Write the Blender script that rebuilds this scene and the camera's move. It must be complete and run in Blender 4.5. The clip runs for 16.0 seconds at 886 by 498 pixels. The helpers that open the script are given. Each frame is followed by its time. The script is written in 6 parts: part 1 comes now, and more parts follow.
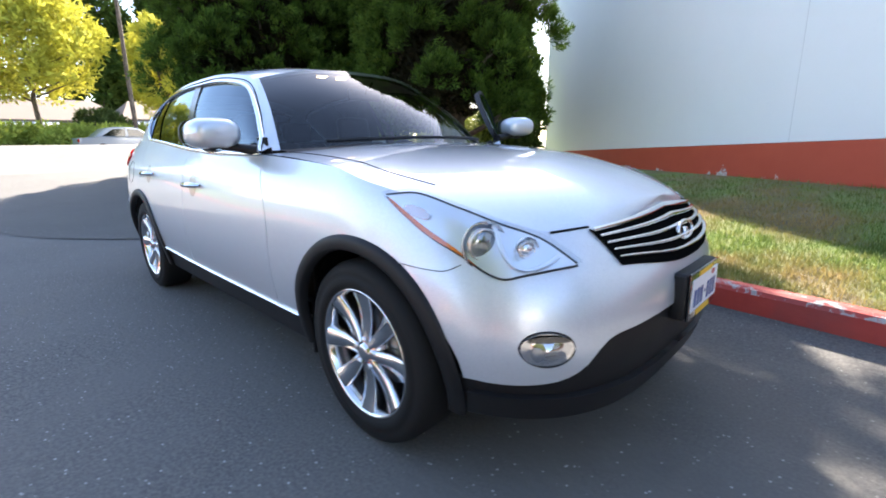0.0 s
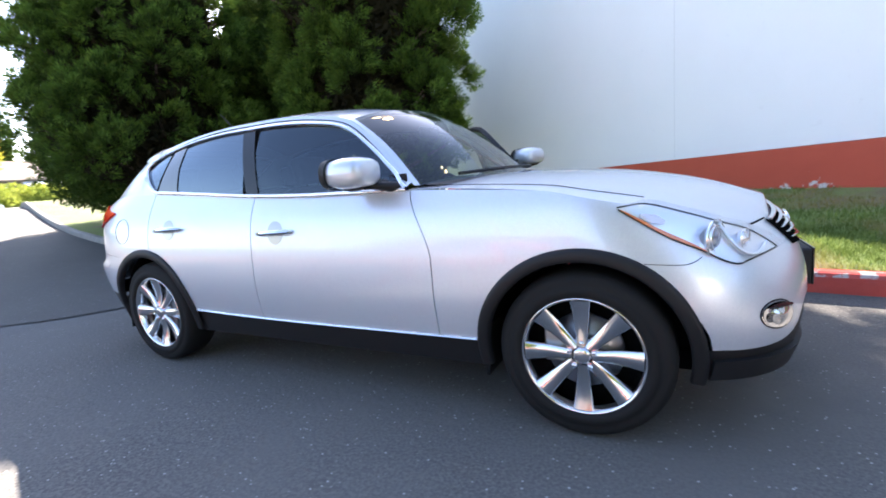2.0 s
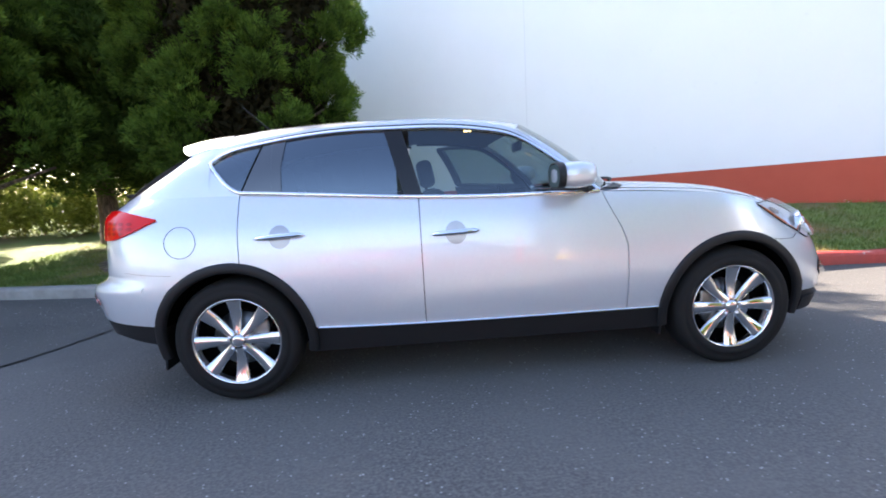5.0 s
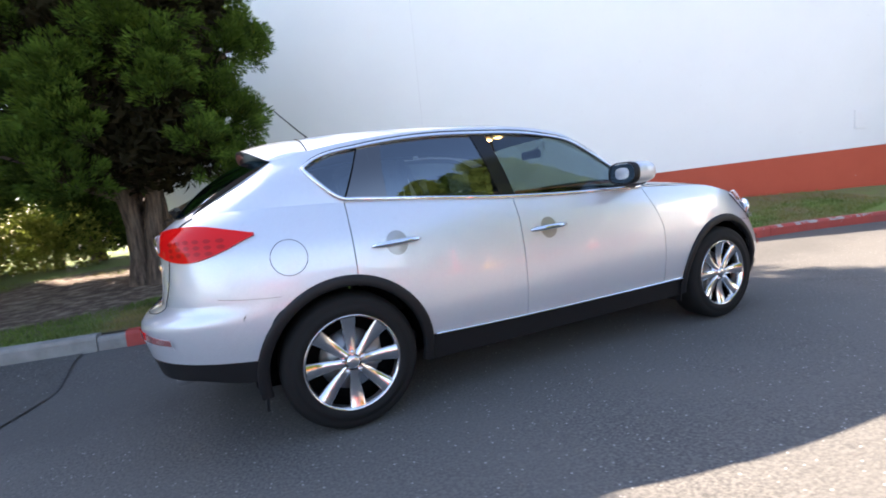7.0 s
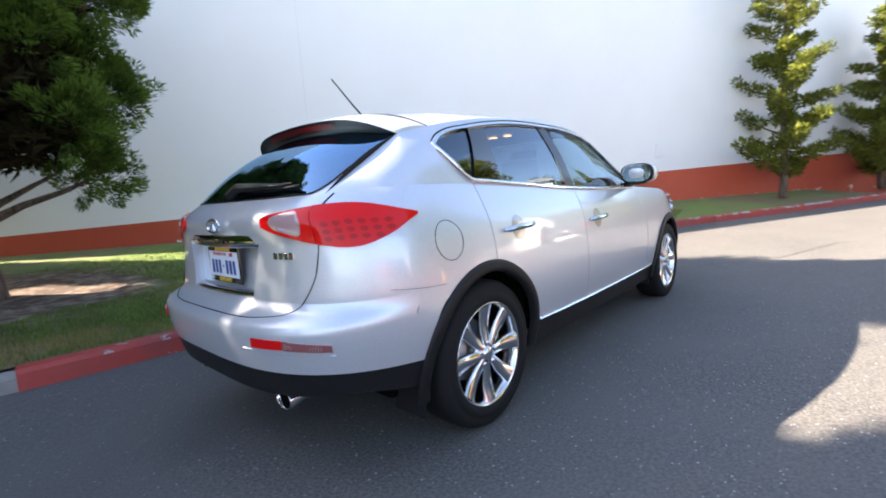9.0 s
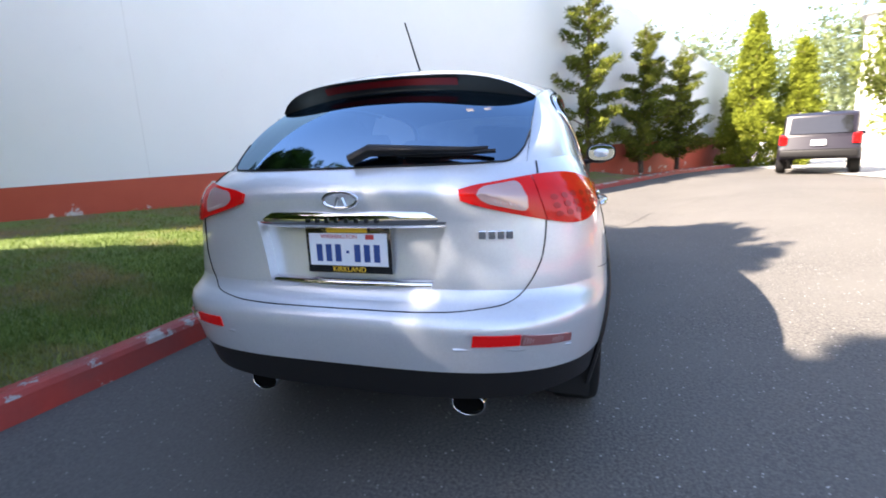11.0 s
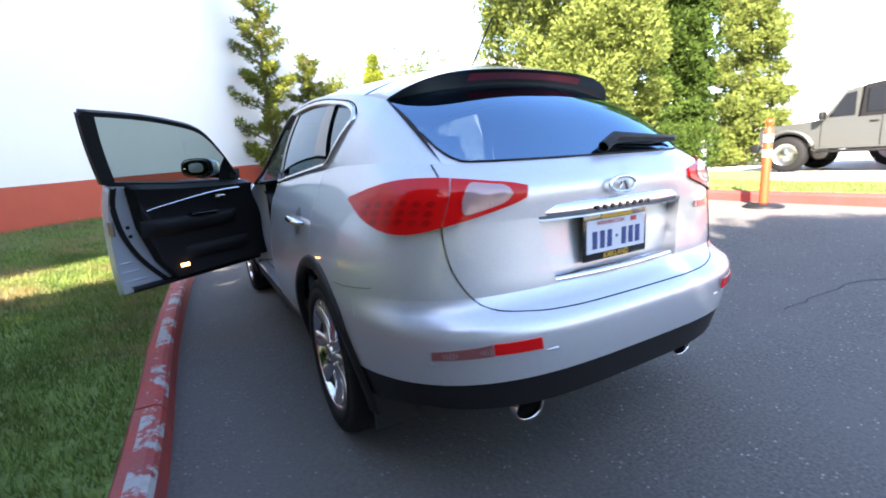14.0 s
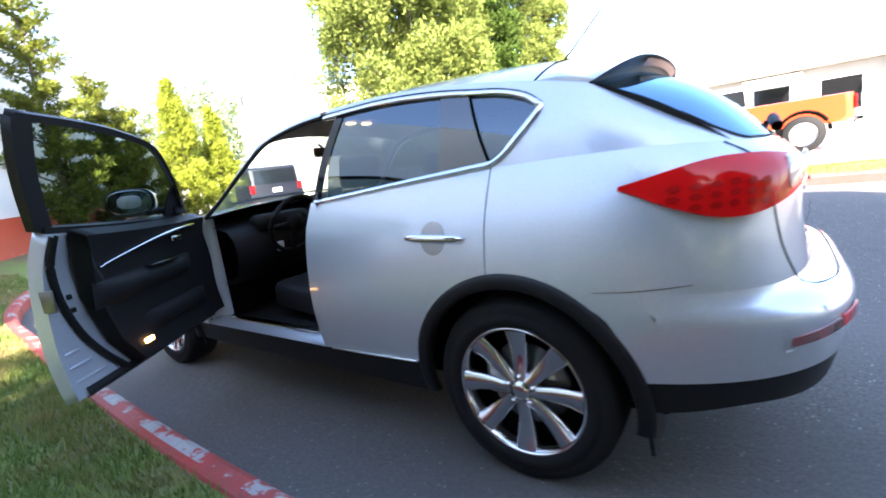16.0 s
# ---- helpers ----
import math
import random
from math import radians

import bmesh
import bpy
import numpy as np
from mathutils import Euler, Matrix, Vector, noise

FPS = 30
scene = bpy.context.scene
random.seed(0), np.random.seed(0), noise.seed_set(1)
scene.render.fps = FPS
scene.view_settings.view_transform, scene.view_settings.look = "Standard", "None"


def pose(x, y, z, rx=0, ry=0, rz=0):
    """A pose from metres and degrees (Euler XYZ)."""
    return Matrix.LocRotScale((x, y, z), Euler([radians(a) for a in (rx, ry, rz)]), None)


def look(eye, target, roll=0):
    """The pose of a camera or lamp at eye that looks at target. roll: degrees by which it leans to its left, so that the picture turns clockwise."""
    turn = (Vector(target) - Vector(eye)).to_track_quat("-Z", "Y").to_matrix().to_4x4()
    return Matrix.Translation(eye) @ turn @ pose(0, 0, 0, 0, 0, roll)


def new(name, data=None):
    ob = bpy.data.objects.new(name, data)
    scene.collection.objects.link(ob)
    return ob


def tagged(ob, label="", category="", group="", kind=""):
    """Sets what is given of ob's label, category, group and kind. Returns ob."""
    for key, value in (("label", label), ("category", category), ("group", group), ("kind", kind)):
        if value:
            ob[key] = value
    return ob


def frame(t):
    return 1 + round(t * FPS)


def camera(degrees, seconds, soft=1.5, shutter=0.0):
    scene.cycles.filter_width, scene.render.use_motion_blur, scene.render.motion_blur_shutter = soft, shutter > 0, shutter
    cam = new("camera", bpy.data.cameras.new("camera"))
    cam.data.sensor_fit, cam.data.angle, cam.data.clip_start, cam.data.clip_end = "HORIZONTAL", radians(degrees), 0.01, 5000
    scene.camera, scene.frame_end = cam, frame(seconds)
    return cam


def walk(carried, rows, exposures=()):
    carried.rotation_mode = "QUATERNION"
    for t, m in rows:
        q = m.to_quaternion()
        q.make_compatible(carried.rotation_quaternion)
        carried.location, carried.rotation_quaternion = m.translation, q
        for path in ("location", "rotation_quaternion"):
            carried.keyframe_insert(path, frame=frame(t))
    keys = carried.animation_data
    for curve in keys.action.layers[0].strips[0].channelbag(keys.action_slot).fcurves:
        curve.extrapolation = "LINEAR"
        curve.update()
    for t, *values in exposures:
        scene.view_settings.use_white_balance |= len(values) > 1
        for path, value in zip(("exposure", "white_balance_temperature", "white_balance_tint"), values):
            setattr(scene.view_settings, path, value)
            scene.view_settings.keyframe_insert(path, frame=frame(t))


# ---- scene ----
cam = camera(89.5, 16.0, soft=1.8, shutter=0.4)
PATH = [
    (0, (2.656, -1.694, 1.078), (1.293, -0.303, 0.621), -1.0),
    (0.5, (2.453, -1.877, 1.087), (1.172, -0.412, 0.624), -2.3),
    (1, (2.238, -2.091, 1.081), (1.101, -0.504, 0.647), -3.0),
    (1.5, (2.003, -2.362, 1.114), (0.957, -0.702, 0.724), -4.3),
    (2, (1.723, -2.552, 1.098), (0.808, -0.803, 0.774), -5.0),
    (2.5, (1.428, -2.73, 1.12), (0.717, -0.888, 0.801), -3.4),
    (3, (1.09, -2.979, 1.141), (0.596, -1.063, 0.846), -5.6),
    (3.5, (0.77, -3.135, 1.12), (0.415, -1.185, 0.857), -5.6),
    (4, (0.42, -3.249, 1.153), (0.196, -1.285, 0.844), -5.2),
    (6.5, (-1.478, -3.188, 1.099), (-0.861, -1.298, 0.884), -4.0),
    (7, (-1.819, -2.988, 1.113), (-1.009, -1.174, 0.88), -5.7),
    (7.5, (-2.172, -2.814, 1.102), (-1.167, -1.1, 0.871), -4.8),
    (8, (-2.499, -2.611, 1.112), (-1.353, -0.988, 0.883), -3.6),
    (8.5, (-2.755, -2.346, 1.113), (-1.464, -0.834, 0.893), -3.8),
    (9, (-3.006, -2.04, 1.098), (-1.532, -0.71, 0.85), -4.0),
    (11.5, (-3.576, -0.407, 1.15), (-1.627, -0.156, 0.78), -2.8),
    (12, (-3.606, -0.071, 1.142), (-1.638, -0.196, 0.81), -3.8),
    (12.5, (-3.618, 0.282, 1.146), (-1.686, -0.078, 0.778), -2.7),
    (13, (-3.508, 0.641, 1.14), (-1.635, 0.075, 0.726), -4.1),
    (13.5, (-3.377, 0.976, 1.13), (-1.59, 0.154, 0.768), -4.0),
    (14, (-3.236, 1.27, 1.14), (-1.523, 0.315, 0.748), -3.6),
    (14.5, (-2.974, 1.539, 1.156), (-1.401, 0.376, 0.741), -4.5),
    (15, (-2.731, 1.775, 1.184), (-1.268, 0.493, 0.719), -4.7),
    (15.5, (-2.464, 2.007, 1.205), (-1.157, 0.547, 0.805), -5.2),
    (16, (-2.115, 2.132, 1.152), (-0.936, 0.555, 0.802), -7.5),
]
walk(cam, [(t, look(eye, target, roll)) for t, eye, target, roll in PATH], [(0.0, 2.6, 6800, 14), (1.5, 2.65, 6800, 17), (4.0, 2.78, 6750, 18), (6.5, 2.55, 7250, 18), (9.0, 2.50, 7250, 17), (12.0, 2.48, 7150, 18), (14.0, 2.95, 6900, 17), (16.0, 3.36, 6750, 16)])

# ---- light ----
SUN_AZ, SUN_EL = radians(42.4), radians(34.8)
to_sun = Vector((-math.sin(SUN_AZ) * math.cos(SUN_EL), math.cos(SUN_AZ) * math.cos(SUN_EL), math.sin(SUN_EL)))
world = bpy.data.worlds.new("world")
scene.world = world
world.use_nodes = True
wn = world.node_tree.nodes
sky = wn.new("ShaderNodeTexSky")
sky.sky_type, sky.sun_disc = "NISHITA", False
sky.sun_elevation, sky.sun_rotation = SUN_EL, -SUN_AZ
sky.air_density, sky.dust_density, sky.ozone_density = 1.0, 0.7, 1.8
wn["Background"].inputs["Strength"].default_value = 0.12
world.node_tree.links.new(sky.outputs[0], wn["Background"].inputs["Color"])
sun = new("sun", bpy.data.lights.new("sun", "SUN"))
sun.data.energy, sun.data.angle, sun.data.color = 5.0, radians(0.53), (1.0, 0.94, 0.84)
sun.matrix_world = look((0, 0, 30), Vector((0, 0, 30)) - to_sun)


# ---- small tools ----
def spline(*pts):
    """A smooth curve through (x, value) pairs in rising x, level past its ends."""
    xs, ys = [p[0] for p in pts], [p[1] for p in pts]
    n = len(xs)
    d = [(ys[i + 1] - ys[i]) / (xs[i + 1] - xs[i]) for i in range(n - 1)]
    m = [d[0]] + [0.0 if d[i - 1] * d[i] < 0 else (d[i - 1] + d[i]) / 2 for i in range(1, n - 1)] + [d[-1]]

    def value(x):
        if x <= xs[0]:
            return ys[0]
        if x >= xs[-1]:
            return ys[-1]
        k = next(i for i in range(n - 1) if x <= xs[i + 1])
        h = xs[k + 1] - xs[k]
        t = (x - xs[k]) / h
        return ((1 + 2 * t) * (1 - t) ** 2 * ys[k] + t * (1 - t) ** 2 * h * m[k]
                + t * t * (3 - 2 * t) * ys[k + 1] + t * t * (t - 1) * h * m[k + 1])
    return value


def ease(t):
    t = min(1.0, max(0.0, t))
    return t * t * (3 - 2 * t)


def span(a, b, n):
    return [a + (b - a) * i / n for i in range(n + 1)]


def link(name, verts, faces, mat, parent=None, label="", smooth=True):
    me = bpy.data.meshes.new(name)
    me.from_pydata([tuple(v) for v in verts], [], faces)
    if smooth:
        me.shade_smooth()
    for m in mat if isinstance(mat, (list, tuple)) else (mat,):
        me.materials.append(m)
    ob = new(name, me)
    if parent is not None:
        ob.parent = parent
    if label:
        ob["label"] = label
    return ob


def part(name, bm, mat, parent, label="", smooth=True):
    me = bpy.data.meshes.new(name)
    bm.to_mesh(me)
    bm.free()
    if smooth:
        me.shade_smooth()
    for m in mat if isinstance(mat, (list, tuple)) else (mat,):
        me.materials.append(m)
    ob = new(name, me)
    if parent is not None:
        ob.parent = parent
    if label:
        ob["label"] = label
    return ob


def thing(name, label, category, at=(0, 0, 0), turn=0.0, group="", kind=""):
    ob = new(name)
    ob.matrix_basis = pose(*at, 0, 0, turn)
    return tagged(ob, label, category, group, kind)


def grid(rows):
    """Vertices and faces of a sheet from rows of equal length."""
    n = len(rows[0])
    verts = [p for r in rows for p in r]
    faces = [(i * n + j, i * n + j + 1, (i + 1) * n + j + 1, (i + 1) * n + j) for i in range(len(rows) - 1) for j in range(n - 1)]
    return verts, faces


def sheet(name, rows, mat, parent=None, label="", thick=0.0, flip=False, back=None):
    """A sheet; thick gives it a back and rims, with crisp edges."""
    verts, faces = grid(rows)
    verts = [Vector(v) for v in verts]
    if flip:
        faces = [f[::-1] for f in faces]
    mats = [mat]
    if not thick:
        return link(name, verts, faces, mats, parent, label)
    nrm = [Vector() for _ in verts]
    for f in faces:
        a, b_, c, d = (verts[i] for i in f)
        n_ = (c - a).cross(d - b_)
        for i in f:
            nrm[i] += n_
    inner = [v - n_.normalized() * thick if n_.length > 1e-12 else v.copy() for v, n_ in zip(verts, nrm)]
    count, m, k = len(verts), len(rows), len(rows[0])
    out, fs = verts + inner, faces + [tuple(i + count for i in f[::-1]) for f in faces]
    edge = [j for j in range(k)] + [i * k + k - 1 for i in range(1, m)] + [(m - 1) * k + j for j in range(k - 2, -1, -1)] + [i * k for i in range(m - 2, 0, -1)]
    start = len(out)
    for i in edge:
        out += [verts[i], inner[i]]
    e = len(edge)
    rim = []
    for i in range(e):
        a, c = start + 2 * i, start + 2 * ((i + 1) % e)
        rim.append((a, c, c + 1, a + 1) if flip else (a, a + 1, c + 1, c))
    ob = link(name, out, fs + rim, mats + ([back] if back else []), parent, label)
    if back:
        for f in list(ob.data.polygons)[len(faces):2 * len(faces)]:
            f.material_index = 1
    return ob


def box_bm(sx, sy, sz, at=(0, 0, 0), bevel=0.0, turn=None, seg=2, bm=None):
    own = bm or bmesh.new()
    m = Matrix.Translation(at) @ (turn or Matrix()) @ Matrix.Diagonal((sx, sy, sz, 1))
    made = bmesh.ops.create_cube(own, size=1.0, matrix=m)["verts"]
    if bevel:
        edges = list({e for v in made for e in v.link_edges})
        bmesh.ops.bevel(own, geom=edges, offset=bevel, segments=seg, profile=0.6, affect="EDGES")
    return own


def lathe(profile, axis="y", steps=48, start=0.0, sweep=2 * math.pi):
    """Vertices and faces of a (radius, along) profile turned round an axis."""
    rows = []
    for k in range(steps + 1):
        a = start + sweep * k / steps
        c, s = math.cos(a), math.sin(a)
        rows.append([{"y": (r * c, h, r * s), "z": (r * c, r * s, h), "x": (h, r * c, r * s)}[axis] for r, h in profile])
    return grid(rows)


def tube(points, radius, sides=8):
    rows = []
    for i, p in enumerate(points):
        p = Vector(p)
        d = (Vector(points[min(i + 1, len(points) - 1)]) - Vector(points[max(i - 1, 0)])).normalized()
        u = d.orthogonal().normalized() if abs(d.z) > 0.95 else d.cross(Vector((0, 0, 1))).normalized()
        w = d.cross(u)
        r = radius[i] if isinstance(radius, (list, tuple)) else radius
        rows.append([p + (u * math.cos(2 * math.pi * k / sides) + w * math.sin(2 * math.pi * k / sides)) * r for k in range(sides + 1)])
    return grid(rows)


def merge(*pieces):
    verts, faces = [], []
    for v, f in pieces:
        n = len(verts)
        verts += list(v)
        faces += [tuple(i + n for i in face) for face in f]
    return verts, faces


# ---- materials ----
def material(name, colour, rough=0.5, metal=0.0, **more):
    m = bpy.data.materials.new(name)
    m.use_nodes = True
    b = m.node_tree.nodes["Principled BSDF"]
    b.inputs["Base Color"].default_value = (*colour, 1)
    b.inputs["Roughness"].default_value, b.inputs["Metallic"].default_value = rough, metal
    for key, value in more.items():
        b.inputs[key.replace("_", " ").title().replace("Ior", "IOR")].default_value = value
    return m


def nodes_of(m):
    t = m.node_tree
    return t, t.nodes, t.links, t.nodes["Principled BSDF"]


def noise_node(t, scale, detail=4.0, rough=0.6, coords=None):
    n = t.nodes.new("ShaderNodeTexNoise")
    n.inputs["Scale"].default_value, n.inputs["Detail"].default_value, n.inputs["Roughness"].default_value = scale, detail, rough
    if coords is None:
        coords = t.nodes.new("ShaderNodeTexCoord").outputs["Object"]
    t.links.new(coords, n.inputs["Vector"])
    return n.outputs["Fac"]


def ramp(t, fac, *stops):
    r = t.nodes.new("ShaderNodeValToRGB")
    while len(r.color_ramp.elements) < len(stops):
        r.color_ramp.elements.new(0.5)
    for e, (p, c) in zip(r.color_ramp.elements, stops):
        e.position, e.color = p, (*c, 1)
    t.links.new(fac, r.inputs["Fac"])
    return r.outputs["Color"]


def mixed(t, fac, a, b, mode="MIX"):
    n = t.nodes.new("ShaderNodeMix")
    n.data_type, n.blend_type = "RGBA", mode
    for socket, v in ((n.inputs[0], fac), (n.inputs[6], a), (n.inputs[7], b)):
        if hasattr(v, "links"):
            t.links.new(v, socket)
        else:
            socket.default_value = v if isinstance(v, float) else (*v, 1)
    return n.outputs[2]


def bumped(m, height, strength=0.3, distance=0.01):
    t, n, l, b = nodes_of(m)
    k = n.new("ShaderNodeBump")
    k.inputs["Strength"].default_value, k.inputs["Distance"].default_value = strength, distance
    l.new(height, k.inputs["Height"])
    l.new(k.outputs[0], b.inputs["Normal"])


PAINT = material("silver_paint", (0.64, 0.66, 0.68), 0.36, 0.50, coat_weight=1.0, coat_roughness=0.01)
t, n, l, b = nodes_of(PAINT)
l.new(mixed(t, ramp(t, noise_node(t, 420.0, 2.0), (0.3, (0, 0, 0)), (0.7, (1, 1, 1))), (0.50, 0.540, 0.590), (0.665, 0.702, 0.752)), b.inputs["Base Color"])
CHROME = material("chrome", (0.78, 0.78, 0.79), 0.06, 1.0)
RIM = material("rim_metal", (0.72, 0.72, 0.73), 0.15, 1.0)
BLACK = material("black_plastic", (0.011, 0.011, 0.012), 0.5, specular_ior_level=0.25)
bumped(BLACK, noise_node(BLACK.node_tree, 400.0, 2.0), 0.15, 0.002)
GLOSSBLACK = material("gloss_black", (0.008, 0.008, 0.009), 0.08, coat_weight=1.0)
DARK = material("dark_void", (0.005, 0.005, 0.005), 0.9, specular_ior_level=0.0)
RUBBER = material("tyre_rubber", (0.011, 0.011, 0.011), 0.75, specular_ior_level=0.2)
PILLAR = material("pillar_trim", (0.010, 0.011, 0.013), 0.12, specular_ior_level=0.3)
bumped(RUBBER, noise_node(RUBBER.node_tree, 120.0, 3.0), 0.2, 0.003)
CABIN = material("dark_leather", (0.011, 0.011, 0.012), 0.6, specular_ior_level=0.25)
bumped(CABIN, noise_node(CABIN.node_tree, 150.0, 3.0), 0.2, 0.003)
BRAKE = material("brake_steel", (0.25, 0.25, 0.25), 0.35, 1.0)


def glass(name, tint, rough=0.0, gloss_base=0.07, sky_tint=(1.0, 1.0, 1.0)):
    """Thin tinted glass: gloss, which can be coloured sky blue, over a tinted see-through layer."""
    m = bpy.data.materials.new(name)
    m.use_nodes = True
    t = m.node_tree
    t.nodes.remove(t.nodes["Principled BSDF"])
    out = t.nodes["Material Output"]
    clear, gloss, mix, fres = (t.nodes.new(k) for k in ("ShaderNodeBsdfTransparent", "ShaderNodeBsdfGlossy", "ShaderNodeMixShader", "ShaderNodeLayerWeight"))
    fres.inputs["Blend"].default_value = 0.5
    power, scale = t.nodes.new("ShaderNodeMath"), t.nodes.new("ShaderNodeMath")
    power.operation, scale.operation = "POWER", "MULTIPLY_ADD"
    power.inputs[1].default_value = 4.5
    scale.inputs[1].default_value, scale.inputs[2].default_value = 0.92 - gloss_base, gloss_base
    t.links.new(fres.outputs["Facing"], power.inputs[0])
    t.links.new(power.outputs[0], scale.inputs[0])
    clear.inputs[0].default_value = (*tint, 1)
    gloss.inputs["Color"].default_value = (*sky_tint, 1)
    gloss.inputs["Roughness"].default_value = rough
    t.links.new(scale.outputs[0], mix.inputs[0])
    t.links.new(clear.outputs[0], mix.inputs[1])
    t.links.new(gloss.outputs[0], mix.inputs[2])
    t.links.new(mix.outputs[0], out.inputs[0])
    return m


# Blue gloss on side and rear panes stands in for reflected blue sky.
GLASS = glass("window_glass", (0.32, 0.39, 0.365), sky_tint=(0.74, 0.88, 1.0))
PRIVACY = glass("privacy_glass", (0.10, 0.115, 0.12), gloss_base=0.15, sky_tint=(0.74, 0.88, 1.0))
WINDSCREEN = glass("windscreen_glass", (0.44, 0.50, 0.47), gloss_base=0.045)
REARGLASS = glass("rear_glass", (0.06, 0.075, 0.09), gloss_base=0.34, sky_tint=(0.42, 0.70, 1.0))
BANDGLASS = glass("band_glass", (0.012, 0.012, 0.013), gloss_base=0.13)
LENS = glass("clear_lens", (0.92, 0.93, 0.94))
RED = material("red_lens", (0.66, 0.008, 0.008), 0.07, specular_ior_level=0.3)
DARKRED = material("dark_red_cell", (0.42, 0.005, 0.005), 0.22, specular_ior_level=0.3)
SMOKERED = material("smoky_red_lens", (0.30, 0.10, 0.10), 0.06, 0.2, coat_weight=0.8)
CLEARRED = material("pale_lens", (0.44, 0.29, 0.29), 0.10, 0.2, coat_weight=0.6)
AMBER = material("amber_lens", (0.75, 0.16, 0.02), 0.1, coat_weight=1.0)
REFLECTOR = material("lamp_reflector", (0.80, 0.82, 0.85), 0.28, 0.75)
BOWL = material("lamp_bowl", (0.85, 0.86, 0.88), 0.12, 1.0)
facets = REFLECTOR.node_tree.nodes.new("ShaderNodeTexVoronoi")
facets.inputs["Scale"].default_value = 16.0
bumped(REFLECTOR, facets.outputs["Distance"], 0.05, 0.006)
PROJECTOR = material("projector_lens", (0.30, 0.32, 0.35), 0.06, 0.7, coat_weight=1.0)
PINKLENS = material("pale_pink_lens", (0.72, 0.62, 0.62), 0.2, 0.6, coat_weight=1.0)
MIRROR = material("mirror_glass", (0.36, 0.42, 0.42), 0.01, 1.0)
LAMPGLOW = material("door_lamp_glow", (0.9, 0.45, 0.15), 0.3, emission_color=(1.0, 0.5, 0.16, 1), emission_strength=2.0)


def asphalt(name, tone, kerb_shade=False):
    """Stony asphalt; the last argument paints a smoother strip along the kerb, darkened for shade."""
    m = material(name, (0.06, 0.06, 0.062), 0.85)
    t, n, l, b = nodes_of(m)
    fine, coarse, stain = noise_node(t, 70.0, 4.0), noise_node(t, 22.0, 4.0), noise_node(t, 0.7, 4.0)
    vor = n.new("ShaderNodeTexVoronoi")
    vor.inputs["Scale"].default_value = 34.0
    l.new(n.new("ShaderNodeTexCoord").outputs["Object"], vor.inputs["Vector"])
    speck = ramp(t, vor.outputs["Distance"], (0.0, (1, 1, 1)), (0.13, (0.9, 0.9, 0.9)), (0.2, (0, 0, 0)))
    pick = ramp(t, noise_node(t, 17.0, 1.0), (0.50, (0, 0, 0)), (0.60, (1, 1, 1)))
    base = mixed(t, ramp(t, fine, (0.36, (0, 0, 0)), (0.66, (1, 1, 1))), (0.058 * tone, 0.056 * tone, 0.053 * tone), (0.184 * tone, 0.172 * tone, 0.155 * tone))
    base = mixed(t, ramp(t, stain, (0.3, (0, 0, 0)), (0.7, (1, 1, 1))), base, (0.142 * tone, 0.134 * tone, 0.122 * tone))
    chips = n.new("ShaderNodeMath")
    chips.operation = "MULTIPLY"
    l.new(speck, chips.inputs[0])
    l.new(pick, chips.inputs[1])
    surface = mixed(t, chips.outputs[0], base, (0.38, 0.375, 0.36))
    if kerb_shade:
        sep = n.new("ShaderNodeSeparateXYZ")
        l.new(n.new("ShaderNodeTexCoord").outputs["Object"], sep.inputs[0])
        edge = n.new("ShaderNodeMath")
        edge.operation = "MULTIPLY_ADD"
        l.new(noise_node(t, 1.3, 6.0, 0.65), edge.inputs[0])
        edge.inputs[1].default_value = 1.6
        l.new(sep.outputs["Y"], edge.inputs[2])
        # Few chips, and the deeper shade beside the kerb put into the colour.
        shaded_tone = mixed(t, fine, (0.036, 0.035, 0.034), (0.098, 0.093, 0.086))
        surface = mixed(t, ramp(t, edge.outputs[0], (0.55, (0, 0, 0)), (1.0, (0.55, 0.55, 0.55))), surface, shaded_tone)
    l.new(surface, b.inputs["Base Color"])
    bumped(m, coarse, 0.5, 0.01)
    return m


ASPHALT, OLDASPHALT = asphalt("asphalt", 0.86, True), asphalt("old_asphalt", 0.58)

CONCRETE = material("concrete_paving", (0.40, 0.39, 0.36), 0.85)
t, n, l, b = nodes_of(CONCRETE)
l.new(mixed(t, noise_node(t, 3.0, 6.0), (0.33, 0.32, 0.30), (0.46, 0.45, 0.42)), b.inputs["Base Color"])
bumped(CONCRETE, noise_node(t, 60.0, 4.0), 0.25, 0.005)

def curb_paint(name, lo, hi):
    """Red paint over concrete, worn through where the noise passes lo to hi."""
    m = material(name, (0.42, 0.06, 0.045), 0.6)
    t, n, l, b = nodes_of(m)
    worn = ramp(t, noise_node(t, 4.2, 9.0, 0.72), (lo, (0, 0, 0)), (hi, (1, 1, 1)))
    red = mixed(t, noise_node(t, 14.0, 5.0), (0.30, 0.028, 0.022), (0.42, 0.055, 0.040))
    red = mixed(t, ramp(t, noise_node(t, 2.5, 5.0), (0.45, (0, 0, 0)), (0.7, (1, 1, 1))), red, (0.25, 0.05, 0.045))
    l.new(mixed(t, worn, red, mixed(t, noise_node(t, 40.0, 4.0), (0.22, 0.215, 0.21), (0.42, 0.41, 0.40))), b.inputs["Base Color"])
    bumped(m, noise_node(t, 35.0, 5.0), 0.5, 0.008)
    return m


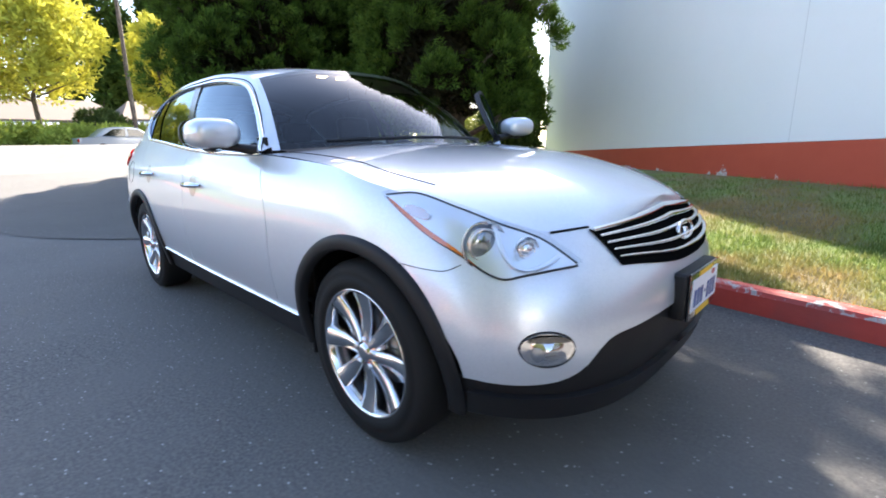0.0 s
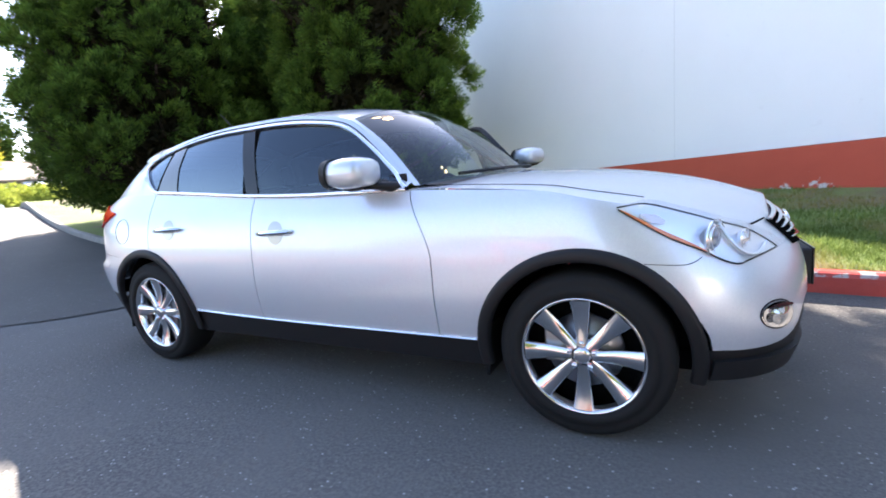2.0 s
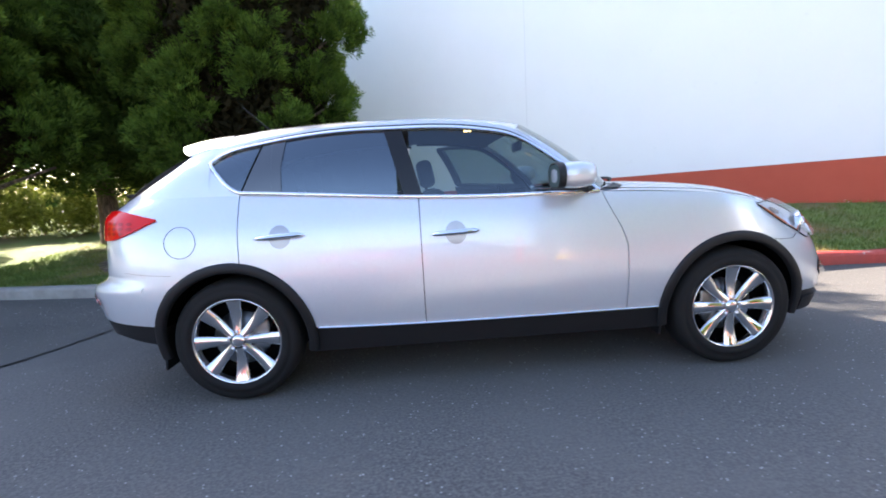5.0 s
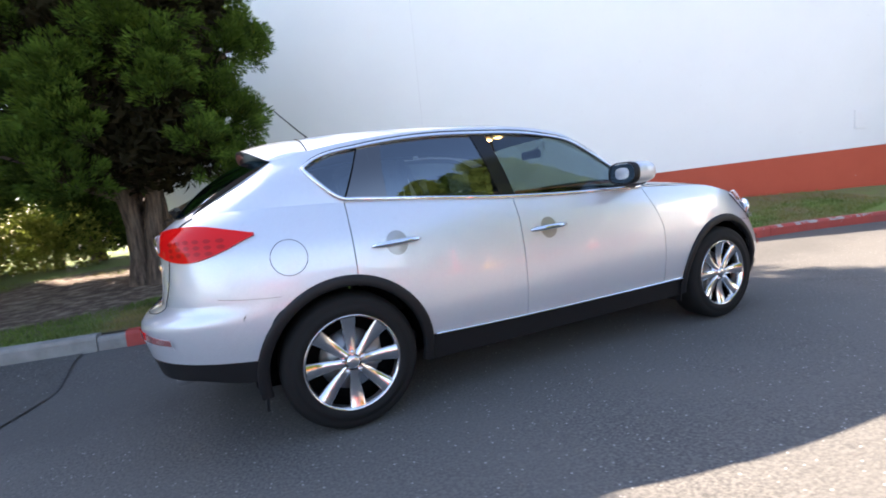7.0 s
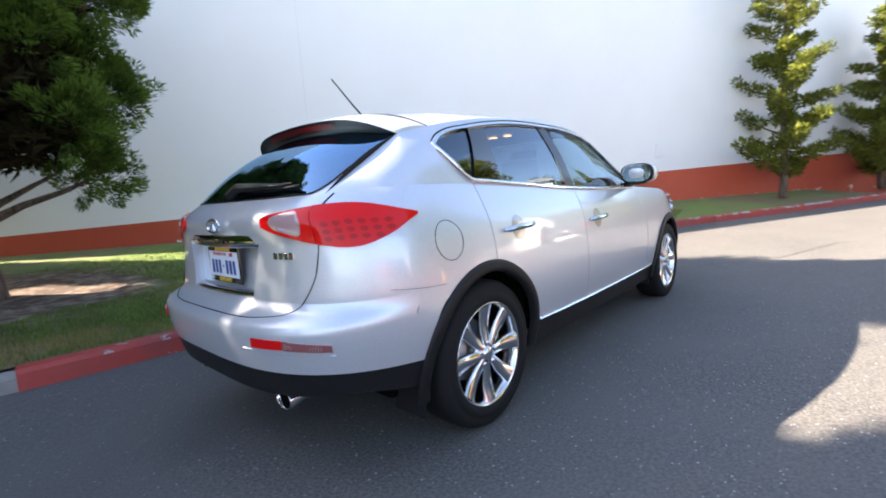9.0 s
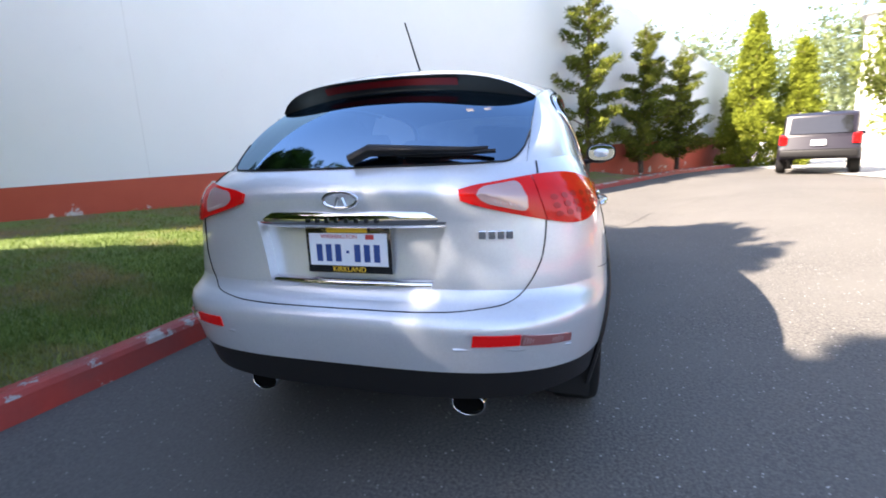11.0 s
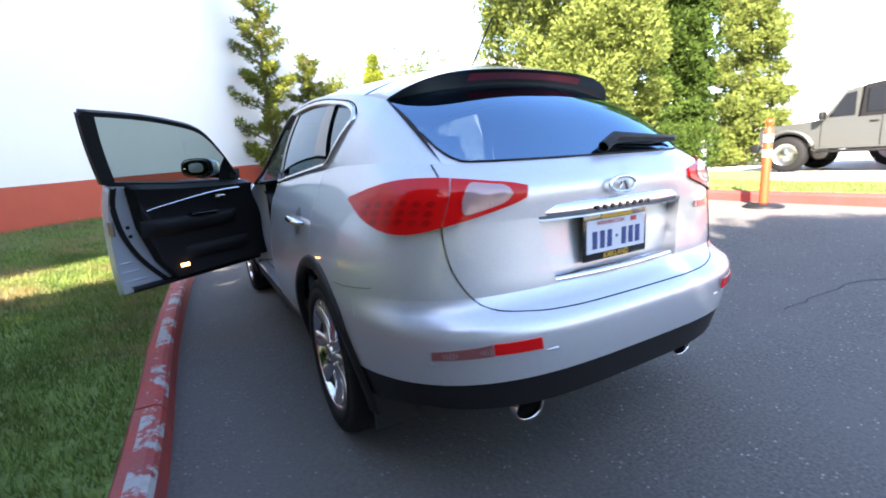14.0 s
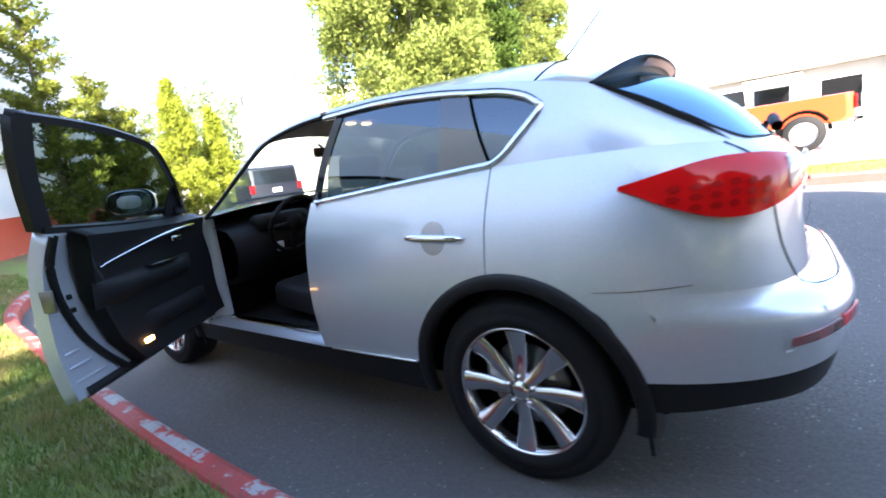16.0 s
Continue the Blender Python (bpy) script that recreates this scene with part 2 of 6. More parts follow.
CURBRED, CURBWORN = curb_paint("red_curb_paint", 0.66, 0.68), curb_paint("worn_curb_edge", 0.52, 0.545)
CURBGREY = material("bare_curb", (0.34, 0.33, 0.31), 0.85)
t, n, l, b = nodes_of(CURBGREY)
l.new(mixed(t, noise_node(t, 6.0, 6.0), (0.12, 0.115, 0.105), (0.36, 0.35, 0.32)), b.inputs["Base Color"])
bumped(CURBGREY, noise_node(t, 40.0, 5.0), 0.5, 0.008)

STUCCO = material("white_stucco", (0.80, 0.80, 0.79), 0.75)
t, n, l, b = nodes_of(STUCCO)
streak = mixed(t, noise_node(t, 0.8, 5.0), (0.75, 0.755, 0.75), (0.83, 0.83, 0.82))
l.new(mixed(t, ramp(t, noise_node(t, 9.0, 4.0), (0.66, (0, 0, 0)), (0.74, (0.25, 0.25, 0.25))), streak, (0.66, 0.655, 0.64)), b.inputs["Base Color"])
bumped(STUCCO, noise_node(t, 70.0, 4.0), 0.12, 0.004)
REDBAND = material("red_wall_paint", (0.40, 0.075, 0.045), 0.65)
t, n, l, b = nodes_of(REDBAND)
flake = ramp(t, noise_node(t, 2.3, 8.0, 0.75), (0.71, (0, 0, 0)), (0.73, (1, 1, 1)))
redw = mixed(t, noise_node(t, 3.0, 5.0), (0.45, 0.060, 0.026), (0.53, 0.085, 0.040))
sep = n.new("ShaderNodeSeparateXYZ")
l.new(n.new("ShaderNodeTexCoord").outputs["Object"], sep.inputs[0])
foot = n.new("ShaderNodeMapRange")
l.new(sep.outputs["Z"], foot.inputs["Value"])
foot.inputs["From Min"].default_value, foot.inputs["From Max"].default_value = 0.56, 0.72
foot.inputs["To Min"].default_value, foot.inputs["To Max"].default_value = 0.10, 0.0
lift = n.new("ShaderNodeMath")
l.new(foot.outputs["Result"], lift.inputs[0])
l.new(noise_node(t, 1.7, 8.0, 0.7), lift.inputs[1])
chipped = ramp(t, lift.outputs[0], (0.685, (0, 0, 0)), (0.70, (1, 1, 1)))
l.new(mixed(t, chipped, mixed(t, flake, redw, (0.52, 0.46, 0.43)), (0.60, 0.56, 0.53)), b.inputs["Base Color"])
bumped(REDBAND, noise_node(t, 30.0, 4.0), 0.2, 0.005)

def dryness(t):
    """Where the grass is dry: in patches, and more of them towards the sunny end of the bank."""
    sep = t.nodes.new("ShaderNodeSeparateXYZ")
    t.links.new(t.nodes.new("ShaderNodeTexCoord").outputs["Object"], sep.inputs[0])
    far = t.nodes.new("ShaderNodeMapRange")
    t.links.new(sep.outputs["X"], far.inputs["Value"])
    far.inputs["From Min"].default_value, far.inputs["From Max"].default_value = -1.2, 2.6
    far.inputs["To Min"].default_value, far.inputs["To Max"].default_value = -0.05, 0.045
    total = t.nodes.new("ShaderNodeMath")
    t.links.new(far.outputs["Result"], total.inputs[0])
    t.links.new(noise_node(t, 0.9, 6.0, 0.65), total.inputs[1])
    return total.outputs[0]


LAWN = material("lawn_soil", (0.09, 0.10, 0.035), 0.95)
t, n, l, b = nodes_of(LAWN)
dry = ramp(t, dryness(t), (0.44, (0, 0, 0)), (0.62, (1, 1, 1)))
lawn = mixed(t, noise_node(t, 45.0, 4.0), (0.065, 0.110, 0.022), (0.22, 0.30, 0.070))
turf = mixed(t, dry, lawn, (0.17, 0.135, 0.07))
away = n.new("ShaderNodeVectorMath")
away.operation = "DISTANCE"
l.new(n.new("ShaderNodeTexCoord").outputs["Object"], away.inputs[0])
away.inputs[1].default_value = (-3.4, 4.3, 0.5)
rough_edge = n.new("ShaderNodeMath")
rough_edge.operation = "MULTIPLY_ADD"
l.new(noise_node(t, 1.6, 5.0), rough_edge.inputs[0])
rough_edge.inputs[1].default_value = 1.6
l.new(away.outputs["Value"], rough_edge.inputs[2])
litter = mixed(t, ramp(t, noise_node(t, 7.0, 6.0), (0.45, (0, 0, 0)), (0.68, (1, 1, 1))), (0.09, 0.055, 0.035), (0.30, 0.23, 0.17))
bare = n.new("ShaderNodeMapRange")
l.new(rough_edge.outputs[0], bare.inputs["Value"])
bare.inputs["From Min"].default_value, bare.inputs["From Max"].default_value = 2.6, 3.2
l.new(mixed(t, bare.outputs["Result"], litter, turf), b.inputs["Base Color"])
bumped(LAWN, noise_node(t, 60.0, 4.0), 0.8, 0.03)


def leafy(name, dark, light, yellow=None, fleck=2.2):
    m = material(name, light, 0.75)
    t, n, l, b = nodes_of(m)
    b.inputs["Specular IOR Level"].default_value = 0.06
    geo = n.new("ShaderNodeNewGeometry")
    c = mixed(t, geo.outputs["Random Per Island"], dark, light)
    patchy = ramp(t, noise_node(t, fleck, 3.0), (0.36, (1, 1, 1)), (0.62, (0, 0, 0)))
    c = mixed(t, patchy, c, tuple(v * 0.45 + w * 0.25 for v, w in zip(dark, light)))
    if yellow:
        c = mixed(t, ramp(t, dryness(t), (0.47, (0, 0, 0)), (0.66, (1, 1, 1))), c, yellow)
    l.new(c, b.inputs["Base Color"])
    thin, both = n.new("ShaderNodeBsdfTranslucent"), n.new("ShaderNodeMixShader")
    both.inputs[0].default_value = 0.3
    l.new(c, thin.inputs["Color"])
    l.new(b.outputs[0], both.inputs[1])
    l.new(thin.outputs[0], both.inputs[2])
    l.new(both.outputs[0], n["Material Output"].inputs[0])
    return m


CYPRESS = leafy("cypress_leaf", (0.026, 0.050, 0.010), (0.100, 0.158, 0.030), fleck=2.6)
# Tip and twig tones carry the sky's light on tufts and the shade between.
CYPRESSTIP = leafy("cypress_lit_tip", (0.060, 0.115, 0.016), (0.150, 0.240, 0.040), fleck=2.0)
CYPRESSTWIG = leafy("cypress_shaded_twig", (0.020, 0.018, 0.010), (0.050, 0.044, 0.022))
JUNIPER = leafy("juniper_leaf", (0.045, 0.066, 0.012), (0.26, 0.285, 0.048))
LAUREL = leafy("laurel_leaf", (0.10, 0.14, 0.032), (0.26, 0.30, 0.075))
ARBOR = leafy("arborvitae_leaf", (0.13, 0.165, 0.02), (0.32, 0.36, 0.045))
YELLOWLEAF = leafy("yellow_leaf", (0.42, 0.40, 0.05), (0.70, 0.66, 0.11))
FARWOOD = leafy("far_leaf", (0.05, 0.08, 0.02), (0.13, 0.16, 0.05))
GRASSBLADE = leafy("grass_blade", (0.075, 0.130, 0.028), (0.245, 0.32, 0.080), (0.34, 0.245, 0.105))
BARK = material("bark", (0.12, 0.085, 0.06), 0.9)
t, n, l, b = nodes_of(BARK)
grain = n.new("ShaderNodeMapping")
grain.inputs["Scale"].default_value = (1.0, 1.0, 0.12)
l.new(n.new("ShaderNodeTexCoord").outputs["Object"], grain.inputs["Vector"])
furrow = noise_node(t, 26.0, 6.0, 0.65, grain.outputs[0])
l.new(mixed(t, ramp(t, furrow, (0.38, (0, 0, 0)), (0.66, (1, 1, 1))), (0.045, 0.030, 0.022), (0.20, 0.145, 0.105)), b.inputs["Base Color"])
bumped(BARK, furrow, 1.0, 0.04)

# ---- ground, kerbs, lawns, building ----
west_rise = spline((-60, 0.8), (-25, 0.75), (-22.5, 0.78), (-19.5, 1.0), (-12, 0.36), (-5, 0.0), (0, 0.0))


def ground_z(x, y):
    """The drive dips a little under the car and climbs gently to all sides."""
    side = 0.10 * ease((y - 0.95) / 0.5) if y > 0 else 0.31 * ease((-y - 1.2) / 3.4)
    along = min(0.32, 0.03 * max(0.0, x - 3.0)) if x > 0 else west_rise(x)
    return max(side, along) + 0.36 * math.exp(-((x + 20.5) / 2.4) ** 2)


curb_y = spline((-24, 6.4), (-12, 3.35), (-6.5, 2.25), (-3.5, 1.68), (-1.9, 1.5), (0, 1.455), (2.8, 1.28), (5, 1.02), (6.6, 0.40), (7.8, -0.40), (9.4, -1.5), (11.5, -2.75), (13.9, -4.2), (17, -6.2), (21, -8.9))


def wall_y(x):
    return 5.44 - 0.68 * (x - 1.7)


def axis_steps(near, far, fine, coarse):
    out, v = [], 0.0
    while v < far:
        out.append(v)
        v += fine if v < near else coarse + (v - near) * 0.25
    out.append(far)
    return out


pos = axis_steps(14, 420, 0.35, 1.0)
xs = sorted({-v for v in pos} | set(pos))
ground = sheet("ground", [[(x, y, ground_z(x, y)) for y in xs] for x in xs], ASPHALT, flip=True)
tagged(ground, "dark grey weathered asphalt drive with pale stone chips", "ground", kind="structure")


def lawn_back(x):
    return wall_y(x) if x > -3.0 else curb_y(x) + 11.0


def lawn_z(x, y):
    y0, y1 = curb_y(x) + 0.12, wall_y(max(x, -3.0))
    z0 = ground_z(x, curb_y(x)) + 0.13
    k = min(1.0, max(0.0, (y - y0) / max(0.4, y1 - y0)))
    return z0 + (0.56 - z0) * k if z0 < 0.56 else z0


rows = []
for x in span(-23, 11.6, 170):
    y0, y1 = curb_y(x) + 0.10, max(curb_y(x) + 0.3, lawn_back(x) + 0.05)
    rows.append([(x, y0 + (y1 - y0) * k, lawn_z(x, y0 + (y1 - y0) * k) + (0.015 * noise.noise((x * 2, k * 9, 0)) if 0 < k < 1 else 0)) for k in span(0, 1, 24)])
lawn = sheet("lawn", rows, LAWN, flip=True)
tagged(lawn, "patchy green and dry brown grass bank", "lawn", kind="structure")


def kerb_run(name, path, mat, label, height=0.14, width=0.125, drop=0.1, edge=None):
    """A kerb swept along ground points, lawn on its outer side."""
    rows = []
    for i, (x, y) in enumerate(path):
        a, c = path[max(0, i - 1)], path[min(len(path) - 1, i + 1)]
        d = Vector((c[0] - a[0], c[1] - a[1])).normalized()
        out = Vector((-d.y, d.x))
        z = ground_z(x, y)
        wob = 0.006 * noise.noise((x * 3, y * 3, 0))
        prof = ((-0.012, -drop), (0.0, height - 0.035), (0.012, height - 0.010), (0.035, height + wob), (0.075, height + wob), (width - 0.02, height + wob), (width, height - 0.02), (width, -drop))
        rows.append([(x + out.x * o, y + out.y * o, z + h) for o, h in prof])
    verts, faces = grid(rows)
    k = len(rows[0])
    faces += [tuple(range(k))[::-1], tuple(range(len(verts) - k, len(verts)))]
    ob = link(name, verts, faces, (mat, edge or mat), smooth=False)
    for i, f in enumerate(ob.data.polygons):
        f.material_index = 1 if i % (k - 1) in (1, 2, 3) else 0
    return tagged(ob, label, "curb", kind="structure")


edges = [-2.84, -1.2, 0.95, 3.1, 5.2, 7.4, 9.8, 12.6, 16.0, 20.0]
for a, b_ in zip(edges, edges[1:]):
    kerb_run("curb", [(x, curb_y(x)) for x in span(a + 0.006, b_ - 0.006, max(4, int((b_ - a) * 5)))], CURBRED, "worn red-painted concrete curb along the lawn", edge=CURBWORN)
kerb_run("curb", [(x, curb_y(x)) for x in span(-24, -3.05, 70)], CURBGREY, "bare grey concrete curb along the lawn")
kerb_run("curb", [(x, curb_y(x) + 0.012) for x in span(-3.06, -2.83, 6)], CURBGREY, "broken stub of grey concrete curb", height=0.115)

far_curb = spline((-60, -5.6), (-3, -5.5), (1, -5.45), (4.7, -6.0), (8, -7.3), (10, -9.5))
path = [(x, far_curb(x)) for x in span(-40, 9.6, 110)][::-1]
for k in range(0, 110, 11):
    kerb_run("curb", path[k:k + 12], CURBRED, "faded red concrete curb across the drive")
rows = []
for x in span(-40, 9.5, 120):
    y0 = far_curb(x) - 0.10
    rows.append([(x, y0 - w, ground_z(x, y0) + 0.13 + 0.01 * noise.noise((x, w, 3))) for w in span(0, 1.9 if x < 0.6 else 1.9 + 2.6 * ease((x - 0.6) / 1.5), 8)])
sheet_far = sheet("lawn", rows, LAWN)
tagged(sheet_far, "sunlit green verge beside the far curb", "lawn", kind="structure")
pave = sheet("pavement", [[(x, y, 0.335) for y in span(-60, -7.55, 20)] for x in span(-60, 30, 20)], CONCRETE, flip=True)
tagged(pave, "pale concrete parking lot", "pavement", kind="structure")

# building: long white wall over a red painted base
wn_ = Vector((-0.68, -1, 0)).normalized()


def on_wall(x, z, off=0.0):
    return Vector((x, wall_y(x), z)) + wn_ * off


def band_top(x):
    return 0.97 + 0.034 * x


def slab(name, x0, x1, z0, z1, off, thick, mat, cols=40, label="", cat="wall"):
    """A wall slab; z0 and z1 are functions of x."""
    front = [[on_wall(x, z0(x), off), on_wall(x, z1(x), off)] for x in span(x0, x1, cols)]
    back = [[p - wn_ * thick for p in r] for r in front]
    rows = [[f[0], f[1], k[1], k[0], f[0]] for f, k in zip(front, back)]
    verts, faces = grid(rows)
    faces += [(0, 1, 2, 3), tuple(len(verts) - 5 + i for i in (3, 2, 1, 0))]
    ob = link(name, verts, faces, mat, smooth=False)
    return tagged(ob, label, cat, kind="structure")


ROOF_Z = 6.4


def roofline(x):
    """The parapet steps down gently towards the far end."""
    return ROOF_Z - 0.17 * max(0.0, x - 8.0)


slab("wall_south", -4.2, 20.2, band_top, roofline, 0.0, 0.3, STUCCO, label="plain white stucco building wall over a red base", cat="wall")
slab("wall_base", -4.215, 20.22, lambda x: 0.1, lambda x: band_top(x) - 0.004, 0.012, 0.32, REDBAND, label="red painted masonry base of the building wall", cat="wall")
c0, c1 = on_wall(-4.2, 0, -0.3), on_wall(20.2, 0, -0.3)
back = -wn_ * 14
for nm, a, c, top in (("wall_west", c0, c0 + back, ROOF_Z), ("wall_north", c0 + back, c1 + back, 4.2), ("wall_east", c1 + back, c1, 4.2)):
    d = (c - a).normalized() * 0.001
    inn = Vector((-d.y, d.x, 0)).normalized() * -0.3
    vs = [p + Vector((0, 0, z)) for z in (0.1, top) for p in (a, c, c + inn, a + inn)]
    tagged(link(nm, vs, [(0, 1, 5, 4), (1, 2, 6, 5), (2, 3, 7, 6), (3, 0, 4, 7), (4, 5, 6, 7), (3, 2, 1, 0)], STUCCO, smooth=False), "white stucco building wall", "wall", kind="structure")
vs = [p + Vector((0, 0, z)) for z in (3.9, 4.05) for p in (c0, c1, c1 + back, c0 + back)]
tagged(link("roof", vs, [(0, 1, 5, 4), (1, 2, 6, 5), (2, 3, 7, 6), (3, 0, 4, 7), (4, 5, 6, 7), (3, 2, 1, 0)], CONCRETE, smooth=False), "flat pale building roof", "roof", kind="structure")


# wall joint, vent and cracks in the drive
JOINT = material("wall_joint", (0.60, 0.60, 0.59), 0.8)
tagged(link("wall_joint", *tube([on_wall(1.75, z, 0.0) for z in span(0.98, ROOF_Z, 8)], 0.003, 5), JOINT), "thin vertical joint in the white wall", "joint", kind="structure")
vent = tagged(new("wall_vent"), "small pale metal vent on the white wall", "vent")
for dx, dz, w_, h_, o_ in ((0, 0, 0.19, 0.31, 0.012), (0, 0.09, 0.13, 0.02, 0.020), (0, 0.03, 0.13, 0.02, 0.020), (0, -0.03, 0.13, 0.02, 0.020), (0, -0.09, 0.13, 0.02, 0.020)):
    turn = Matrix.Rotation(math.atan(-0.68), 4, "Z")
    part("vent_frame" if o_ < 0.02 else "vent_slat", box_bm(w_, 0.02, h_, on_wall(8.05, 1.72 + dz, o_), 0.002, turn), STUCCO, vent, smooth=False)
CRACK = material("tar_crack", (0.022, 0.022, 0.023), 0.7)


def crack(points, width, seed):
    rng = random.Random(seed)
    rows, line = [], []
    for (x0, y0), (x1, y1) in zip(points, points[1:]):
        line += [(x0 + (x1 - x0) * k + rng.uniform(-0.014, 0.014), y0 + (y1 - y0) * k + rng.uniform(-0.014, 0.014)) for k in span(0, 0.9, 9)]
    for i, (x, y) in enumerate(line):
        a, c = line[max(0, i - 1)], line[min(len(line) - 1, i + 1)]
        d = Vector((c[0] - a[0], c[1] - a[1])).normalized() * width * rng.uniform(0.3, 1.0)
        rows.append([(x - d.y, y + d.x, ground_z(x - d.y, y + d.x) + 0.004), (x + d.y, y - d.x, ground_z(x + d.y, y - d.x) + 0.004)])
    return tagged(sheet("drive_crack", rows, CRACK), "dark sealed crack in the asphalt", "crack", kind="structure")


crack([(-3.5, 1.6), (-3.2, 0.9), (-3.4, 0.1), (-4.3, -0.9), (-6.5, -2.0)], 0.007, 3)
crack([(-1.9, -2.0), (-2.0, -2.6), (-2.4, -3.3), (-2.5, -4.3)], 0.006, 5)
crack([(-8.0, 0.6), (-6.0, 0.2), (-3.4, 0.1)], 0.006, 7)
crack([(2.9, -0.6), (3.8, -1.5), (5.0, -2.0), (6.8, -3.6)], 0.006, 9)

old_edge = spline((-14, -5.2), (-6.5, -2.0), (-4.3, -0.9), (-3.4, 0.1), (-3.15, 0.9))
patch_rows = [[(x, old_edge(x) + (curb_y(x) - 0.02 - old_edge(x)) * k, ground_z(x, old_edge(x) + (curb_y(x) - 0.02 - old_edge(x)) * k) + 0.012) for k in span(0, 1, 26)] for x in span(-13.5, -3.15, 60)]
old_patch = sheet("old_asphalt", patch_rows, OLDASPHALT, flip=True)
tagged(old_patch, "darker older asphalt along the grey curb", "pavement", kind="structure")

# ---- trees ----
def scatter(blobs, count, size, seed, spread=0.25, droop=0.0, long=2.2):
    """Vertices and faces of many small leaf sprays over egg-shaped masses (centre, radii)."""
    rng = np.random.default_rng(seed)
    area = np.array([(r[0] * r[1] * r[2]) ** (2 / 3) for _, r in blobs])
    which = rng.choice(len(blobs), count, p=area / area.sum())
    c = np.array([b_[0] for b_ in blobs])[which]
    r = np.array([b_[1] for b_ in blobs])[which]
    d = rng.normal(size=(count, 3))
    d /= np.linalg.norm(d, axis=1)[:, None]
    depth = 1 - spread * rng.random(count) ** 1.5
    p = c + r * d * depth[:, None]
    nrm = d / r
    nrm /= np.linalg.norm(nrm, axis=1)[:, None]
    drift = rng.normal(size=(count, 3))
    drift -= nrm * (drift * nrm).sum(1)[:, None]
    up = nrm * 0.5 + drift * 0.6 + np.array([0, 0, 0.4 - droop])
    up /= np.linalg.norm(up, axis=1)[:, None]
    side = np.cross(up, nrm + rng.normal(size=(count, 3)) * 0.45)
    side /= np.linalg.norm(side, axis=1)[:, None]
    s = (size * (0.6 + 0.8 * rng.random(count)))[:, None]
    v = np.stack([p - side * s * 0.5, p + up * s * long * 0.5 - side * s * 0.62 * 0.2, p + up * s * long, p + up * s * long * 0.45 + side * s * 0.5], 1).reshape(-1, 3)
    f = np.arange(count * 4).reshape(-1, 4)
    return v, f


def leaves(name, blobs, count, size, mat, parent, seed, **kw):
    v, f = scatter(blobs, count, size, seed, **kw)
    me = bpy.data.meshes.new(name)
    me.from_pydata(v.tolist(), [], f.tolist())
    me.materials.append(mat)
    ob = new(name, me)
    ob.parent = parent
    return ob


def wobbly(p0, p1, n, amount, seed):
    rng = random.Random(seed)
    return [Vector(p0).lerp(Vector(p1), i / n) + Vector((rng.uniform(-1, 1), rng.uniform(-1, 1), 0)) * (amount if 0 < i else 0) for i in range(n + 1)]


def tree(name, label, at, height, radius, mat, seed, clumps=60, count=9000, size=0.07, trunk=0.22, base=0.14, shape=None, lift=1.0, group="", trunks=1, core=0, lump=(0.17, 0.31), inner=0.82, **kw):
    """A tapered trunk with limbs and a crown of many leaf sprays on uneven masses."""
    rng = random.Random(seed)
    ob = thing(name, label, "tree", at, group=group)
    lean = [wobbly((0.12 * k * (-1) ** k, 0.1 * k, -0.15), (0.1 * rng.uniform(-1, 1), 0.1 * rng.uniform(-1, 1), height * 0.93), 9, radius * 0.05, seed + k) for k in range(trunks)]
    link("trunk", *merge(*[tube(pts, [trunk * (1 - 0.93 * (i / 9) ** 0.8) * (1.18 if i == 0 else 1) for i in range(10)], 9) for pts in lean]), BARK, ob)
    shape = shape or (lambda h: (1 - h) ** 0.55 * (0.55 + 0.45 * ease(h * 6)))
    blobs = []
    for k in range(clumps):
        h = (k + rng.random()) / clumps
        z = height * (base + (1 - base) * h)
        a = rng.uniform(0, 2 * math.pi)
        reach = radius * shape(h) * rng.uniform(0.70, 1.0 + 0.5 * (0.82 - inner))
        c = (reach * math.cos(a), reach * math.sin(a), z)
        s = radius * rng.uniform(*lump) * (0.5 + 0.5 * shape(h))
        blobs.append((c, (s * rng.uniform(0.8, 1.2), s * rng.uniform(0.8, 1.2), s * lift * rng.uniform(0.8, 1.25))))
        if k % (clumps // 26) == 0 and h > 0.10:
            link("limb", *tube(wobbly((0, 0, max(0.3, z - reach * 0.5)), c, 4, 0.05, seed * 7 + k), [0.05 * (1 - i / 5) + 0.008 for i in range(5)], 5), BARK, ob)
    for k in range(core):
        h = (k + 0.5) / core
        s = radius * shape(h) * inner
        blobs.append(((0, 0, height * (base + (1 - base) * h)), (s, s, max(s * 0.6, 0.7 * height / core))))
    leaves("crown", blobs, count, size, mat, ob, seed, **kw)
    return ob


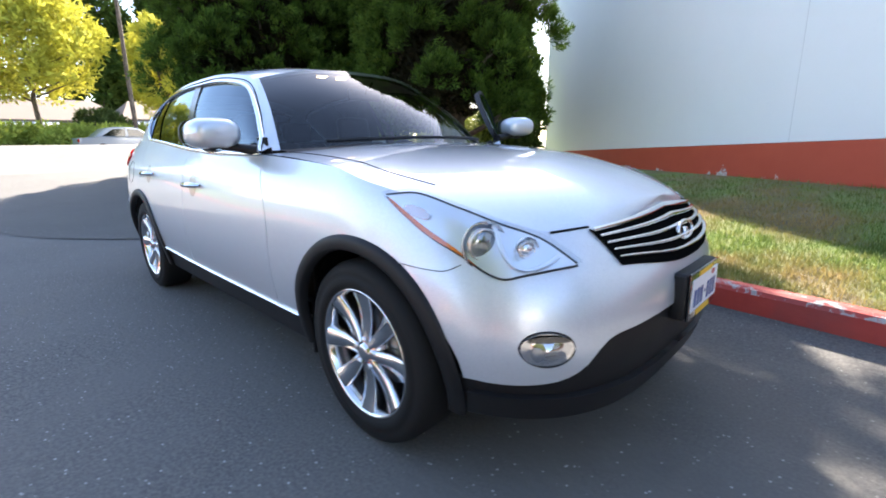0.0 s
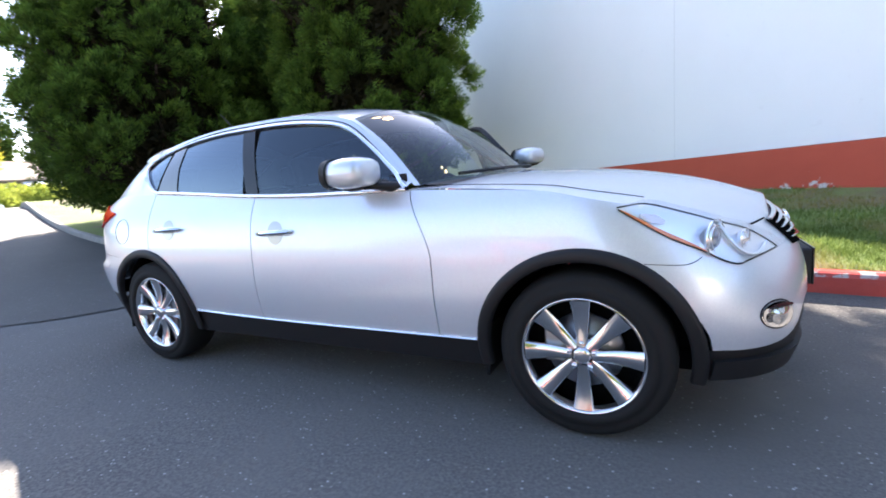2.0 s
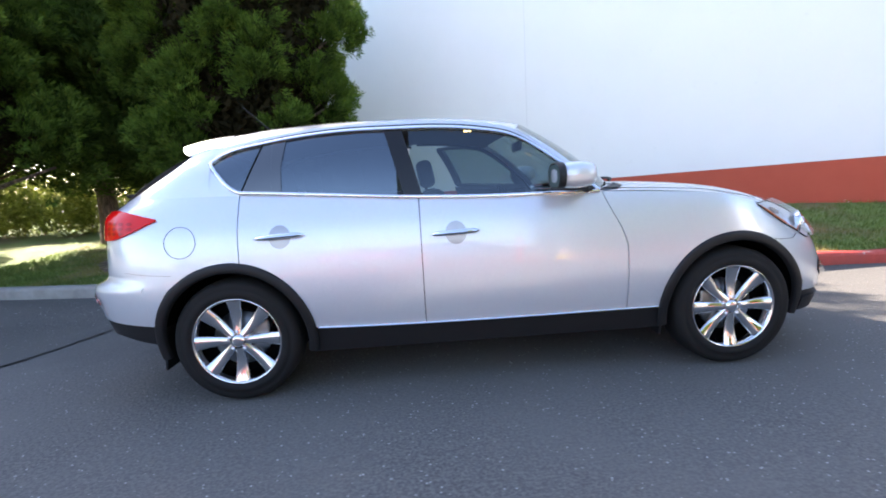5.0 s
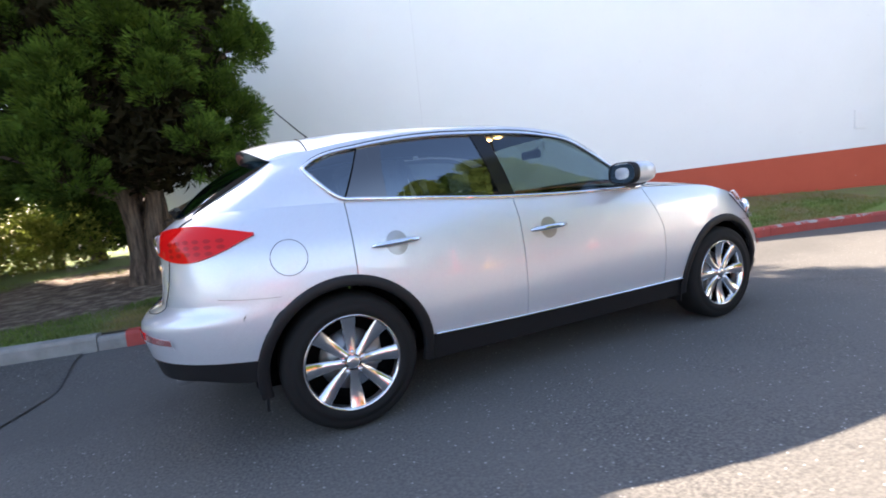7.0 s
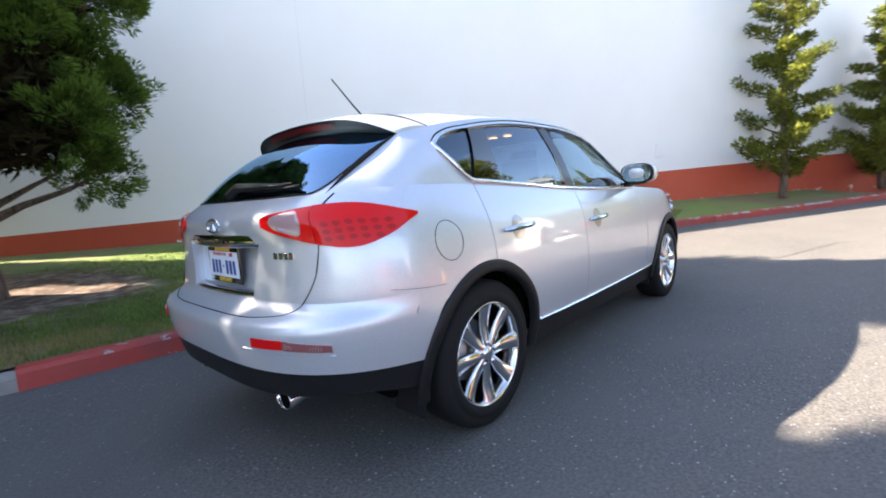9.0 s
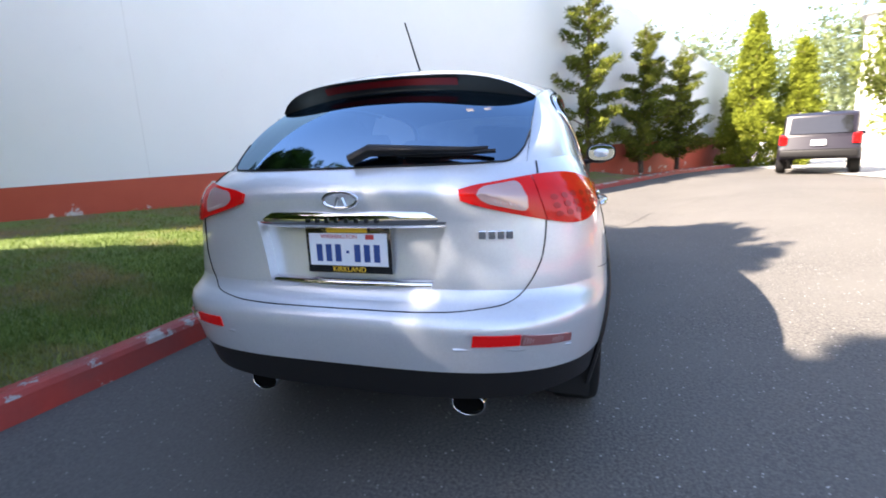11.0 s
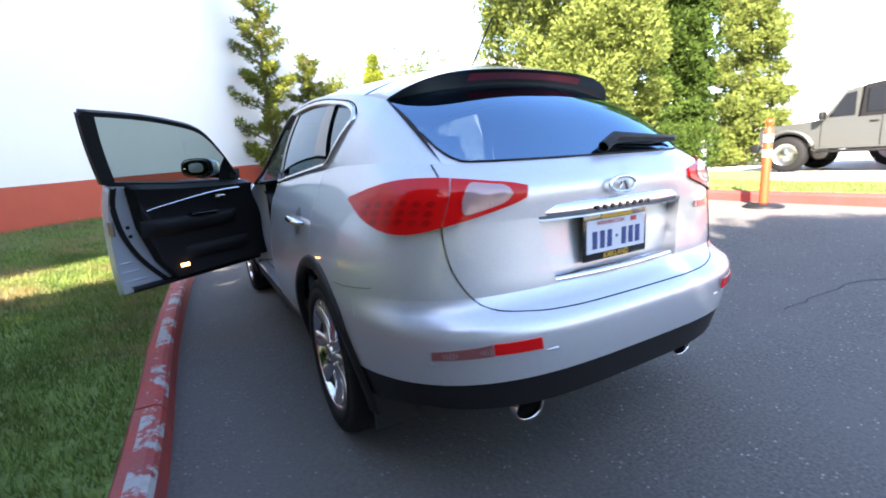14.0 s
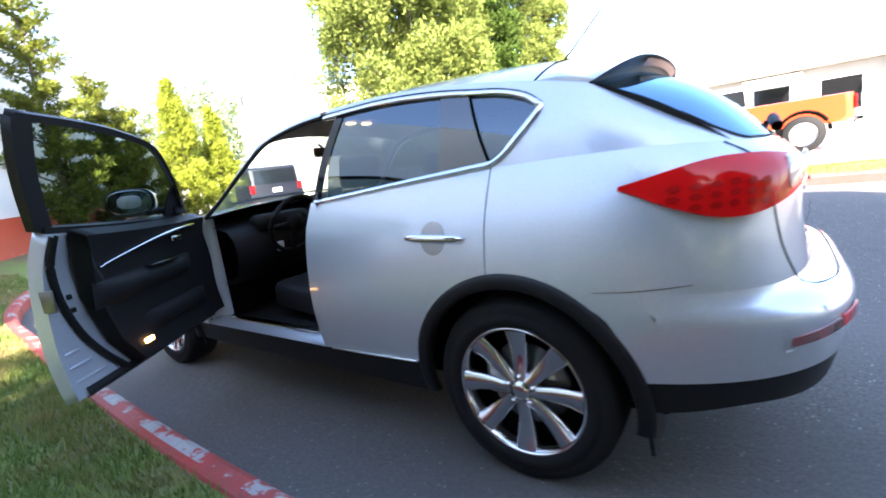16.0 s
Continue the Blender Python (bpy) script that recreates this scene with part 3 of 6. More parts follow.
def tufted(name, label, at, height, radius, mat, seed, shape, base, branches, tufts, per, size, stems=4, girth=0.2, group="", core=9, inner=0.70):
    """A clumpy conifer: several stems, and boughs that end in upswept sprays with dark gaps between them."""
    rng = random.Random(seed)
    gen = np.random.default_rng(seed)
    ob = thing(name, label, "tree", at, group=group)
    for k in range(stems):
        a = 2 * math.pi * k / stems + 0.4
        foot = (0.16 * math.cos(a), 0.16 * math.sin(a), -0.15)
        top = (0.35 * math.cos(a + 0.8), 0.35 * math.sin(a + 0.8), height * (0.9 - 0.1 * k))
        line = wobbly(foot, top, 10, 0.04, seed + k)
        link("trunk", *tube(line, [girth * (1 - 0.9 * (i / 10) ** 0.8) * (1.2 if i == 0 else 1) for i in range(11)], 9), BARK, ob)
    centre, way, reach_of = [], [], []
    for k in range(branches):
        h = (k + rng.random()) / branches
        z = height * (base + (1 - base) * h)
        a = k * 2.39996 + rng.uniform(-0.5, 0.5)
        reach = radius * shape(h) * rng.uniform(0.64, 0.90)
        c = Vector((reach * math.cos(a), reach * math.sin(a), z))
        if k % 3 == 0:
            link("limb", *tube(wobbly((0, 0, max(0.5, z - reach * 0.45)), c, 4, 0.05, seed * 7 + k), [0.05 * (1 - i / 5) + 0.008 for i in range(5)], 5), BARK, ob)
        lump = radius * rng.uniform(0.14, 0.25) * (0.55 + 0.45 * shape(h))
        out = Vector((math.cos(a), math.sin(a), 0.25))
        for _ in range(tufts):
            d = (Vector(gen.normal(size=3)).normalized() + out * 0.75).normalized()
            centre.append(c + d * lump * rng.uniform(0.35, 0.95))
            way.append((d * 0.75 + Vector((0, 0, 0.55)) + Vector(gen.normal(size=3)) * 0.15).normalized())
            reach_of.append(rng.uniform(0.16, 0.32) * (0.6 + 0.4 * shape(h)))
    c = np.repeat(np.array([tuple(v) for v in centre]), per, 0)
    w = np.repeat(np.array([tuple(v) for v in way]), per, 0)
    r = np.repeat(np.array(reach_of), per)
    n = len(c)
    s = gen.random(n) ** 0.8
    q = gen.normal(size=(n, 3))
    q -= w * (q * w).sum(1)[:, None]
    q /= np.linalg.norm(q, axis=1)[:, None]
    p = c + w * (r * s)[:, None] + q * (r * 0.36 * np.sqrt(gen.random(n)) * (0.35 + 0.65 * np.sin(np.pi * np.minimum(1, s * 0.8 + 0.1))))[:, None]
    up = w + q * 0.55 + gen.normal(size=(n, 3)) * 0.15
    up /= np.linalg.norm(up, axis=1)[:, None]
    side = np.cross(up, q + gen.normal(size=(n, 3)) * 0.4)
    side /= np.linalg.norm(side, axis=1)[:, None]
    z = (size * (0.6 + 0.8 * gen.random(n)))[:, None]
    v = np.stack([p - side * z * 0.4, p + up * z * 1.2 - side * z * 0.15, p + up * z * 2.4, p + up * z * 1.1 + side * z * 0.4], 1).reshape(-1, 3)
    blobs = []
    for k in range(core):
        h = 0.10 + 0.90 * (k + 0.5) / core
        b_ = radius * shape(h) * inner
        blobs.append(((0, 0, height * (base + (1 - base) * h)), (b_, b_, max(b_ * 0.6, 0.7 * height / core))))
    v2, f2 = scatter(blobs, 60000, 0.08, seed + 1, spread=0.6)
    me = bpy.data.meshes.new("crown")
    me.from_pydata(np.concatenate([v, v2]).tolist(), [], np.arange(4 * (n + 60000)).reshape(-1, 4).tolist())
    # Outer spray halves take the lit tone, the core the shaded one.
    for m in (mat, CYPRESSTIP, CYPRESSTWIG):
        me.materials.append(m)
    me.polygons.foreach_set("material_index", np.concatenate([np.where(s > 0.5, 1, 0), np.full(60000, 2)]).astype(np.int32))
    crown = new("crown", me)
    crown.parent = ob
    return ob


CONE = lambda h: (1 - h) ** 0.8 * (0.6 + 0.4 * ease(h * 5)) + 0.03
EGG = lambda h: math.sqrt(max(0.02, 1 - (2 * h - 0.9) ** 2))


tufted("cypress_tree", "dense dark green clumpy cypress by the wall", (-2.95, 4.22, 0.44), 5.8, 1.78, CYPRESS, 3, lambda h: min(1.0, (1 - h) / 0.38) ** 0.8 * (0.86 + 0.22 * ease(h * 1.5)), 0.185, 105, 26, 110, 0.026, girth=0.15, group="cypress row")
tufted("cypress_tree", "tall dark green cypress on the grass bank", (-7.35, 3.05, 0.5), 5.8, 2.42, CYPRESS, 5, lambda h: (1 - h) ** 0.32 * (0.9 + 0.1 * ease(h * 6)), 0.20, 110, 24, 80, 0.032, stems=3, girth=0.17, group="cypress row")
tree("cypress_tree", "dark green cypress behind the front row", (-6.2, 5.5, 0.5), 5.1, 1.6, CYPRESS, 6, 100, 90000, 0.06, 0.2, 0.26, lambda h: (1 - h) ** 0.35, group="cypress row", core=9, spread=0.35, long=2.4)
# Added out of sight behind the near cypress to block sun on the lawn.
tree("cypress_tree", "unseen low dark green cypress added to shade the lawn", (-4.45, 8.0, 0.45), 4.2, 0.85, CYPRESS, 7, 90, 40000, 0.06, 0.16, 0.10, lambda h: (1 - h) ** 0.35, group="cypress row", core=9, spread=0.35, long=2.4)
tree("cypress_tree", "tall dark green cypress in the row", (-9.9, 4.3, 0.6), 8.0, 1.9, CYPRESS, 8, 120, 110000, 0.06, 0.24, 0.10, lambda h: (1 - h) ** 0.5 * (0.9 + 0.1 * ease(h * 6)), group="cypress row", core=10, spread=0.35, long=2.4)
tree("cypress_tree", "tall dark green cypress at the end of the row", (-13.2, 5.3, 0.7), 8.5, 2.0, CYPRESS, 9, 110, 70000, 0.08, 0.26, 0.08, lambda h: (1 - h) ** 0.5 * (0.9 + 0.1 * ease(h * 6)), group="cypress row", core=10, spread=0.35, long=2.4)


def juniper(label, at, height, reach, seed):
    """An open conifer: upswept branches with tufts along them and a bare sky between."""
    rng = random.Random(seed)
    ob = thing("juniper_tree", label, "tree", at, group="wall junipers")
    lean = wobbly((0, 0, -0.1), (rng.uniform(-0.1, 0.1), rng.uniform(-0.1, 0.1), height), 8, 0.05, seed)
    link("trunk", *tube(lean, [0.085 * (1 - 0.9 * i / 8) for i in range(9)], 8), BARK, ob)
    blobs = [((0, 0, height * k), (0.10 + 0.2 * (1 - k), 0.10 + 0.2 * (1 - k), 0.25)) for k in span(0.12, 0.98, 9)]
    for k in range(30):
        h = 0.06 + 0.88 * (k + rng.random() * 0.8) / 30
        a = k * 2.4 + rng.uniform(-0.4, 0.4)
        r = reach * (1 - h) ** 0.7 * rng.uniform(0.55, 1.15) + 0.15
        z0 = height * h
        tip = Vector((r * math.cos(a), r * math.sin(a), z0 + r * rng.uniform(0.15, 0.65)))
        root = Vector((0, 0, z0 - 0.05))
        link("limb", *tube([root, root.lerp(tip, 0.5) - Vector((0, 0, 0.04)), tip], [0.022, 0.014, 0.006], 5), BARK, ob)
        for s in (0.35, 0.55, 0.75, 0.93):
            c = root.lerp(tip, s)
            w = 0.20 * (1.15 - 0.5 * s) * (0.6 + 0.5 * (1 - h))
            blobs.append((tuple(c), (w * 1.15, w * 1.15, w * 0.7)))
    leaves("crown", blobs, 17000, 0.05, JUNIPER, ob, seed, spread=0.6)
    return ob


juniper("loose yellow-green juniper against the white wall", (9.9, -1.0, 0.55), 5.4, 1.45, 12)
juniper("small yellow-green juniper beside the wall", (12.4, -2.75, 0.55), 4.3, 1.3, 14)
juniper("low yellow-green juniper near the wall's end", (14.6, -4.2, 0.55), 3.9, 1.2, 17)
WALLED = lambda h: min(1.0, (1 - h) / 0.2) ** 0.6 * (0.84 + 0.16 * ease(h * 7))
tree("laurel_tree", "broad bright green laurel with a raised skirt beside the drive", (5.45, -7.55, 0.42), 7.8, 2.0, LAUREL, 21, 330, 170000, 0.062, 0.12, 0.100, WALLED, group="laurels", trunks=3, core=11, lump=(0.10, 0.24), inner=0.72, long=1.7, spread=0.6)
tree("laurel_tree", "clipped columnar bright green laurel behind the verge", (4.9, -14.8, 0.33), 9.5, 1.08, LAUREL, 23, 280, 90000, 0.065, 0.12, 0.01, WALLED, group="laurels", core=12, lump=(0.14, 0.26), inner=0.80, long=1.7, spread=0.5)
tree("laurel_tree", "dark green laurel at the back of the verge", (5.05, -11.3, 0.42), 8.2, 0.85, CYPRESS, 27, 200, 60000, 0.08, 0.16, 0.03, WALLED, group="laurels", core=8, long=1.7, spread=0.5)
tree("arborvitae_tree", "tall conical yellow-green arborvitae beyond the drive", (18.6, -7.6, 0.3), 6.0, 1.25, ARBOR, 31, 120, 24000, 0.075, 0.15, 0.0, CONE, group="arborvitae", core=8, spread=0.4)
tree("arborvitae_tree", "smaller conical yellow-green arborvitae beyond the drive", (19.2, -9.5, 0.3), 5.0, 1.05, ARBOR, 33, 110, 18000, 0.075, 0.15, 0.0, CONE, group="arborvitae", core=8, spread=0.4)

# ---- the silver crossover ----
# Body axes: x ahead, y to its left, z up; hubs at x = +-1.4.
width_at = spline((0.2, 0.80), (0.38, 0.842), (0.55, 0.868), (0.70, 0.868), (0.85, 0.853), (0.95, 0.832), (1.05, 0.788), (1.15, 0.735))
nose_at = spline((0.2, 2.15), (0.35, 2.20), (0.5, 2.225), (0.65, 2.22), (0.75, 2.18), (0.85, 2.095), (0.95, 1.93), (1.05, 1.68))
nose_n = spline((0.2, 3.3), (0.45, 3.2), (0.65, 2.65), (0.8, 2.3), (1.0, 2.25))
tail_at = spline((0.2, -2.23), (0.38, -2.295), (0.52, -2.328), (0.62, -2.338), (0.655, -2.332), (0.675, -2.312), (0.692, -2.268), (0.715, -2.234), (0.76, -2.222), (0.85, -2.210), (0.95, -2.204), (1.03, -2.207), (1.10, -2.157), (1.16, -2.077))
tail_n = spline((0.2, 3.4), (0.6, 3.7), (0.75, 4.1), (1.04, 4.35), (1.16, 3.5))
XF, XR = 1.30, -1.36
HUB, ARCH = 0.345, 0.432


def skin(q, z, side=-1, off=0.0):
    """A point of the lower body. q: 0 tail's middle, 1 to 2 the flank, 3 nose's middle. side: -1 right, 1 left."""
    def raw(q, z):
        w = width_at(z)
        if q <= 1:
            n, e, x1, a = tail_n(z), tail_at(z), XR, (1 - q) * math.pi / 2
        elif q >= 2:
            n, e, x1, a = nose_n(z), nose_at(z), XF, (q - 2) * math.pi / 2
        else:
            return Vector((XR + (XF - XR) * (q - 1), w, z))
        s, c = max(0.0, math.sin(a)), max(0.0, math.cos(a))
        return Vector((x1 + (e - x1) * s ** (2 / n), w * c ** (2 / n), z))
    p = raw(q, z)
    if off:
        h = 4e-3
        dq = raw(min(2.995, q + h), z) - raw(max(0.005, min(2.99, q) - h), z)
        dz = raw(q, z + h) - raw(q, z - h)
        nrm = dz.cross(dq)
        if nrm.length > 1e-12:
            nrm.normalize()
            if nrm.dot(Vector((p.x * 0.3, p.y, 0))) < 0:
                nrm = -nrm
            p = p + nrm * off
    return Vector((p.x, p.y * side, p.z))


def q_at(x, z):
    """The q at which the skin at height z has this x."""
    if x > XF:
        r = min(1.0, (x - XF) / (nose_at(z) - XF))
        return 2 + math.asin(r ** (nose_n(z) / 2)) * 2 / math.pi
    if x < XR:
        r = min(1.0, (x - XR) / (tail_at(z) - XR))
        return 1 - math.asin(r ** (tail_n(z) / 2)) * 2 / math.pi
    return 1 + (x - XR) / (XF - XR)


def q_tail(y, z):
    return 1 - math.acos(min(1.0, (abs(y) / width_at(z)) ** (tail_n(z) / 2))) * 2 / math.pi


# shoulder line: hood edge, then belt, then the foot of the rear window
shoulder = spline((-2.3, 1.11), (-1.9, 1.14), (-1.4, 1.135), (-0.92, 1.115), (-0.39, 1.075), (0.1, 1.045), (0.45, 1.04), (0.7, 1.045), (1.0, 1.03), (1.35, 0.995), (1.55, 0.958), (1.63, 0.942), (1.78, 0.902), (1.89, 0.862), (2.02, 0.818), (2.10, 0.835), (2.2, 0.866))
nose_hem = spline((2.2, 0.40), (2.51, 0.404), (2.595, 0.424), (2.64, 0.452), (2.70, 0.518), (2.80, 0.54), (3.0, 0.56))
flank_hem = spline((-2.4, 0.505), (-1.86, 0.46), (-0.95, 0.395), (0.95, 0.378), (1.83, 0.40))


def arch_z(x):
    best = -1.0
    for hx in (-1.4, 1.4):
        d = abs(x - hx)
        if d < ARCH:
            best = max(best, HUB + math.sqrt(ARCH ** 2 - d * d))
    return best


def hem(q):
    """Lower edge of the painted body."""
    x = skin(q, 0.55).x
    return max(nose_hem(q) if q > 2.35 else flank_hem(x), arch_z(x))


def crest(q):
    return shoulder(skin(q, 0.8).x)


QS = sorted({round(q_at(hx - ARCH * 0.9999 * math.cos(k), 0.55), 5) for hx in (-1.4, 1.4) for k in span(0, math.pi, 26)}
            | {round(v, 5) for v in span(0, 1, 30) + span(1, 2, 30) + span(2, 3, 34)})


def flank(name, q0, q1, side, parent, mat=PAINT, label="", top=crest, low=hem, n=18, off=0.0, thick=0.02, back=None, bend=None):
    """A panel of the skin between two seams; bend shifts its columns ahead or back with height."""
    qs = [q0] + [q for q in QS if q0 + 2e-3 < q < q1 - 2e-3] + [q1]
    rows = []
    for q in qs:
        z0, z1 = low(q), top(q)
        rows.append([skin(q + (bend(q, z0 + (z1 - z0) * k) if bend else 0.0), z0 + (z1 - z0) * k, side, off) for k in span(0, 1, n)])
    return sheet(name, rows, mat, parent, label, thick, flip=side < 0, back=back)


def patch(name, q0, q1, low, high, side, parent, mat, label="", off=0.004, nq=18, nz=6, thick=0.0, ends=0.0):
    """A piece that lies on the skin between two curves, from q0 to q1; ends rounds its tips."""
    rows = []
    for i, q in enumerate(span(q0, q1, nq)):
        t = i / nq
        a, b_ = low(t), high(t)
        if ends:
            k = min(1.0, min(t, 1 - t) / ends)
            k = math.sqrt(max(0.0, 1 - (1 - k) ** 2)) * 0.98 + 0.02
            m = (a + b_) / 2
            a, b_ = m + (a - m) * k, m + (b_ - m) * k
        rows.append([skin(q, a + (b_ - a) * s, side, off) for s in span(0, 1, nz)])
    return sheet(name, rows, mat, parent, label, thick, flip=side < 0)


def seam(points, side, parent, r=0.0035, mat=DARK, name="seam", off=0.0008):
    if 3 < len(points) < 14:
        ks = [float(i) for i in range(len(points))]
        fq, fz = spline(*zip(ks, (p[0] for p in points))), spline(*zip(ks, (p[1] for p in points)))
        points = [(fq(k), fz(k)) for k in span(0, ks[-1], 6 * (len(points) - 1))]
    return link(name, *tube([skin(q, z, side, off) for q, z in points], r, 6), mat, parent)


def rim_of(low, high, q0, q1, n=30):
    return [(q0 + (q1 - q0) * t, low(t)) for t in span(0, 1, n)] + [(q0 + (q1 - q0) * t, high(t)) for t in span(1, 0, n)]


car = thing("car", "silver metallic crossover with chrome wheels, driver door standing open", "car")
g_ = 0.0024 / (XF - XR)
QB, QF, QC, QN, QR = q_at(-0.36, 0.55), q_at(0.775, 0.55), q_at(-1.33, 0.55), q_at(1.80, 0.6), q_at(-1.85, 0.6)
HINGE = Vector((0.775, 0.80, 0.0))


def front_bend(q, z):
    """The front door's leading edge leans back towards the belt."""
    return -0.045 * ease((z - 0.72) / 0.36) * max(0.0, 1 - abs(q - QF) / 0.18)


def recess_q(z):
    return q_tail(0.300 + (0.352 - 0.300) * (z - 0.735) / 0.215, z)


for side in (-1, 1):
    flank("front_fender", QF + g_, QN, side, car, bend=front_bend)
    flank("front_bumper", QN, 3.0, side, car)
    flank("rear_door", QC + g_, QB - g_, side, car)
    flank("rear_quarter", QR, QC - g_, side, car)
    # tail with its plate recess
    flank("tail_panel", 0.0, QR, side, car, top=lambda q: 0.735, n=12)
    flank("tail_panel", 0.0, QR, side, car, low=lambda q: 0.95, n=8)
    qs = [q for q in QS if recess_q(0.84) + 0.03 < q < QR] + [QR]
    rows = [[skin(recess_q(z), z, side) for z in span(0.735, 0.95, 8)]] + [[skin(q, z, side) for z in span(0.735, 0.95, 8)] for q in qs]
    sheet("tail_panel", rows, PAINT, car, thick=0.02, flip=side < 0)
    wall_in = [[skin(recess_q(z), z, side) + Vector((d, 0, 0)) for z in span(0.735, 0.95, 8)] for d in (0.0, 0.02, 0.045)]
    sheet("plate_recess", wall_in, PAINT, car, flip=side > 0)
    floor_ = [[skin(recess_q(z) * k, z, side) + Vector((0.045, 0, 0)) for z in span(0.735, 0.95, 8)] for k in span(0, 1, 8)]
    sheet("plate_recess", floor_, PAINT, car, flip=side > 0)
    for z_ in (0.735, 0.95):
        sheet("plate_recess", [[skin(recess_q(z_) * k, z_, side) + Vector((d, 0, 0)) for d in (0.0, 0.045)] for k in span(0, 1, 8)], PAINT, car, flip=(side > 0) == (z_ < 0.8))
    if side < 0:
        flank("front_door", QB + g_, QF - g_, side, car, bend=front_bend)
        flank("door_card", QB, QF, side, car, CABIN, top=lambda q: crest(q) - 0.01, low=lambda q: hem(q) + 0.05, n=8, off=-0.06, thick=0.0)
    flank("door_card", QC + 0.05, QB, side, car, CABIN, top=lambda q: crest(q) - 0.01, low=lambda q: hem(q) + 0.05, n=8, off=-0.06, thick=0.0)
    # black cladding below the paint, bright strip along the sill
    flank("sill_cladding", q_at(-0.99, 0.4), q_at(0.99, 0.4), side, car, BLACK, top=lambda q: min(0.40, flank_hem(skin(q, 0.55).x)) - 0.006, low=lambda q: 0.24, n=4, off=-0.014)
    flank("rear_skirt", 0.0, q_at(-1.815, 0.4), side, car, BLACK, top=lambda q: flank_hem(skin(q, 0.55).x) - 0.005, low=lambda q: 0.345 + 0.045 * ease((0.84 - q) / 0.3), n=5, off=-0.006)
    flank("front_skirt", q_at(1.815, 0.4), 3.0, side, car, BLACK, top=lambda q: nose_hem(q) - 0.005, low=lambda q: 0.27, n=6, off=-0.012)
    flank("front_lip", q_at(1.86, 0.4), 3.0, side, car, BLACK, top=lambda q: 0.355, low=lambda q: 0.275, n=4, off=0.006)
    strip = [skin(q_at(x, 0.4), flank_hem(x) + 0.001, side, 0.003) for x in span(-0.95, 0.96, 40)]
    if side > 0:
        strip = [p for p in strip if p.x < -0.38]
    link("sill_strip", *tube(strip, 0.0065, 6), CHROME, car, "bright metal strip along the sill")

    # headlamp
    lo_h = spline((0, 0.918), (0.2, 0.815), (0.39, 0.75), (0.46, 0.72), (0.57, 0.70), (0.66, 0.708), (0.85, 0.722), (1, 0.73))
    hi_h = spline((0, 0.925), (0.2, 0.932), (0.48, 0.886), (0.65, 0.846), (0.86, 0.800), (1, 0.737))
    lamp = patch("headlamp", 2.2, 2.62, lo_h, hi_h, side, car, REFLECTOR, "headlamp with projector lens and amber strip under clear cover", off=0.003, nq=30)
    patch("amber_strip", 2.205, 2.38, lambda t: lo_h(0.01 + t * 0.42), lambda t: min(hi_h(t * 0.42), lo_h(0.01 + t * 0.42) + 0.003 + 0.017 * math.sin(math.pi * min(1, t * 1.1)) ** 0.6), side, lamp, AMBER, off=0.007)
    patch("side_lens", 2.245, 2.31, lambda t: 0.868 - 0.02 * t, lambda t: 0.902 - 0.018 * t, side, lamp, PINKLENS, off=0.010, nq=8, ends=0.4)
    for q_, z_, r_, eye in ((2.408, 0.798, 0.046, PROJECTOR), (2.505, 0.785, 0.025, BOWL)):
        c_ = skin(q_, z_, side, -0.012)
        d_ = (Vector((0.90, side * 0.43, 0))).normalized()
        turn = Matrix.Translation(c_) @ d_.to_track_quat("X", "Z").to_matrix().to_4x4()
        v, f = lathe([(r_ * 1.02, 0.006), (r_ * 1.25, 0.014), (r_ * 1.5, 0.028), (r_ * 1.56, 0.030), (r_ * 1.5, 0.022)], "x", 28)
        link("lamp_bowl", [turn @ Vector(p) for p in v], f, BOWL, lamp)
        v, f = lathe([(r_ * 1.05, 0.014), (r_ * 1.08, 0.030), (r_ * 0.98, 0.034), (r_ * 0.94, 0.024)], "x", 28)
        link("lamp_ring", [turn @ Vector(p) for p in v], f, CHROME, lamp)
        v, f = lathe([(r_ * 0.96, 0.015)] + [(r_ * 0.96 * math.cos(a), 0.018 + 0.020 * math.sin(a)) for a in span(0.1, math.pi / 2, 8)], "x", 28)
        link("lamp_eye", [turn @ Vector(p) for p in v], f, eye, lamp)
    seam([(2.455, 0.835), (2.452, 0.78), (2.465, 0.735), (2.50, 0.722), (2.545, 0.735), (2.575, 0.752)], side, lamp, 0.007, REFLECTOR, "lamp_divider", off=0.014)
    patch("lamp_cover", 2.2, 2.62, lo_h, hi_h, side, lamp, LENS, off=0.034, nq=30)
    seam(rim_of(lo_h, hi_h, 2.2, 2.62), side, lamp, 0.0032, BLACK, "lamp_seal", off=0.004)
    rows = [[skin(q, z, side, o) for o in (0.0, 0.034)] for q, z in rim_of(lo_h, hi_h, 2.2, 2.62)]
    sheet("lamp_wall", rows, LENS, lamp)

    # fog lamp
    both_ = lambda t: 0.462 + 0.012 * t
    fog = patch("fog_lamp", 2.450, 2.600, both_, lambda t: 0.556, side, car, CHROME, "oval chrome fog lamp in the bumper", off=0.004, ends=0.5)
    dome = [[skin(2.525 + 0.070 * r * math.cos(a), 0.513 + 0.045 * r * math.sin(a), side, 0.005 + 0.009 * (1 - r * r) + 0.004 * math.cos(5 * r)) for a in span(0, 2 * math.pi, 30)] for r in span(0.02, 1, 7)]
    sheet("fog_bowl", dome, CHROME, fog, flip=side > 0)
    patch("fog_eye", 2.476, 2.512, lambda t: 0.484, lambda t: 0.522, side, fog, PROJECTOR, off=0.019, nq=8, ends=0.5)
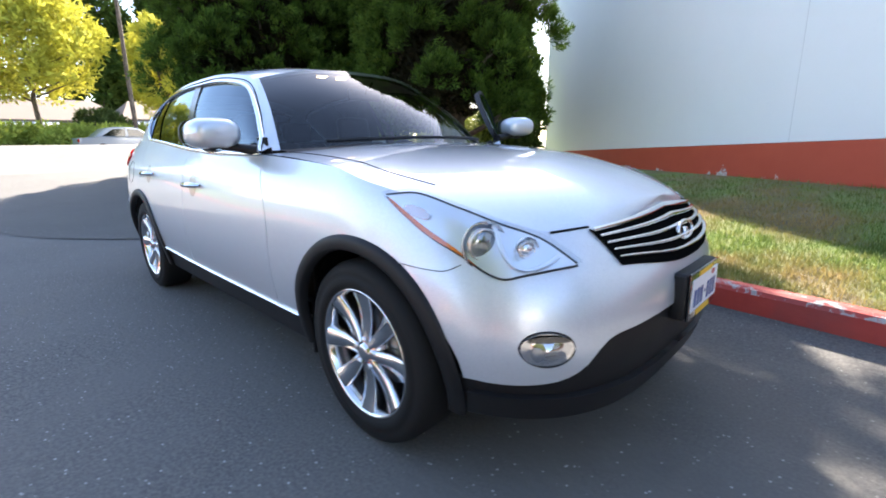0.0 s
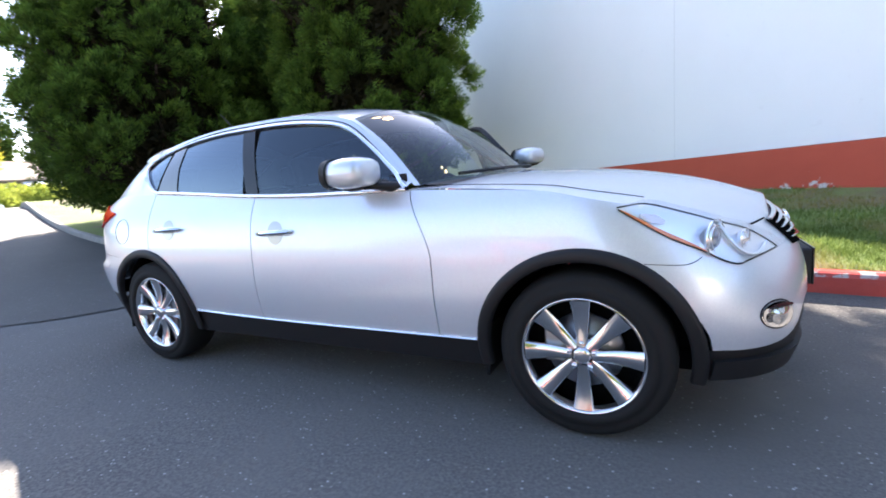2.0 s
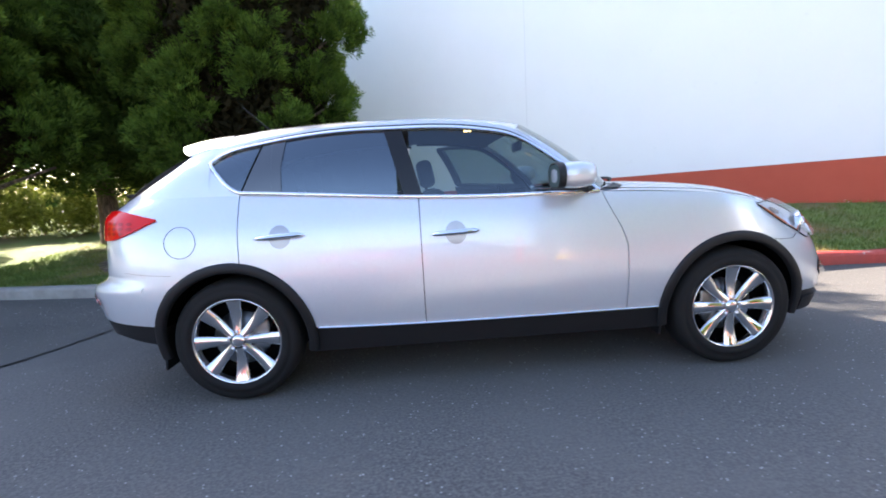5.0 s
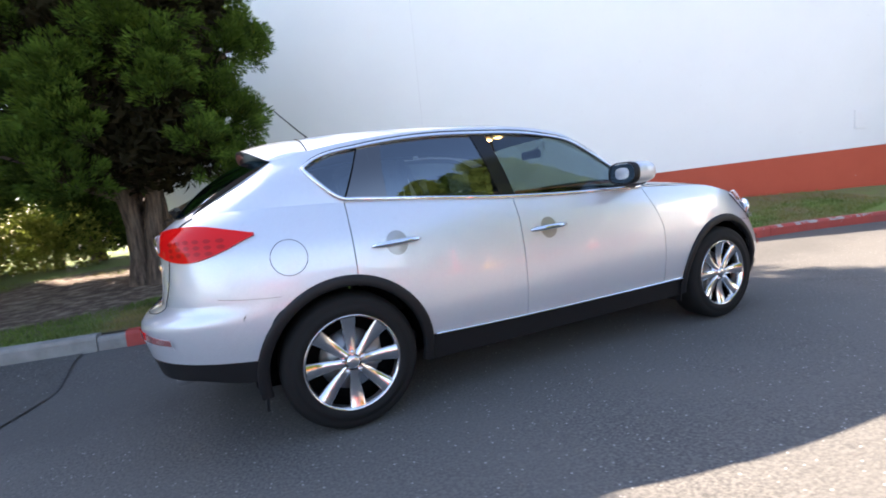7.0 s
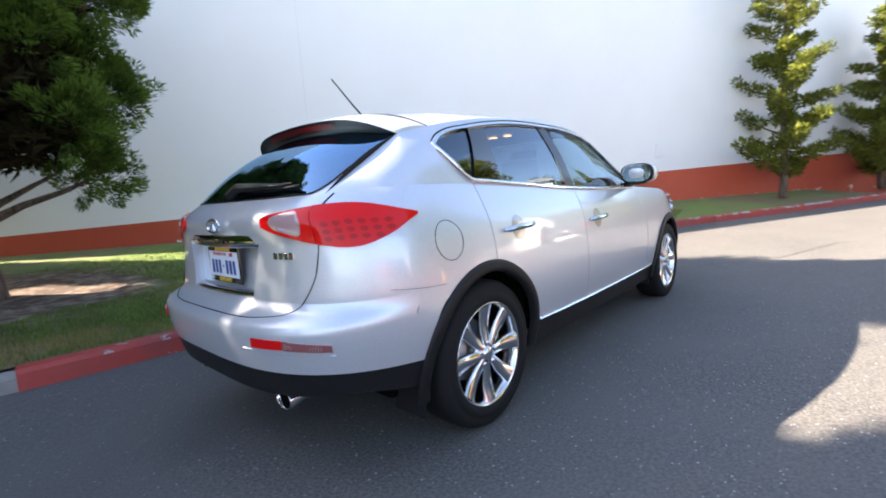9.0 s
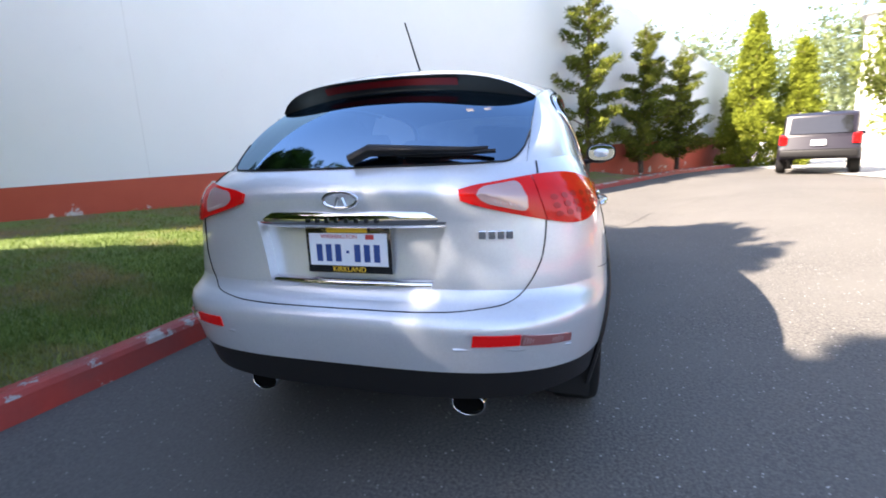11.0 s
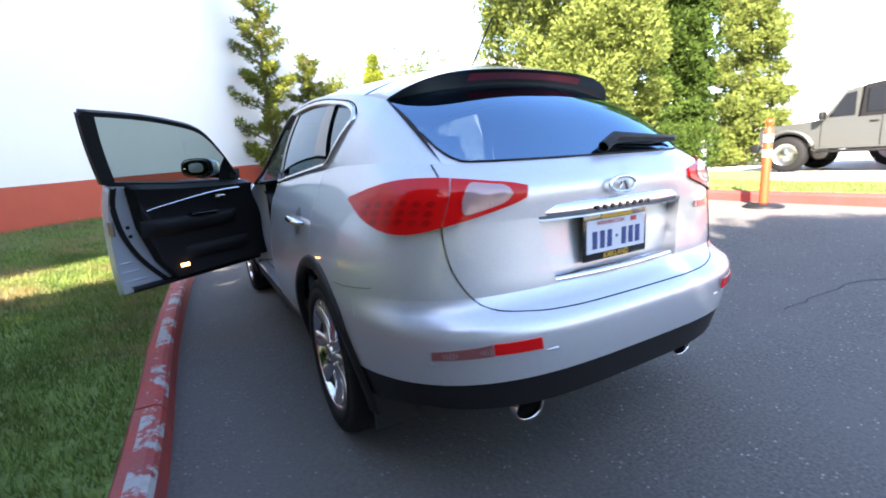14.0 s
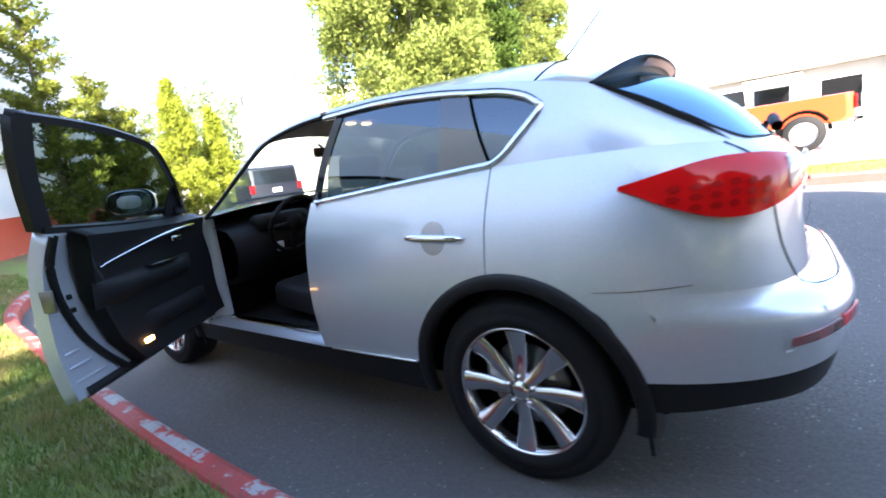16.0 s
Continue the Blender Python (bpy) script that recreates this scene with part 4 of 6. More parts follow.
    # Black crescent painted on the dome as the shaded top of a hollow bowl.
    patch("fog_bowl_shade", 2.468, 2.585, lambda t: 0.531 + 0.006 * math.sin(math.pi * t), lambda t: 0.548 + 0.004 * math.sin(math.pi * t), side, fog, GLOSSBLACK, off=0.0165, nq=12, ends=0.4)
    patch("fog_glass", 2.454, 2.596, both_, lambda t: 0.554, side, fog, LENS, off=0.021, ends=0.5)
    seam([(2.525 + 0.076 * math.cos(a), 0.512 + 0.05 * math.sin(a)) for a in span(0, 2 * math.pi, 36)], side, fog, 0.003, BLACK, "fog_seal")
    # bumper to wing seam
    seam([(2.19, 0.722), (2.25, 0.715), (2.30, 0.715), (2.345, 0.735)], side, car, 0.0013)

    # tail lamp
    lo_t = spline((0, 1.016), (0.05, 1.000), (0.28, 0.958), (0.5, 0.932), (0.58, 0.930), (0.83, 0.965), (1, 1.022))
    hi_t = spline((0, 1.046), (0.05, 1.055), (0.15, 1.064), (0.36, 1.078), (0.55, 1.082), (0.72, 1.075), (0.9, 1.052), (1, 1.032))
    k0, k1, ks = 0.140, 0.872, 0.397
    cut = (ks - k0) / (k1 - k0)
    tail = patch("tail_lamp", ks + 0.002, k1, lambda t: lo_t(cut + (1 - cut) * t), lambda t: hi_t(cut + (1 - cut) * t), side, car, RED, "red wraparound tail lamp with a pale inner lens", off=0.012, nq=24, thick=0.012)
    patch("inner_lamp", k0, ks - 0.002, lambda t: lo_t(cut * t), lambda t: hi_t(cut * t), side, tail, RED, off=0.011, nq=14, thick=0.011)
    f0, f1 = 0.17, 0.80
    patch("pale_lens", k0 + (ks - k0) * f0, k0 + (ks - k0) * f1, lambda t: lo_t(cut * (f0 + (f1 - f0) * t)) + 0.015, lambda t: hi_t(cut * (f0 + (f1 - f0) * t)) - 0.008, side, tail, CLEARRED, off=0.0135, nq=16, ends=0.22)
    for k in range(7):
        u = f0 + (f1 - f0) * (0.30 + 0.09 * k)
        zl, zh = lo_t(cut * u) + 0.019, hi_t(cut * u) - 0.012
        seam([(k0 + (ks - k0) * u, zl + (zh - zl) * 0.08), (k0 + (ks - k0) * (u + 0.02), zl + (zh - zl) * 0.92)], side, tail, 0.0018, PINKLENS, "lens_flute", off=0.0135)
    for i in range(6):
        for j in range(3):
            q_ = 0.44 + 0.058 * i
            z_ = 0.965 + 0.026 * j - 0.002 * abs(i - 2)
            if lo_t((q_ - k0) / (k1 - k0)) + 0.015 < z_ < hi_t((q_ - k0) / (k1 - k0)) - 0.02:
                patch("lamp_cell", q_, q_ + 0.04, lambda t: z_ - 0.008, lambda t: z_ + 0.010, side, tail, DARKRED, off=0.0145, nq=4, nz=3, ends=0.5)
    # bumper reflector
    patch("reflector_bed", 0.180, 0.524, lambda t: 0.584 - 0.018 * t, lambda t: 0.635 - 0.026 * t, side, car, PAINT, off=0.004, nq=16)
    rf = patch("reflector", 0.19, 0.32, lambda t: 0.592, lambda t: 0.628 - 0.003 * t, side, car, RED, "red and clear reflector in the rear bumper", off=0.008, nq=8, thick=0.006)
    patch("clear_reflector", 0.323, 0.512, lambda t: 0.590 - 0.014 * t, lambda t: 0.624 - 0.022 * t, side, rf, SMOKERED, "smoky red clear end with pale glints", off=0.008, nq=10, thick=0.006)
    for q_, tall in ((0.330, 0.9), (0.339, 0.75), (0.348, 0.6), (0.357, 0.4), (0.430, 0.45), (0.440, 0.65), (0.450, 0.85), (0.460, 0.7), (0.470, 0.5)):
        z_ = 0.607 - 0.018 * (q_ - 0.323) / 0.19
        seam([(q_, z_ - 0.013 * tall), (q_ + 0.004, z_ + 0.013 * tall)], side, rf, 0.0020, CLEARRED, "reflector_rib", off=0.0085)
    seam([(0.15, 0.580), (0.32, 0.575), (0.52, 0.558)], side, car, 0.0055, PAINT, "bumper_crease", off=0.0)
    # hatch, bumper and filler seams
    seam([(0.447, 1.085), (0.417, 1.0), (0.398, 0.94), (0.375, 0.86), (0.36, 0.82), (0.312, 0.745), (0.262, 0.702), (0.16, 0.686), (0.07, 0.681), (0.0, 0.680)], side, car, 0.0021, name="hatch_seam")
    seam([(0.91, 0.735), (0.84, 0.742), (0.76, 0.752), (0.70, 0.760)], side, car, 0.0008)
    seam([(0.44, 1.082), (0.455, 1.10), (0.475, 1.125)], side, car, 0.003)
    if side < 0:
        seam([(q_at(-1.632 + 0.082 * math.cos(a), 0.905 + 0.082 * math.sin(a)), 0.905 + 0.082 * math.sin(a)) for a in span(0, 2 * math.pi, 44)], side, car, 0.0014, name="filler_flap_seam")
    # parking sensor
    patch("parking_sensor", 0.358, 0.38, lambda t: 0.652, lambda t: 0.670, side, car, PAINT, off=0.004, nq=8, ends=0.5)
    # exhaust
    v, f = lathe([(0.040, 0.10), (0.050, 0.05), (0.052, 0.0), (0.0505, -0.003), (0.0475, 0.002), (0.045, 0.09)], "x", 28)
    ex = link("exhaust_tip", [(x - 2.20, side * 0.405 + y * 1.12, z * 0.80 + 0.332) for x, y, z in v], f, CHROME, car, "oval chrome exhaust tip")
    v, f = lathe([(0.0, 0.012), (0.0465, 0.012)], "x", 20)
    link("exhaust_bore", [(x - 2.20, side * 0.405 + y * 1.12, z * 0.80 + 0.332) for x, y, z in v], f, DARK, ex)


# grille, emblem, front plate
def grille_row(k, side, off, n=16):
    """Across the grille at height k (0 its foot, 1 its head); its end leans out towards the head."""
    q0 = 2.742 - 0.048 * k
    out = []
    for t in span(0, 1, n):
        lo, hi = 0.722 - 0.03 * ease(t), 0.814 + 0.034 * t
        out.append(skin(q0 + (3.0 - q0) * t, lo + (hi - lo) * k, side, off))
    return out


for side in (-1, 1):
    gr = sheet("grille", [grille_row(k, side, 0.004) for k in span(0, 1, 6)], DARK, car, "wide grille with bright horizontal slats", flip=side > 0)
    for i in range(4):
        k = 0.14 + 0.21 * i
        sheet("slat", [grille_row(k + 0.085 * u, side, 0.010 + 0.010 * math.sin(math.pi * u)) for u in span(0, 1, 4)], CHROME, gr, flip=side > 0)
    sheet("grille_surround", [grille_row(0.955 + 0.11 * u, side, 0.006 + 0.012 * math.sin(math.pi * (0.15 + 0.8 * u))) for u in span(0, 1, 4)], CHROME, gr, "bright bar over the grille", flip=side > 0)
    link("grille_edge", *tube([grille_row(k, side, 0.004)[0] for k in span(0, 1.05, 8)] , 0.003, 6), DARK, gr)
    link("grille_edge", *tube(grille_row(-0.02, side, 0.004), 0.0035, 6), DARK, gr)
    seam([(2.585, 0.818), (2.63, 0.822), (2.694, 0.826)], side, car, 0.004, name="hood_seam")


def emblem(at, facing, parent, r=0.062):
    """An open oval badge."""
    ring = [Vector((0, r * math.cos(a), r * 0.42 * math.sin(a))) for a in span(0, 2 * math.pi, 36)]
    inner = [Vector((0, y * r, z * r)) for y, z in ((-0.34, -0.36), (-0.12, 0.12), (0.12, 0.12), (0.34, -0.36))]
    turn = Vector(facing).to_track_quat("X", "Z").to_matrix().to_4x4()
    m = Matrix.Translation(at) @ turn
    v, f = merge(tube(ring, 0.0065, 8), tube(inner[:2], 0.006, 6), tube(inner[2:], 0.006, 6))
    return link("badge", [m @ p for p in v], f, CHROME, parent, "oval chrome badge")


emblem((nose_at(0.775) + 0.022, 0, 0.775), (1, 0, 0.25), car, 0.07)
emblem((-2.223, 0, 1.024), (-1, 0, 0.05), car)
PLATE = material("plate_face", (0.70, 0.74, 0.80), 0.4)
t, n, l, b = nodes_of(PLATE)
l.new(mixed(t, noise_node(t, 30.0, 3.0), (0.60, 0.66, 0.76), (0.76, 0.79, 0.83)), b.inputs["Base Color"])
PLATEBLUE = material("plate_blue", (0.02, 0.06, 0.22), 0.5)
YELLOW = material("yellow_print", (0.75, 0.45, 0.03), 0.5)
PLATERED = material("plate_red", (0.5, 0.05, 0.05), 0.5)


def letters(text, size, at, facing_tail, mat, parent, name="lettering", stretch=1.0):
    cu = bpy.data.curves.new(name, "FONT")
    cu.body, cu.size, cu.align_x, cu.align_y, cu.extrude = text, size, "CENTER", "CENTER", 0.0006
    tmp = bpy.data.objects.new(name, cu)
    me = bpy.data.meshes.new_from_object(tmp)
    bpy.data.objects.remove(tmp)
    me.transform(Matrix.Translation(at) @ Euler((math.pi / 2, 0, -math.pi / 2 if facing_tail else math.pi / 2)).to_matrix().to_4x4() @ Matrix.Diagonal((stretch, 1, 1, 1)))
    me.materials.append(mat)
    ob = new(name, me)
    ob.parent = parent
    return ob


def plate(x, z, tail):
    """A number plate in a black dealer frame; its number is plain bars."""
    s = -1 if tail else 1
    ob = part("number_plate", box_bm(0.008, 0.318, 0.162, (x, 0, z), 0.003), GLOSSBLACK, car, "black framed number plate with yellow print")
    part("plate_sheet", box_bm(0.004, 0.292, 0.112, (x + s * 0.004, 0, z + 0.002), 0.0), PLATE, ob, "pale blue and white plate", smooth=False)
    for i, y in enumerate((-0.108, -0.072, -0.036, 0.0, 0.036, 0.072, 0.108)):
        if i == 3:
            part("plate_bar", box_bm(0.003, 0.010, 0.010, (x + s * 0.006, y, z - 0.006)), PLATEBLUE, ob, smooth=False)
        else:
            part("plate_bar", box_bm(0.003, 0.022, 0.060, (x + s * 0.006, y, z - 0.010)), PLATEBLUE, ob, smooth=False)
    part("dealer_strip", box_bm(0.003, 0.15, 0.015, (x + s * 0.0045, 0, z + 0.068)), YELLOW, ob, smooth=False)
    part("plate_sticker", box_bm(0.003, 0.030, 0.016, (x + s * 0.006, 0.085 * s, z + 0.046)), PLATERED, ob, smooth=False)
    if tail:
        letters("KIRKLAND", 0.026, (x + s * 0.0046, 0, z - 0.068), True, YELLOW, ob)
        letters("WASHINGTON", 0.020, (x + s * 0.0066, 0.03, z + 0.046), True, PLATERED, ob)
    else:
        part("dealer_strip", box_bm(0.003, 0.15, 0.020, (x + s * 0.0045, 0, z - 0.068)), YELLOW, ob, smooth=False)
    return ob


plate(-2.194, 0.852, True)
part("plate_bracket", box_bm(0.05, 0.34, 0.16, (2.232, 0, 0.575), 0.012), BLACK, car, "black plate bracket")
plate(2.263, 0.575, False)
# chrome garnish over and under the rear plate
for z_, h_, y_, o_ in ((0.957, 0.058, 0.374, 0.018), (0.742, 0.026, 0.300, 0.026)):
    rows = [[(-2.206 - o_ * k2 + 0.03 * (k * y_ / 0.34) ** 2, k * y_, z_ + dz) for k2, dz in ((0, -h_ / 2), (1.0, -h_ * 0.42), (1.25, 0.0), (1.0, h_ * 0.42), (0, h_ / 2))] for k in span(-1, 1, 24)]
    ob = sheet("tail_garnish", rows, CHROME, car, "chrome strip by the number plate")
    if z_ > 0.9:
        for i in range(8):
            part("garnish_mark", box_bm(0.002, 0.013, 0.016, (-2.2295, -0.125 + 0.036 * i, z_)), GLOSSBLACK, ob, smooth=False)
for i in range(4):
    c_ = skin(0.178 + 0.026 * i, 0.908, -1, 0.003)
    part("badge_letter", box_bm(0.006, 0.022, 0.026, c_, 0.002, Matrix.Rotation(0.2, 4, "Z")), CHROME, car, "chrome badge mark", smooth=False)

# hood
hood_mid = spline((0.6, 1.09), (0.95, 1.088), (1.26, 1.07), (1.6, 1.03), (1.9, 0.962), (2.05, 0.908), (2.15, 0.868))
rows = []
for q in [q_at(0.64, 0.9)] + [q for q in QS if q > q_at(0.64, 0.9) + 0.004]:
    e = skin(q, crest(q), -1)
    zc = max(hood_mid(e.x), e.z)
    rows.append([(e.x, e.y * (1 - 2 * k), e.z + (zc - e.z) * (1 - abs(1 - 2 * k) ** 2.4)) for k in span(0, 1, 28)])
sheet("hood", rows, PAINT, car)
for side in (-1, 1):
    pts = []
    for x in span(0.75, 1.6, 20):
        q = q_at(x, 0.95)
        e = skin(q, crest(q), -1)
        k = 0.90 - 0.02 * ease((x - 0.75) / 0.8)
        zc = max(hood_mid(e.x), e.z)
        pts.append((e.x, side * abs(e.y) * k, e.z + (zc - e.z) * (1 - k ** 2.4) + 0.0008))
    link("hood_seam", *tube(pts, 0.0018, 6), DARK, car)

# roof, windscreen, side glass
rail_z = spline((-1.78, 1.345), (-1.63, 1.372), (-1.5, 1.402), (-1.2, 1.455), (-0.8, 1.492), (-0.4, 1.498), (0.0, 1.475), (0.22, 1.425), (0.45, 1.255), (0.66, 1.06))
rail_y = spline((-1.78, 0.555), (-1.63, 0.578), (-1.5, 0.59), (-1.0, 0.61), (-0.4, 0.615), (0.0, 0.60), (0.22, 0.60), (0.45, 0.665), (0.66, 0.745))
crown_z = spline((-1.85, 1.468), (-1.6, 1.515), (-1.34, 1.55), (-0.9, 1.57), (-0.5, 1.572), (0.0, 1.55), (0.36, 1.495))


def roof_point(x, k):
    """k from -1 (right rail) to 1 (left rail); the front edge bows ahead in the middle."""
    xx = x + 0.13 * (1 - k * k) * ease((x + 0.3) / 0.5)
    zr, yr = rail_z(x), rail_y(x)
    return Vector((xx, k * yr, zr + (crown_z(xx) - zr) * (1 - abs(k) ** 2.3)))


sheet("roof", [[roof_point(x, k) for k in span(-1, 1, 28)] for x in span(-1.452, 0.22, 36)], PAINT, car, thick=0.015, back=CABIN, flip=True)
LINER = material("headliner", (0.30, 0.29, 0.27), 0.9)
sheet("headliner", [[roof_point(x, k) - Vector((0, 0, 0.03)) for k in span(-0.97, 0.97, 12)] for x in span(-1.45, 0.2, 16)], LINER, car)
# spoiler: roof's tail over the rear window
def lip(k):
    return Vector((-1.785 + 0.05 * k * k + 0.080 * k ** 6, 0.575 * k, 1.470 - 0.028 * k * k - 0.066 * abs(k) ** 5))


rows = [[roof_point(-1.458, k).lerp(lip(k), s) + Vector((0, 0, 0.012 * math.sin(math.pi * s))) for k in span(-1, 1, 28)] for s in span(1, 0, 8)]
sheet("spoiler", rows, PAINT, car, "silver roof spoiler over the rear window")
foot_of = lambda k: Vector((-1.740 + 0.094 * k * k, 0.580 * k, 1.414 - 0.055 * k * k))
sheet("spoiler_face", [[lip(k).lerp(foot_of(k), s) + Vector((0.012 * math.sin(math.pi * s), 0, 0)) for k in span(-1, 1, 28)] for s in span(0, 1, 4)], BLACK, car, "black underside of the spoiler", flip=True)
for side in (-1, 1):
    rows = []
    for s in span(0, 1, 10):
        x = -1.458 - 0.172 * s
        rows.append([roof_point(-1.458, side).lerp(lip(side), s) + Vector((0, 0, 0.012 * math.sin(math.pi * s))), Vector((x, side * (rail_y(x) + 0.001), rail_z(x) - 0.004))])
    sheet("spoiler_side", rows, PAINT, car, flip=side > 0)
STOP = material("stop_lens", (0.085, 0.003, 0.004), 0.3, specular_ior_level=0.25)
sheet("stop_lamp", [[lip(k).lerp(foot_of(k), s) + Vector((-0.006, 0, 0)) for k in span(-0.5, 0.5, 14)] for s in span(0.22, 0.60, 3)], STOP, car, "dark red high stop lamp", flip=True)

rows = []
for s in span(0, 1, 16):
    r = []
    for k in span(-1, 1, 24):
        foot = Vector((0.67 + 0.27 * (1 - k * k), k * 0.715, 1.06 + 0.022 * (1 - k * k)))
        head = roof_point(0.22, k * 0.965)
        r.append(foot.lerp(head, s) + Vector((0.3, 0, 0.45)) * 0.05 * math.sin(math.pi * s))
    rows.append(r)
for c_ in (0, -1):
    strip = []
    for i, s in enumerate(span(0, 1, 16)):
        x = 0.66 - 0.44 * s
        a, e = Vector((x, rail_y(x) * (1 if c_ else -1), rail_z(x))), Vector(rows[i][c_])
        strip.append([a.lerp(e, k) + Vector((0, 0, 0.003)) for k in (-0.1, 0.35, 0.7, 1.02)])
    sheet("front_pillar", strip, PAINT, car, flip=c_ == 0)
sheet("windscreen", rows, WINDSCREEN, car, "sloping windscreen reflecting sky and trees")
cowl = [[Vector((0.67 + 0.27 * (1 - k * k) + d, k * 0.73, 1.052 + 0.024 * (1 - k * k) + h)) for k in span(-1, 1, 24)] for d, h in ((-0.02, 0.0), (0.03, 0.012), (0.10, 0.005))]
sheet("cowl", cowl, BLACK, car, flip=True)
for y0, y1 in ((-0.55, 0.02), (-0.05, 0.5)):
    pts = [Vector((0.70 + 0.27 * (1 - (y / 0.715) ** 2) - 0.012, y, 1.092 + 0.022 * (1 - (y / 0.715) ** 2))) for y in span(y0, y1, 10)]
    link("front_wiper", *tube(pts, 0.009, 6), BLACK, car, "black windscreen wiper")

dlo_top = spline((-1.50, 0.67), (-1.44, 0.79), (-1.2, 0.87), (-0.4, 0.90), (0.1, 0.89), (0.35, 0.86), (0.5, 0.80), (0.60, 0.62), (0.64, 0.2))
dlo_low = spline((-1.50, 0.66), (-1.47, 0.50), (-1.39, 0.17), (-1.335, 0.05), (-1.285, 0.035), (0.64, 0.035))


def upper(x, s, side, off=0.0):
    """The side above the belt: s 0 at the belt, 1 at the roof rail."""
    zb = shoulder(x)
    yb = width_at(zb)
    p = Vector((x, yb + (rail_y(x) - yb) * s + 0.022 * math.sin(math.pi * s), zb + (rail_z(x) - zb) * s))
    n_ = Vector((0, rail_z(x) - zb, yb - rail_y(x)))
    if n_.length > 1e-6:
        p += n_.normalized() * off
    return Vector((p.x, p.y * side, p.z))


XU = sorted(set(span(-1.50, -1.30, 14) + span(-1.30, 0.5, 40) + span(0.5, 0.64, 10)))
PANES = (("quarter_glass", -1.50, -1.165, PRIVACY), ("rear_door_glass", -1.155, -0.475, PRIVACY), ("front_door_glass", -0.395, 0.635, GLASS))


def pane(nm, x0, x1, gl, side, parent):
    g = [x0] + [x for x in XU if x0 < x < x1] + [x1]
    return sheet(nm, [[upper(x, dlo_low(x) + (dlo_top(x) - dlo_low(x)) * k, side, -0.004) for k in span(0, 1, 8)] for x in g], gl, parent, flip=side < 0)


def slant_trim(x0, x1, side, parent, mat=PILLAR, off=0.001, thick=0.0, slant=0.10):
    return sheet("pillar_trim", [[upper(x + slant * (0.5 - k), dlo_low(x) + (dlo_top(x) - dlo_low(x)) * k, side, off) for k in span(0, 1, 6)] for x in span(x0, x1, 4)], mat, parent, thick=thick, flip=side < 0)


for side in (-1, 1):
    xs_ = [x for x in XU if side < 0 or x <= -0.36]
    sheet("window_frame", [[upper(x, dlo_low(x) * k, side) for k in span(0, 1, 2)] for x in xs_], PAINT, car, flip=side > 0)
    xr_ = [x for x in XU if x <= -0.36] if side > 0 else XU
    sheet("roof_side", [[upper(x, dlo_top(x) + (1 - dlo_top(x)) * k, side) for k in span(0, 1, 3)] for x in xr_], PAINT, car, flip=side > 0)
    if side > 0:
        xs2 = [x for x in XU if x >= -0.36]
        sheet("roof_side", [[upper(x, min(1.0, dlo_top(x) + 0.055) + (1 - min(1.0, dlo_top(x) + 0.055)) * k, side) for k in span(0, 1, 3)] for x in xs2], PAINT, car, flip=True)
        link("door_seal", *tube([upper(x, min(1.0, dlo_top(x) + 0.05), side, -0.012) for x in xs2], 0.012, 8), BLACK, car, "black rubber door seal")
    for nm, x0, x1, gl in PANES:
        if side > 0 and nm == "front_door_glass":
            continue
        pane(nm, x0, x1, gl, side, car)
    slant_trim(-0.485 if side < 0 else -0.485, -0.385 if side < 0 else -0.43, side, car)
    # black band between door glass and quarter glass, slanting ahead as it rises
    band = []
    for k in span(0, 1, 10):
        r = []
        for u in span(0, 1, 6):
            x = (-1.325 + 0.115 * k) * (1 - u) + (-1.105 + 0.05 * max(0.0, k - 0.5)) * u
            r.append(upper(x, dlo_low(x) + (dlo_top(x) - dlo_low(x)) * k, side, 0.001))
        band.append(r)
    sheet("pillar_trim", band, BANDGLASS, car, flip=side > 0)
    link("quarter_seam", *tube([r[0] for r in band], 0.0045, 6), DARK, car)
    loop = [upper(x, dlo_low(x), side, 0.004) for x in xs_][::-1] + [upper(x, dlo_top(x), side, 0.004) for x in (XU if side < 0 else xr_)]
    link("window_trim", *tube(loop, 0.012, 6), CHROME, car, "bright chrome window surround")
    gap = [upper(x, min(1.0, dlo_top(x) + 0.052), side, 0.001) for x in (XU if side < 0 else xr_)]
    link("door_gap", *tube(gap, 0.003, 6), DARK, car)
    # rear pillar between quarter window and rear window
    qa, qe = q_at(-1.50, 1.13), q_tail(0.572, 1.14)
    def pillar_edge(s):
        if s < 0.3:
            x = -1.50 - 0.13 * s / 0.3
            return Vector((x, rail_y(x), rail_z(x)))
        return Vector((-1.63, 0.578, 1.372)).lerp(Vector((*skin(qe, crest(qe), 1).to_tuple()[:2], crest(qe))), (s - 0.3) / 0.7)
    rows = []
    for s in span(0, 1, 24):
        q = qa + (qe - qa) * s
        a, e = skin(q, crest(q), 1), pillar_edge(s)
        r = []
        for k in span(0, 1, 8):
            p = a.lerp(e, k) + Vector((-0.010 * s, 0.022, 0.006)) * math.sin(math.pi * k) * (1 - s)
            r.append(Vector((p.x, p.y * side, p.z)))
        rows.append(r)
    sheet("rear_pillar", rows, PAINT, car, flip=side < 0)
    link("spoiler_seam", *tube([Vector((p.x, p.y * side, p.z)) for p in [roof_point(-1.455, k) + Vector((0, 0, 0.0005)) for k in span(0, 1, 14)]], 0.003, 6), DARK, car)

# rear window
qe = q_tail(0.572, 1.14)


